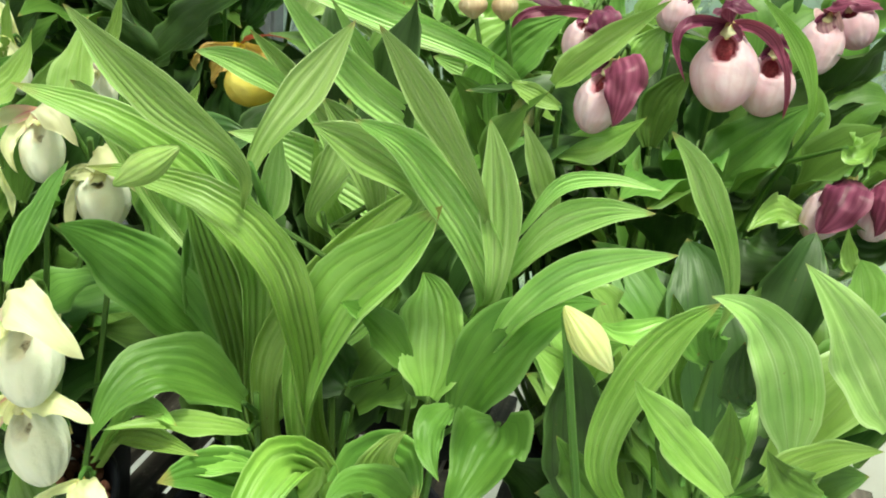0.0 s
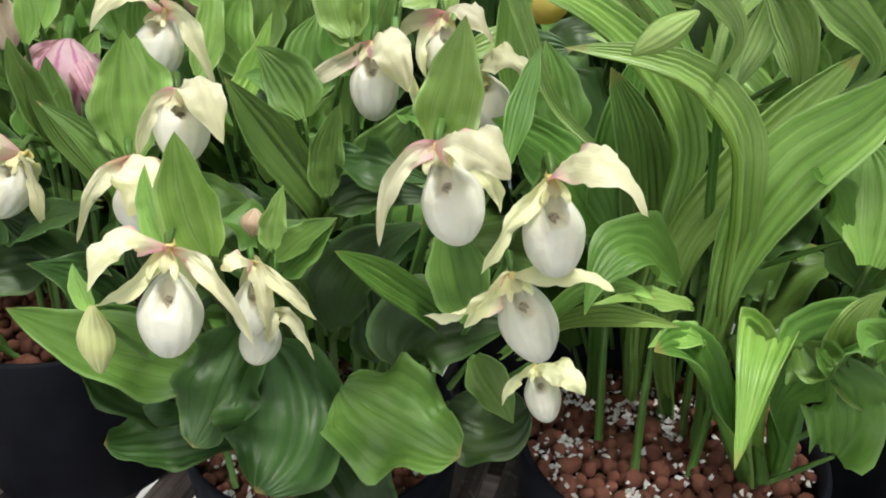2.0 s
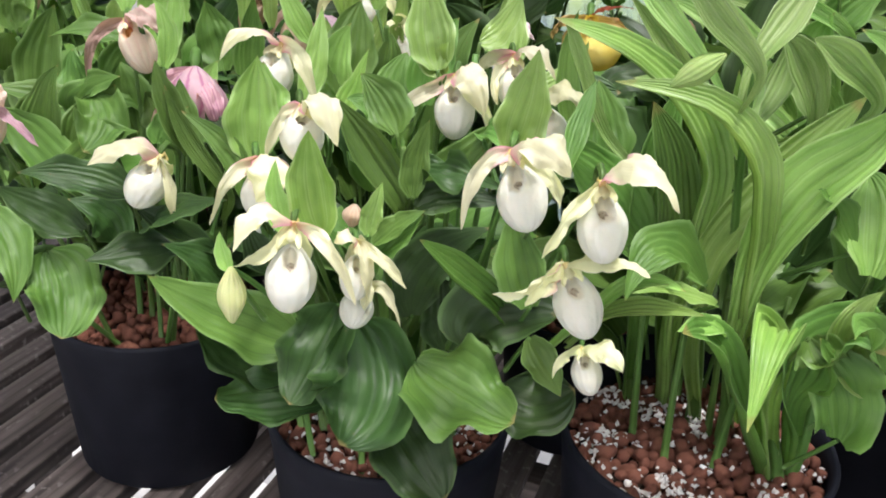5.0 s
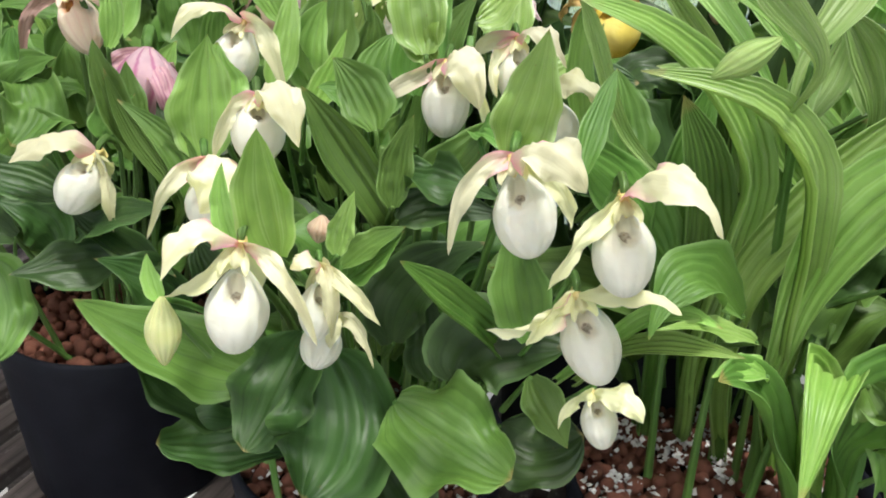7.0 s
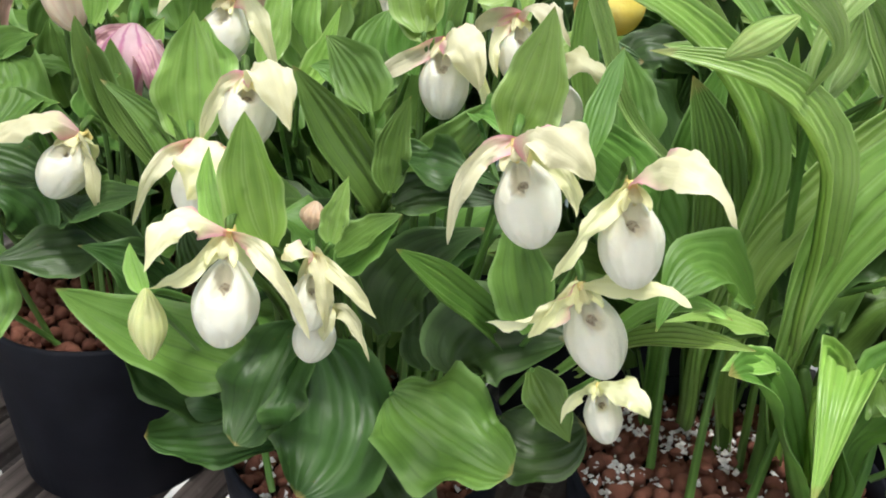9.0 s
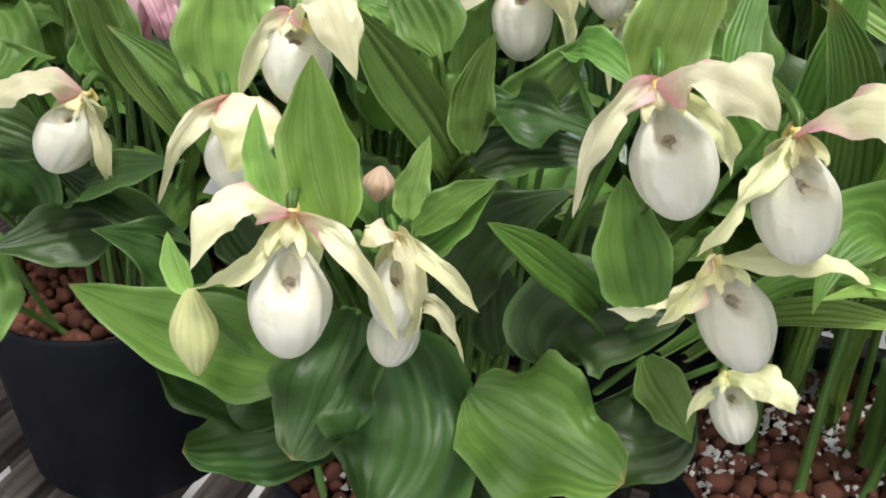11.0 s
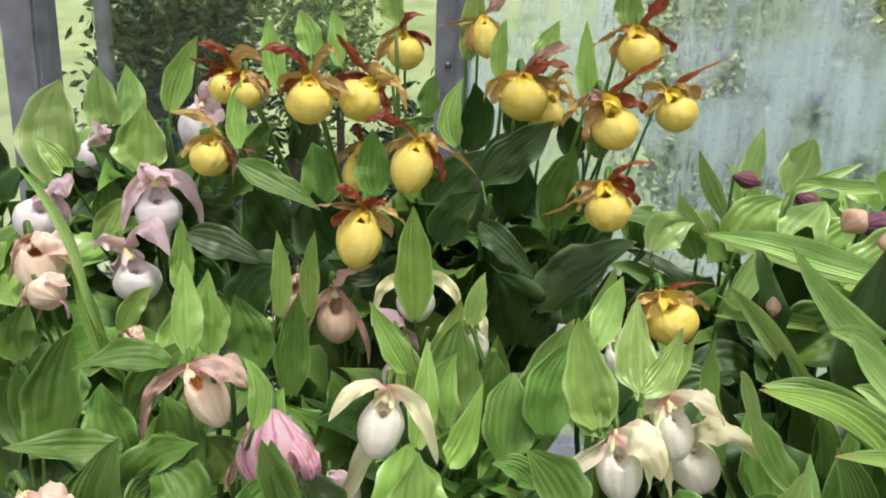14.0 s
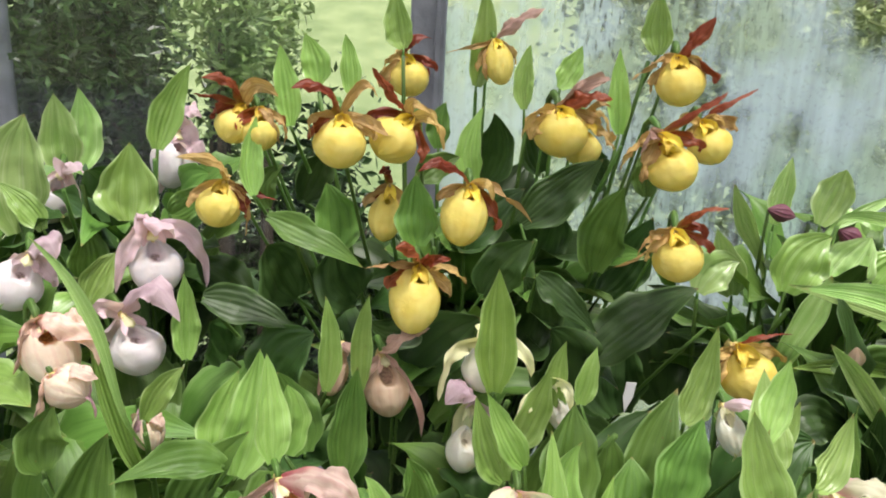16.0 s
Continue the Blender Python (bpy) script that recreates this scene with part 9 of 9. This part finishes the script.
stalk(purple, (0.3089, 0.6453, 0.35), (0.3557, 0.6391, 0.5085), (0.3969, 0.6118, 0.6662))
pouch_mesh(purple, (0.176, 0.6633, 0.631), (-0.14, -0.23, -0.96), (-0.22, -0.91, 0.35), 0.0188, 0.0153, "magenta", "bud", True)
stalk(purple, (0.1921, 0.6692, 0.35), (0.1849, 0.6766, 0.4931), (0.1775, 0.6668, 0.6363))
pouch_mesh(purple, (0.0455, 0.6633, 0.6664), (0.00, -0.12, -0.99), (-0.03, -0.95, 0.32), 0.0146, 0.0296, "magenta", "bud", True)
stalk(purple, (0.1824, 0.6789, 0.35), (0.114, 0.6816, 0.5145), (0.0456, 0.6669, 0.6791))
pouch_mesh(purple, (0.12, 0.6633, 0.6716), (-0.11, -0.11, -0.99), (-0.14, -0.94, 0.31), 0.0190, 0.0333, "green", "bud", True)
stalk(purple, (0.1829, 0.6749, 0.35), (0.1525, 0.6795, 0.518), (0.1221, 0.6668, 0.6861))
pouch_mesh(purple, (0.0742, 0.6773, 0.7462), (0.15, -0.19, -0.97), (-0.07, -0.98, 0.20), 0.0205, 0.0187, "dull", "bud", True)
stalk(purple, (0.1821, 0.6833, 0.35), (0.1275, 0.6908, 0.5517), (0.0729, 0.6809, 0.7535))
pouch_mesh(purple, (0.0973, 0.6773, 0.7476), (0.07, -0.18, -0.98), (-0.11, -0.97, 0.20), 0.0188, 0.0200, "dull", "bud", True)
stalk(purple, (0.1821, 0.6829, 0.35), (0.1395, 0.6906, 0.5528), (0.0968, 0.6809, 0.7556))
pouch_mesh(purple, (-0.0217, 0.6773, 0.6913), (0.00, -0.21, -0.98), (0.07, -0.96, 0.28), 0.0130, 0.0165, "dull", "bud", True)
stalk(purple, (0.182, 0.6842, 0.35), (0.0801, 0.6912, 0.5236), (-0.0218, 0.6809, 0.6974))

# rear right pot by the glass
stalk(rear, (0.098, 0.868, 0.35), (0.1054, 0.8622, 0.5183), (0.1115, 0.7642, 0.6867), 0.0026)
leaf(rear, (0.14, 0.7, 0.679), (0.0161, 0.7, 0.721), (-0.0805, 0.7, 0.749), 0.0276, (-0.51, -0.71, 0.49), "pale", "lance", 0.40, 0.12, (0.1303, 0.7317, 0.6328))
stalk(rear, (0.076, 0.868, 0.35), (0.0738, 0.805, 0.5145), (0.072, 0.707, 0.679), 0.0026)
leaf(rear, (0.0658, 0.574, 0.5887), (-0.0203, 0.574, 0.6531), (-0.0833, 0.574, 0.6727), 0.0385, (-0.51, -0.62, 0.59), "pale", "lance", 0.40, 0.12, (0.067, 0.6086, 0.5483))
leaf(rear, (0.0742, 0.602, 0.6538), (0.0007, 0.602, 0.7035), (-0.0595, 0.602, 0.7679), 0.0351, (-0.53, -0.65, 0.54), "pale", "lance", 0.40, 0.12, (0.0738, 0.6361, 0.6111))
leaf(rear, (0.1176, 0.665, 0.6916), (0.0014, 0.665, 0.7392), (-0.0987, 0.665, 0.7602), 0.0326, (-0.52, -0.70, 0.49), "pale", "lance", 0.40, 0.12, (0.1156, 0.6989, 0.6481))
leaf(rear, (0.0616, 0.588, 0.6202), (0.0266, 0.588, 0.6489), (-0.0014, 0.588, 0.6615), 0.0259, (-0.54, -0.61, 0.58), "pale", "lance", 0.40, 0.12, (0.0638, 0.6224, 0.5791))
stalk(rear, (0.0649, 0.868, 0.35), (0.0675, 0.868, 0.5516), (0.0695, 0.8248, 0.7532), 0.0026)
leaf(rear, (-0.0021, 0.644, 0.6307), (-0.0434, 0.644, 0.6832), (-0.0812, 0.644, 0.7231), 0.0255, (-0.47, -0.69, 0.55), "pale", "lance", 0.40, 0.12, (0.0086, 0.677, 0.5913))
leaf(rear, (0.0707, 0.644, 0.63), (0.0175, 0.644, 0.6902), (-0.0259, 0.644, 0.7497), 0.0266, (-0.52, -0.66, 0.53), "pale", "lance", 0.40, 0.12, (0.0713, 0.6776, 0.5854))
leaf(rear, (0.0441, 0.7, 0.6622), (-0.0098, 0.7, 0.6713), (-0.0623, 0.7, 0.6755), 0.0210, (-0.47, -0.70, 0.54), "bright", "lance", 0.40, 0.12, (0.0725, 0.7401, 0.6297))
leaf(rear, (0.0784, 0.735, 0.686), (0.1197, 0.735, 0.7161), (0.1568, 0.735, 0.7343), 0.0539, (-0.56, -0.68, 0.48), "bright", "leaf", 0.40, 0.12, (0.0722, 0.7239, 0.6543))
stalk(rear, (0.061, 0.9002, 0.35), (0.0606, 0.9037, 0.5369), (0.0602, 0.9065, 0.7238), 0.0026)
leaf(rear, (0.0651, 0.91, 0.7308), (0.0714, 0.91, 0.7693), (0.0749, 0.91, 0.8029), 0.0252, (-0.47, -0.78, 0.41), "pale", "leaf", 0.40, 0.12, (0.0603, 0.9061, 0.6958))
stalk(rear, (0.0913, 0.8778, 0.35), (0.0923, 0.8763, 0.5411), (0.0931, 0.875, 0.7322), 0.0026)
leaf(rear, (0.0931, 0.875, 0.7392), (0.1071, 0.875, 0.7735), (0.1127, 0.875, 0.7973), 0.0407, (-0.51, -0.76, 0.41), "pale", "leaf", 0.40, 0.12, (0.093, 0.8752, 0.7035))
leaf(rear, (0.07, 0.84, 0.7406), (0.1085, 0.84, 0.7602), (0.1512, 0.84, 0.7791), 0.0183, (-0.52, -0.74, 0.42), "pale", "lance", 0.40, 0.12, (0.0692, 0.8369, 0.7129))
leaf(rear, (0.0728, 0.826, 0.7602), (0.133, 0.826, 0.7567), (0.1967, 0.826, 0.7539), 0.0223, (-0.54, -0.72, 0.43), "pale", "lance", 0.40, 0.12, (0.0693, 0.8311, 0.733))
leaf(rear, (0.0455, 0.896, 0.6958), (0.0182, 0.896, 0.7385), (-0.0007, 0.896, 0.7798), 0.0288, (-0.44, -0.78, 0.44), "pale", "lance", 0.40, 0.12, (0.0603, 0.9057, 0.6677))
stalk(rear, (0.0175, 0.868, 0.35), (-0.0275, 0.868, 0.5159), (-0.0644, 0.84, 0.6818), 0.0026)
leaf(rear, (-0.0644, 0.84, 0.6888), (-0.0476, 0.84, 0.7126), (-0.0231, 0.84, 0.7175), 0.0418, (-0.40, -0.78, 0.48), "pale", "leaf", 0.40, 0.12, (-0.0594, 0.846, 0.6569))
stalk(rear, (0.0429, 0.868, 0.35), (0.0155, 0.868, 0.5201), (-0.0069, 0.7817, 0.6902), 0.0026)
leaf(rear, (0.0056, 0.805, 0.6972), (0.0196, 0.805, 0.7329), (0.0483, 0.805, 0.7497), 0.0535, (-0.47, -0.75, 0.46), "bright", "leaf", 0.40, 0.12, (-0.0038, 0.8001, 0.6647))
leaf(rear, (0.056, 0.805, 0.7014), (0.0777, 0.805, 0.7252), (0.0938, 0.805, 0.7483), 0.0493, (-0.51, -0.73, 0.46), "pale", "leaf", 0.40, 0.12, (0.0688, 0.8473, 0.6726))
leaf(rear, (0.1029, 0.805, 0.6937), (0.1134, 0.805, 0.7112), (0.1421, 0.805, 0.735), 0.0442, (-0.53, -0.71, 0.47), "bright", "leaf", 0.40, 0.12, (0.1107, 0.7847, 0.6614))
stalk(rear, (0.0174, 0.8778, 0.35), (0.0082, 0.8763, 0.5054), (0.0007, 0.875, 0.6608), 0.0026)
leaf(rear, (0.0007, 0.875, 0.6678), (-0.0098, 0.875, 0.7007), (-0.0273, 0.875, 0.7392), 0.0377, (-0.41, -0.77, 0.48), "pale", "leaf", 0.40, 0.12, (0.0017, 0.8752, 0.6375))
leaf(rear, (-0.0084, 0.77, 0.6566), (0.0112, 0.77, 0.6916), (0.0245, 0.77, 0.7259), 0.0356, (-0.47, -0.73, 0.50), "pale", "lance", 0.40, 0.12, (-0.0032, 0.7996, 0.6036))
stalk(rear, (0.1308, 0.868, 0.35), (0.1467, 0.868, 0.5449), (0.1596, 0.805, 0.7399), 0.0026)
leaf(rear, (0.1596, 0.805, 0.7469), (0.1603, 0.805, 0.7763), (0.1519, 0.805, 0.7882), 0.0320, (-0.57, -0.71, 0.41), "bright", "leaf", 0.40, 0.12, (0.1578, 0.8185, 0.7107))
leaf(rear, (-0.0553, 0.7, 0.6321), (-0.0238, 0.7, 0.6524), (-0.0042, 0.7, 0.6734), 0.0651, (-0.46, -0.69, 0.56), "dark", "leaf", 0.40, 0.12, (-0.0418, 0.7313, 0.5892))
leaf(rear, (0.0133, 0.7, 0.6328), (0.0385, 0.7, 0.6594), (0.0847, 0.7, 0.6685), 0.0675, (-0.51, -0.67, 0.54), "mid", "leaf", 0.40, 0.12, (0.0244, 0.7326, 0.5916))
leaf(rear, (-0.0014, 0.595, 0.5747), (-0.0077, 0.595, 0.6076), (-0.0182, 0.595, 0.6391), 0.0312, (-0.49, -0.61, 0.62), "bright", "lance", 0.40, 0.12, (0.0108, 0.6273, 0.5339))
leaf(rear, (0.1106, 0.665, 0.6139), (0.0868, 0.665, 0.6713), (0.0952, 0.665, 0.714), 0.0506, (-0.56, -0.64, 0.53), "bright", "leaf", 0.40, 0.12, (0.1101, 0.6995, 0.5731))
leaf(rear, (-0.0511, 0.63, 0.5915), (-0.0357, 0.63, 0.6328), (-0.0371, 0.63, 0.6741), 0.0364, (-0.47, -0.65, 0.60), "dark", "lance", 0.40, 0.12, (-0.0421, 0.6635, 0.5522))
leaf(rear, (0.1211, 0.735, 0.6755), (0.0826, 0.735, 0.6832), (0.0504, 0.735, 0.6909), 0.0361, (-0.53, -0.68, 0.51), "pale", "lance", 0.40, 0.12, (0.1157, 0.766, 0.6251))
leaf(rear, (0.0329, 0.588, 0.5649), (0.035, 0.588, 0.6069), (0.0525, 0.588, 0.6265), 0.0471, (-0.53, -0.59, 0.61), "mid", "leaf", 0.40, 0.12, (0.0395, 0.6219, 0.5244))
leaf(rear, (-0.0231, 0.602, 0.5733), (-0.0252, 0.602, 0.6153), (-0.0406, 0.602, 0.6475), 0.0309, (-0.48, -0.62, 0.62), "mid", "lance", 0.40, 0.12, (-0.0119, 0.6349, 0.5344))
pouch_mesh(rear, (0.1109, 0.7823, 0.7343), (-0.78, -0.13, -0.61), (-0.59, -0.77, 0.24), 0.0271, 0.0277, "dull", "bud", True)
stalk(rear, (0.1077, 0.8231, 0.35), (0.1155, 0.8129, 0.5453), (0.123, 0.7855, 0.7408))
pouch_mesh(rear, (0.1393, 0.7823, 0.7283), (0.99, -0.09, -0.09), (-0.61, -0.75, 0.25), 0.0289, 0.0395, "purple", "bud", True)
stalk(rear, (0.1065, 0.8227, 0.35), (0.1139, 0.8127, 0.539), (0.1209, 0.7855, 0.7282))
pouch_mesh(rear, (0.0868, 0.8242, 0.7416), (0.86, -0.12, -0.50), (-0.55, -0.80, 0.23), 0.0213, 0.0294, "magenta", "bud", True)
stalk(rear, (0.0762, 0.8386, 0.35), (0.0759, 0.8417, 0.5485), (0.0753, 0.8276, 0.7471))
pouch_mesh(rear, (0.0483, 0.8802, 0.7521), (0.96, -0.11, -0.25), (-0.50, -0.84, 0.22), 0.0180, 0.0306, "magenta", "bud", True)
stalk(rear, (0.0437, 0.8834, 0.35), (0.0393, 0.8922, 0.552), (0.0346, 0.8836, 0.7542))
pouch_mesh(rear, (0.2166, 0.8242, 0.7571), (0.31, -0.12, -0.94), (-0.64, -0.74, 0.20), 0.0337, 0.0290, "magenta", "bud", True)
stalk(rear, (0.1468, 0.8581, 0.35), (0.1803, 0.8514, 0.5594), (0.2134, 0.8275, 0.7689))

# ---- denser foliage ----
# Mostly dark kinds, so the shade inside the clumps is in the colour.
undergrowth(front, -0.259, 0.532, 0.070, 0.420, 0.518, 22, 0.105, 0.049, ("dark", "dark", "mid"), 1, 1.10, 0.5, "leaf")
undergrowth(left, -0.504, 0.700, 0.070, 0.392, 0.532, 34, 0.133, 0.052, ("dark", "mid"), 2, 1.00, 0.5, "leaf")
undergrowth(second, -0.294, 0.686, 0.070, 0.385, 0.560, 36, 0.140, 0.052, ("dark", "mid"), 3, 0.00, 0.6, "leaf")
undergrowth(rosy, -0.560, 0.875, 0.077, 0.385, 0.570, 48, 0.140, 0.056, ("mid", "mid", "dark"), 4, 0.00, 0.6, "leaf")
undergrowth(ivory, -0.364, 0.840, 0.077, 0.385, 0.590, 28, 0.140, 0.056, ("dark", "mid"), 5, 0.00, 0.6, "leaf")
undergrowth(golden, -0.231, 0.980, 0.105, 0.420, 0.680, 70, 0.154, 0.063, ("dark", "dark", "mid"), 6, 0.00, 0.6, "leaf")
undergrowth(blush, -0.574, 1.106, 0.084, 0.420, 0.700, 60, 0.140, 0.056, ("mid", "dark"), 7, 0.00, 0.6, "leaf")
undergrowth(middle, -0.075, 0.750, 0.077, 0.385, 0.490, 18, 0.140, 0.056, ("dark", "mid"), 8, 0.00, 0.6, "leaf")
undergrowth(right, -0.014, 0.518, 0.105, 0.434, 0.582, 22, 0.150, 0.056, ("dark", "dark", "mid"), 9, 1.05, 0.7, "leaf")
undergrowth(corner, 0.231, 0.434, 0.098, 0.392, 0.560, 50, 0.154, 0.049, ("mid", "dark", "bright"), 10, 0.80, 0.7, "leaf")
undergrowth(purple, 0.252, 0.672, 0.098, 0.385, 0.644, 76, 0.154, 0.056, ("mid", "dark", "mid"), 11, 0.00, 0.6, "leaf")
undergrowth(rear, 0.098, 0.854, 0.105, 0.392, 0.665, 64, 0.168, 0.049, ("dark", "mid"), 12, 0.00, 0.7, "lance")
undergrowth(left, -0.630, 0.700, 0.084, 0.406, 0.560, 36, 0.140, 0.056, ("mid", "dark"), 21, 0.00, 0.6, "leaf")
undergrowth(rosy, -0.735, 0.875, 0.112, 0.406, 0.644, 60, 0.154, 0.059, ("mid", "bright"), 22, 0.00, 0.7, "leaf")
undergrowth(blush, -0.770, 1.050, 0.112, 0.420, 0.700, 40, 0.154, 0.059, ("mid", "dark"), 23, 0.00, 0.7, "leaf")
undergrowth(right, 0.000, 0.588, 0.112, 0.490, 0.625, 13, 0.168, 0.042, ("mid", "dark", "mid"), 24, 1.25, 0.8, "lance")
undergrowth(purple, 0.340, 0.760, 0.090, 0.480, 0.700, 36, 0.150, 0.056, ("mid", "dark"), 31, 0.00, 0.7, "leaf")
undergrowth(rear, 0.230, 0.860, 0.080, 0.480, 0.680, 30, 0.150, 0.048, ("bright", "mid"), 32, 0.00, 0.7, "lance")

# ---- tags ----
def tag(plant_tag_label, top, bottom, width):
    """A thin plastic strip with a pointed foot, standing in a pot."""
    t, b = np.array(top, dtype=float), np.array(bottom, dtype=float)
    up = unit(t - b)
    sd = unit(np.cross(up, np.array((0.1, 1.0, 0.2))))
    nr = np.cross(up, sd) * 0.0004
    ln = float(np.linalg.norm(t - b))
    out = [(-0.5, ln), (0.5, ln), (0.5, 0.014), (0.0, 0.0), (-0.5, 0.014)]
    vs = [b + sd * x * width + up * z + nr * k for k in (-1, 1) for x, z in out]
    fs = [(4, 3, 2, 1, 0), (5, 6, 7, 8, 9)] + [(i, (i + 1) % 5, 5 + (i + 1) % 5, 5 + i) for i in range(5)]
    return tagged(piece("plant_tag", vs, fs, TAG, None, plant_tag_label, smooth=False, at=tuple(b)), category="plant tag")


tag("white plastic plant tag stuck among tall leaves", (-0.0763, 0.532, 0.6076), (-0.0665, 0.532, 0.5397), 0.011)
tag("white plastic plant tag half hidden by leaves", (0.0882, 0.602, 0.5082), (0.1057, 0.602, 0.4732), 0.010)
tag("white plastic plant tag leaning between two pots", (-0.3591, 0.56, 0.5446), (-0.3955, 0.56, 0.5306), 0.022)
tag("white plastic plant tag half hidden by leaves", (-0.1810, 0.745, 0.652), (-0.1848, 0.745, 0.625), 0.009)
tag("white plastic plant tag half hidden by upright leaves", (-0.2429, 0.665, 0.6279), (-0.2429, 0.665, 0.581), 0.012)
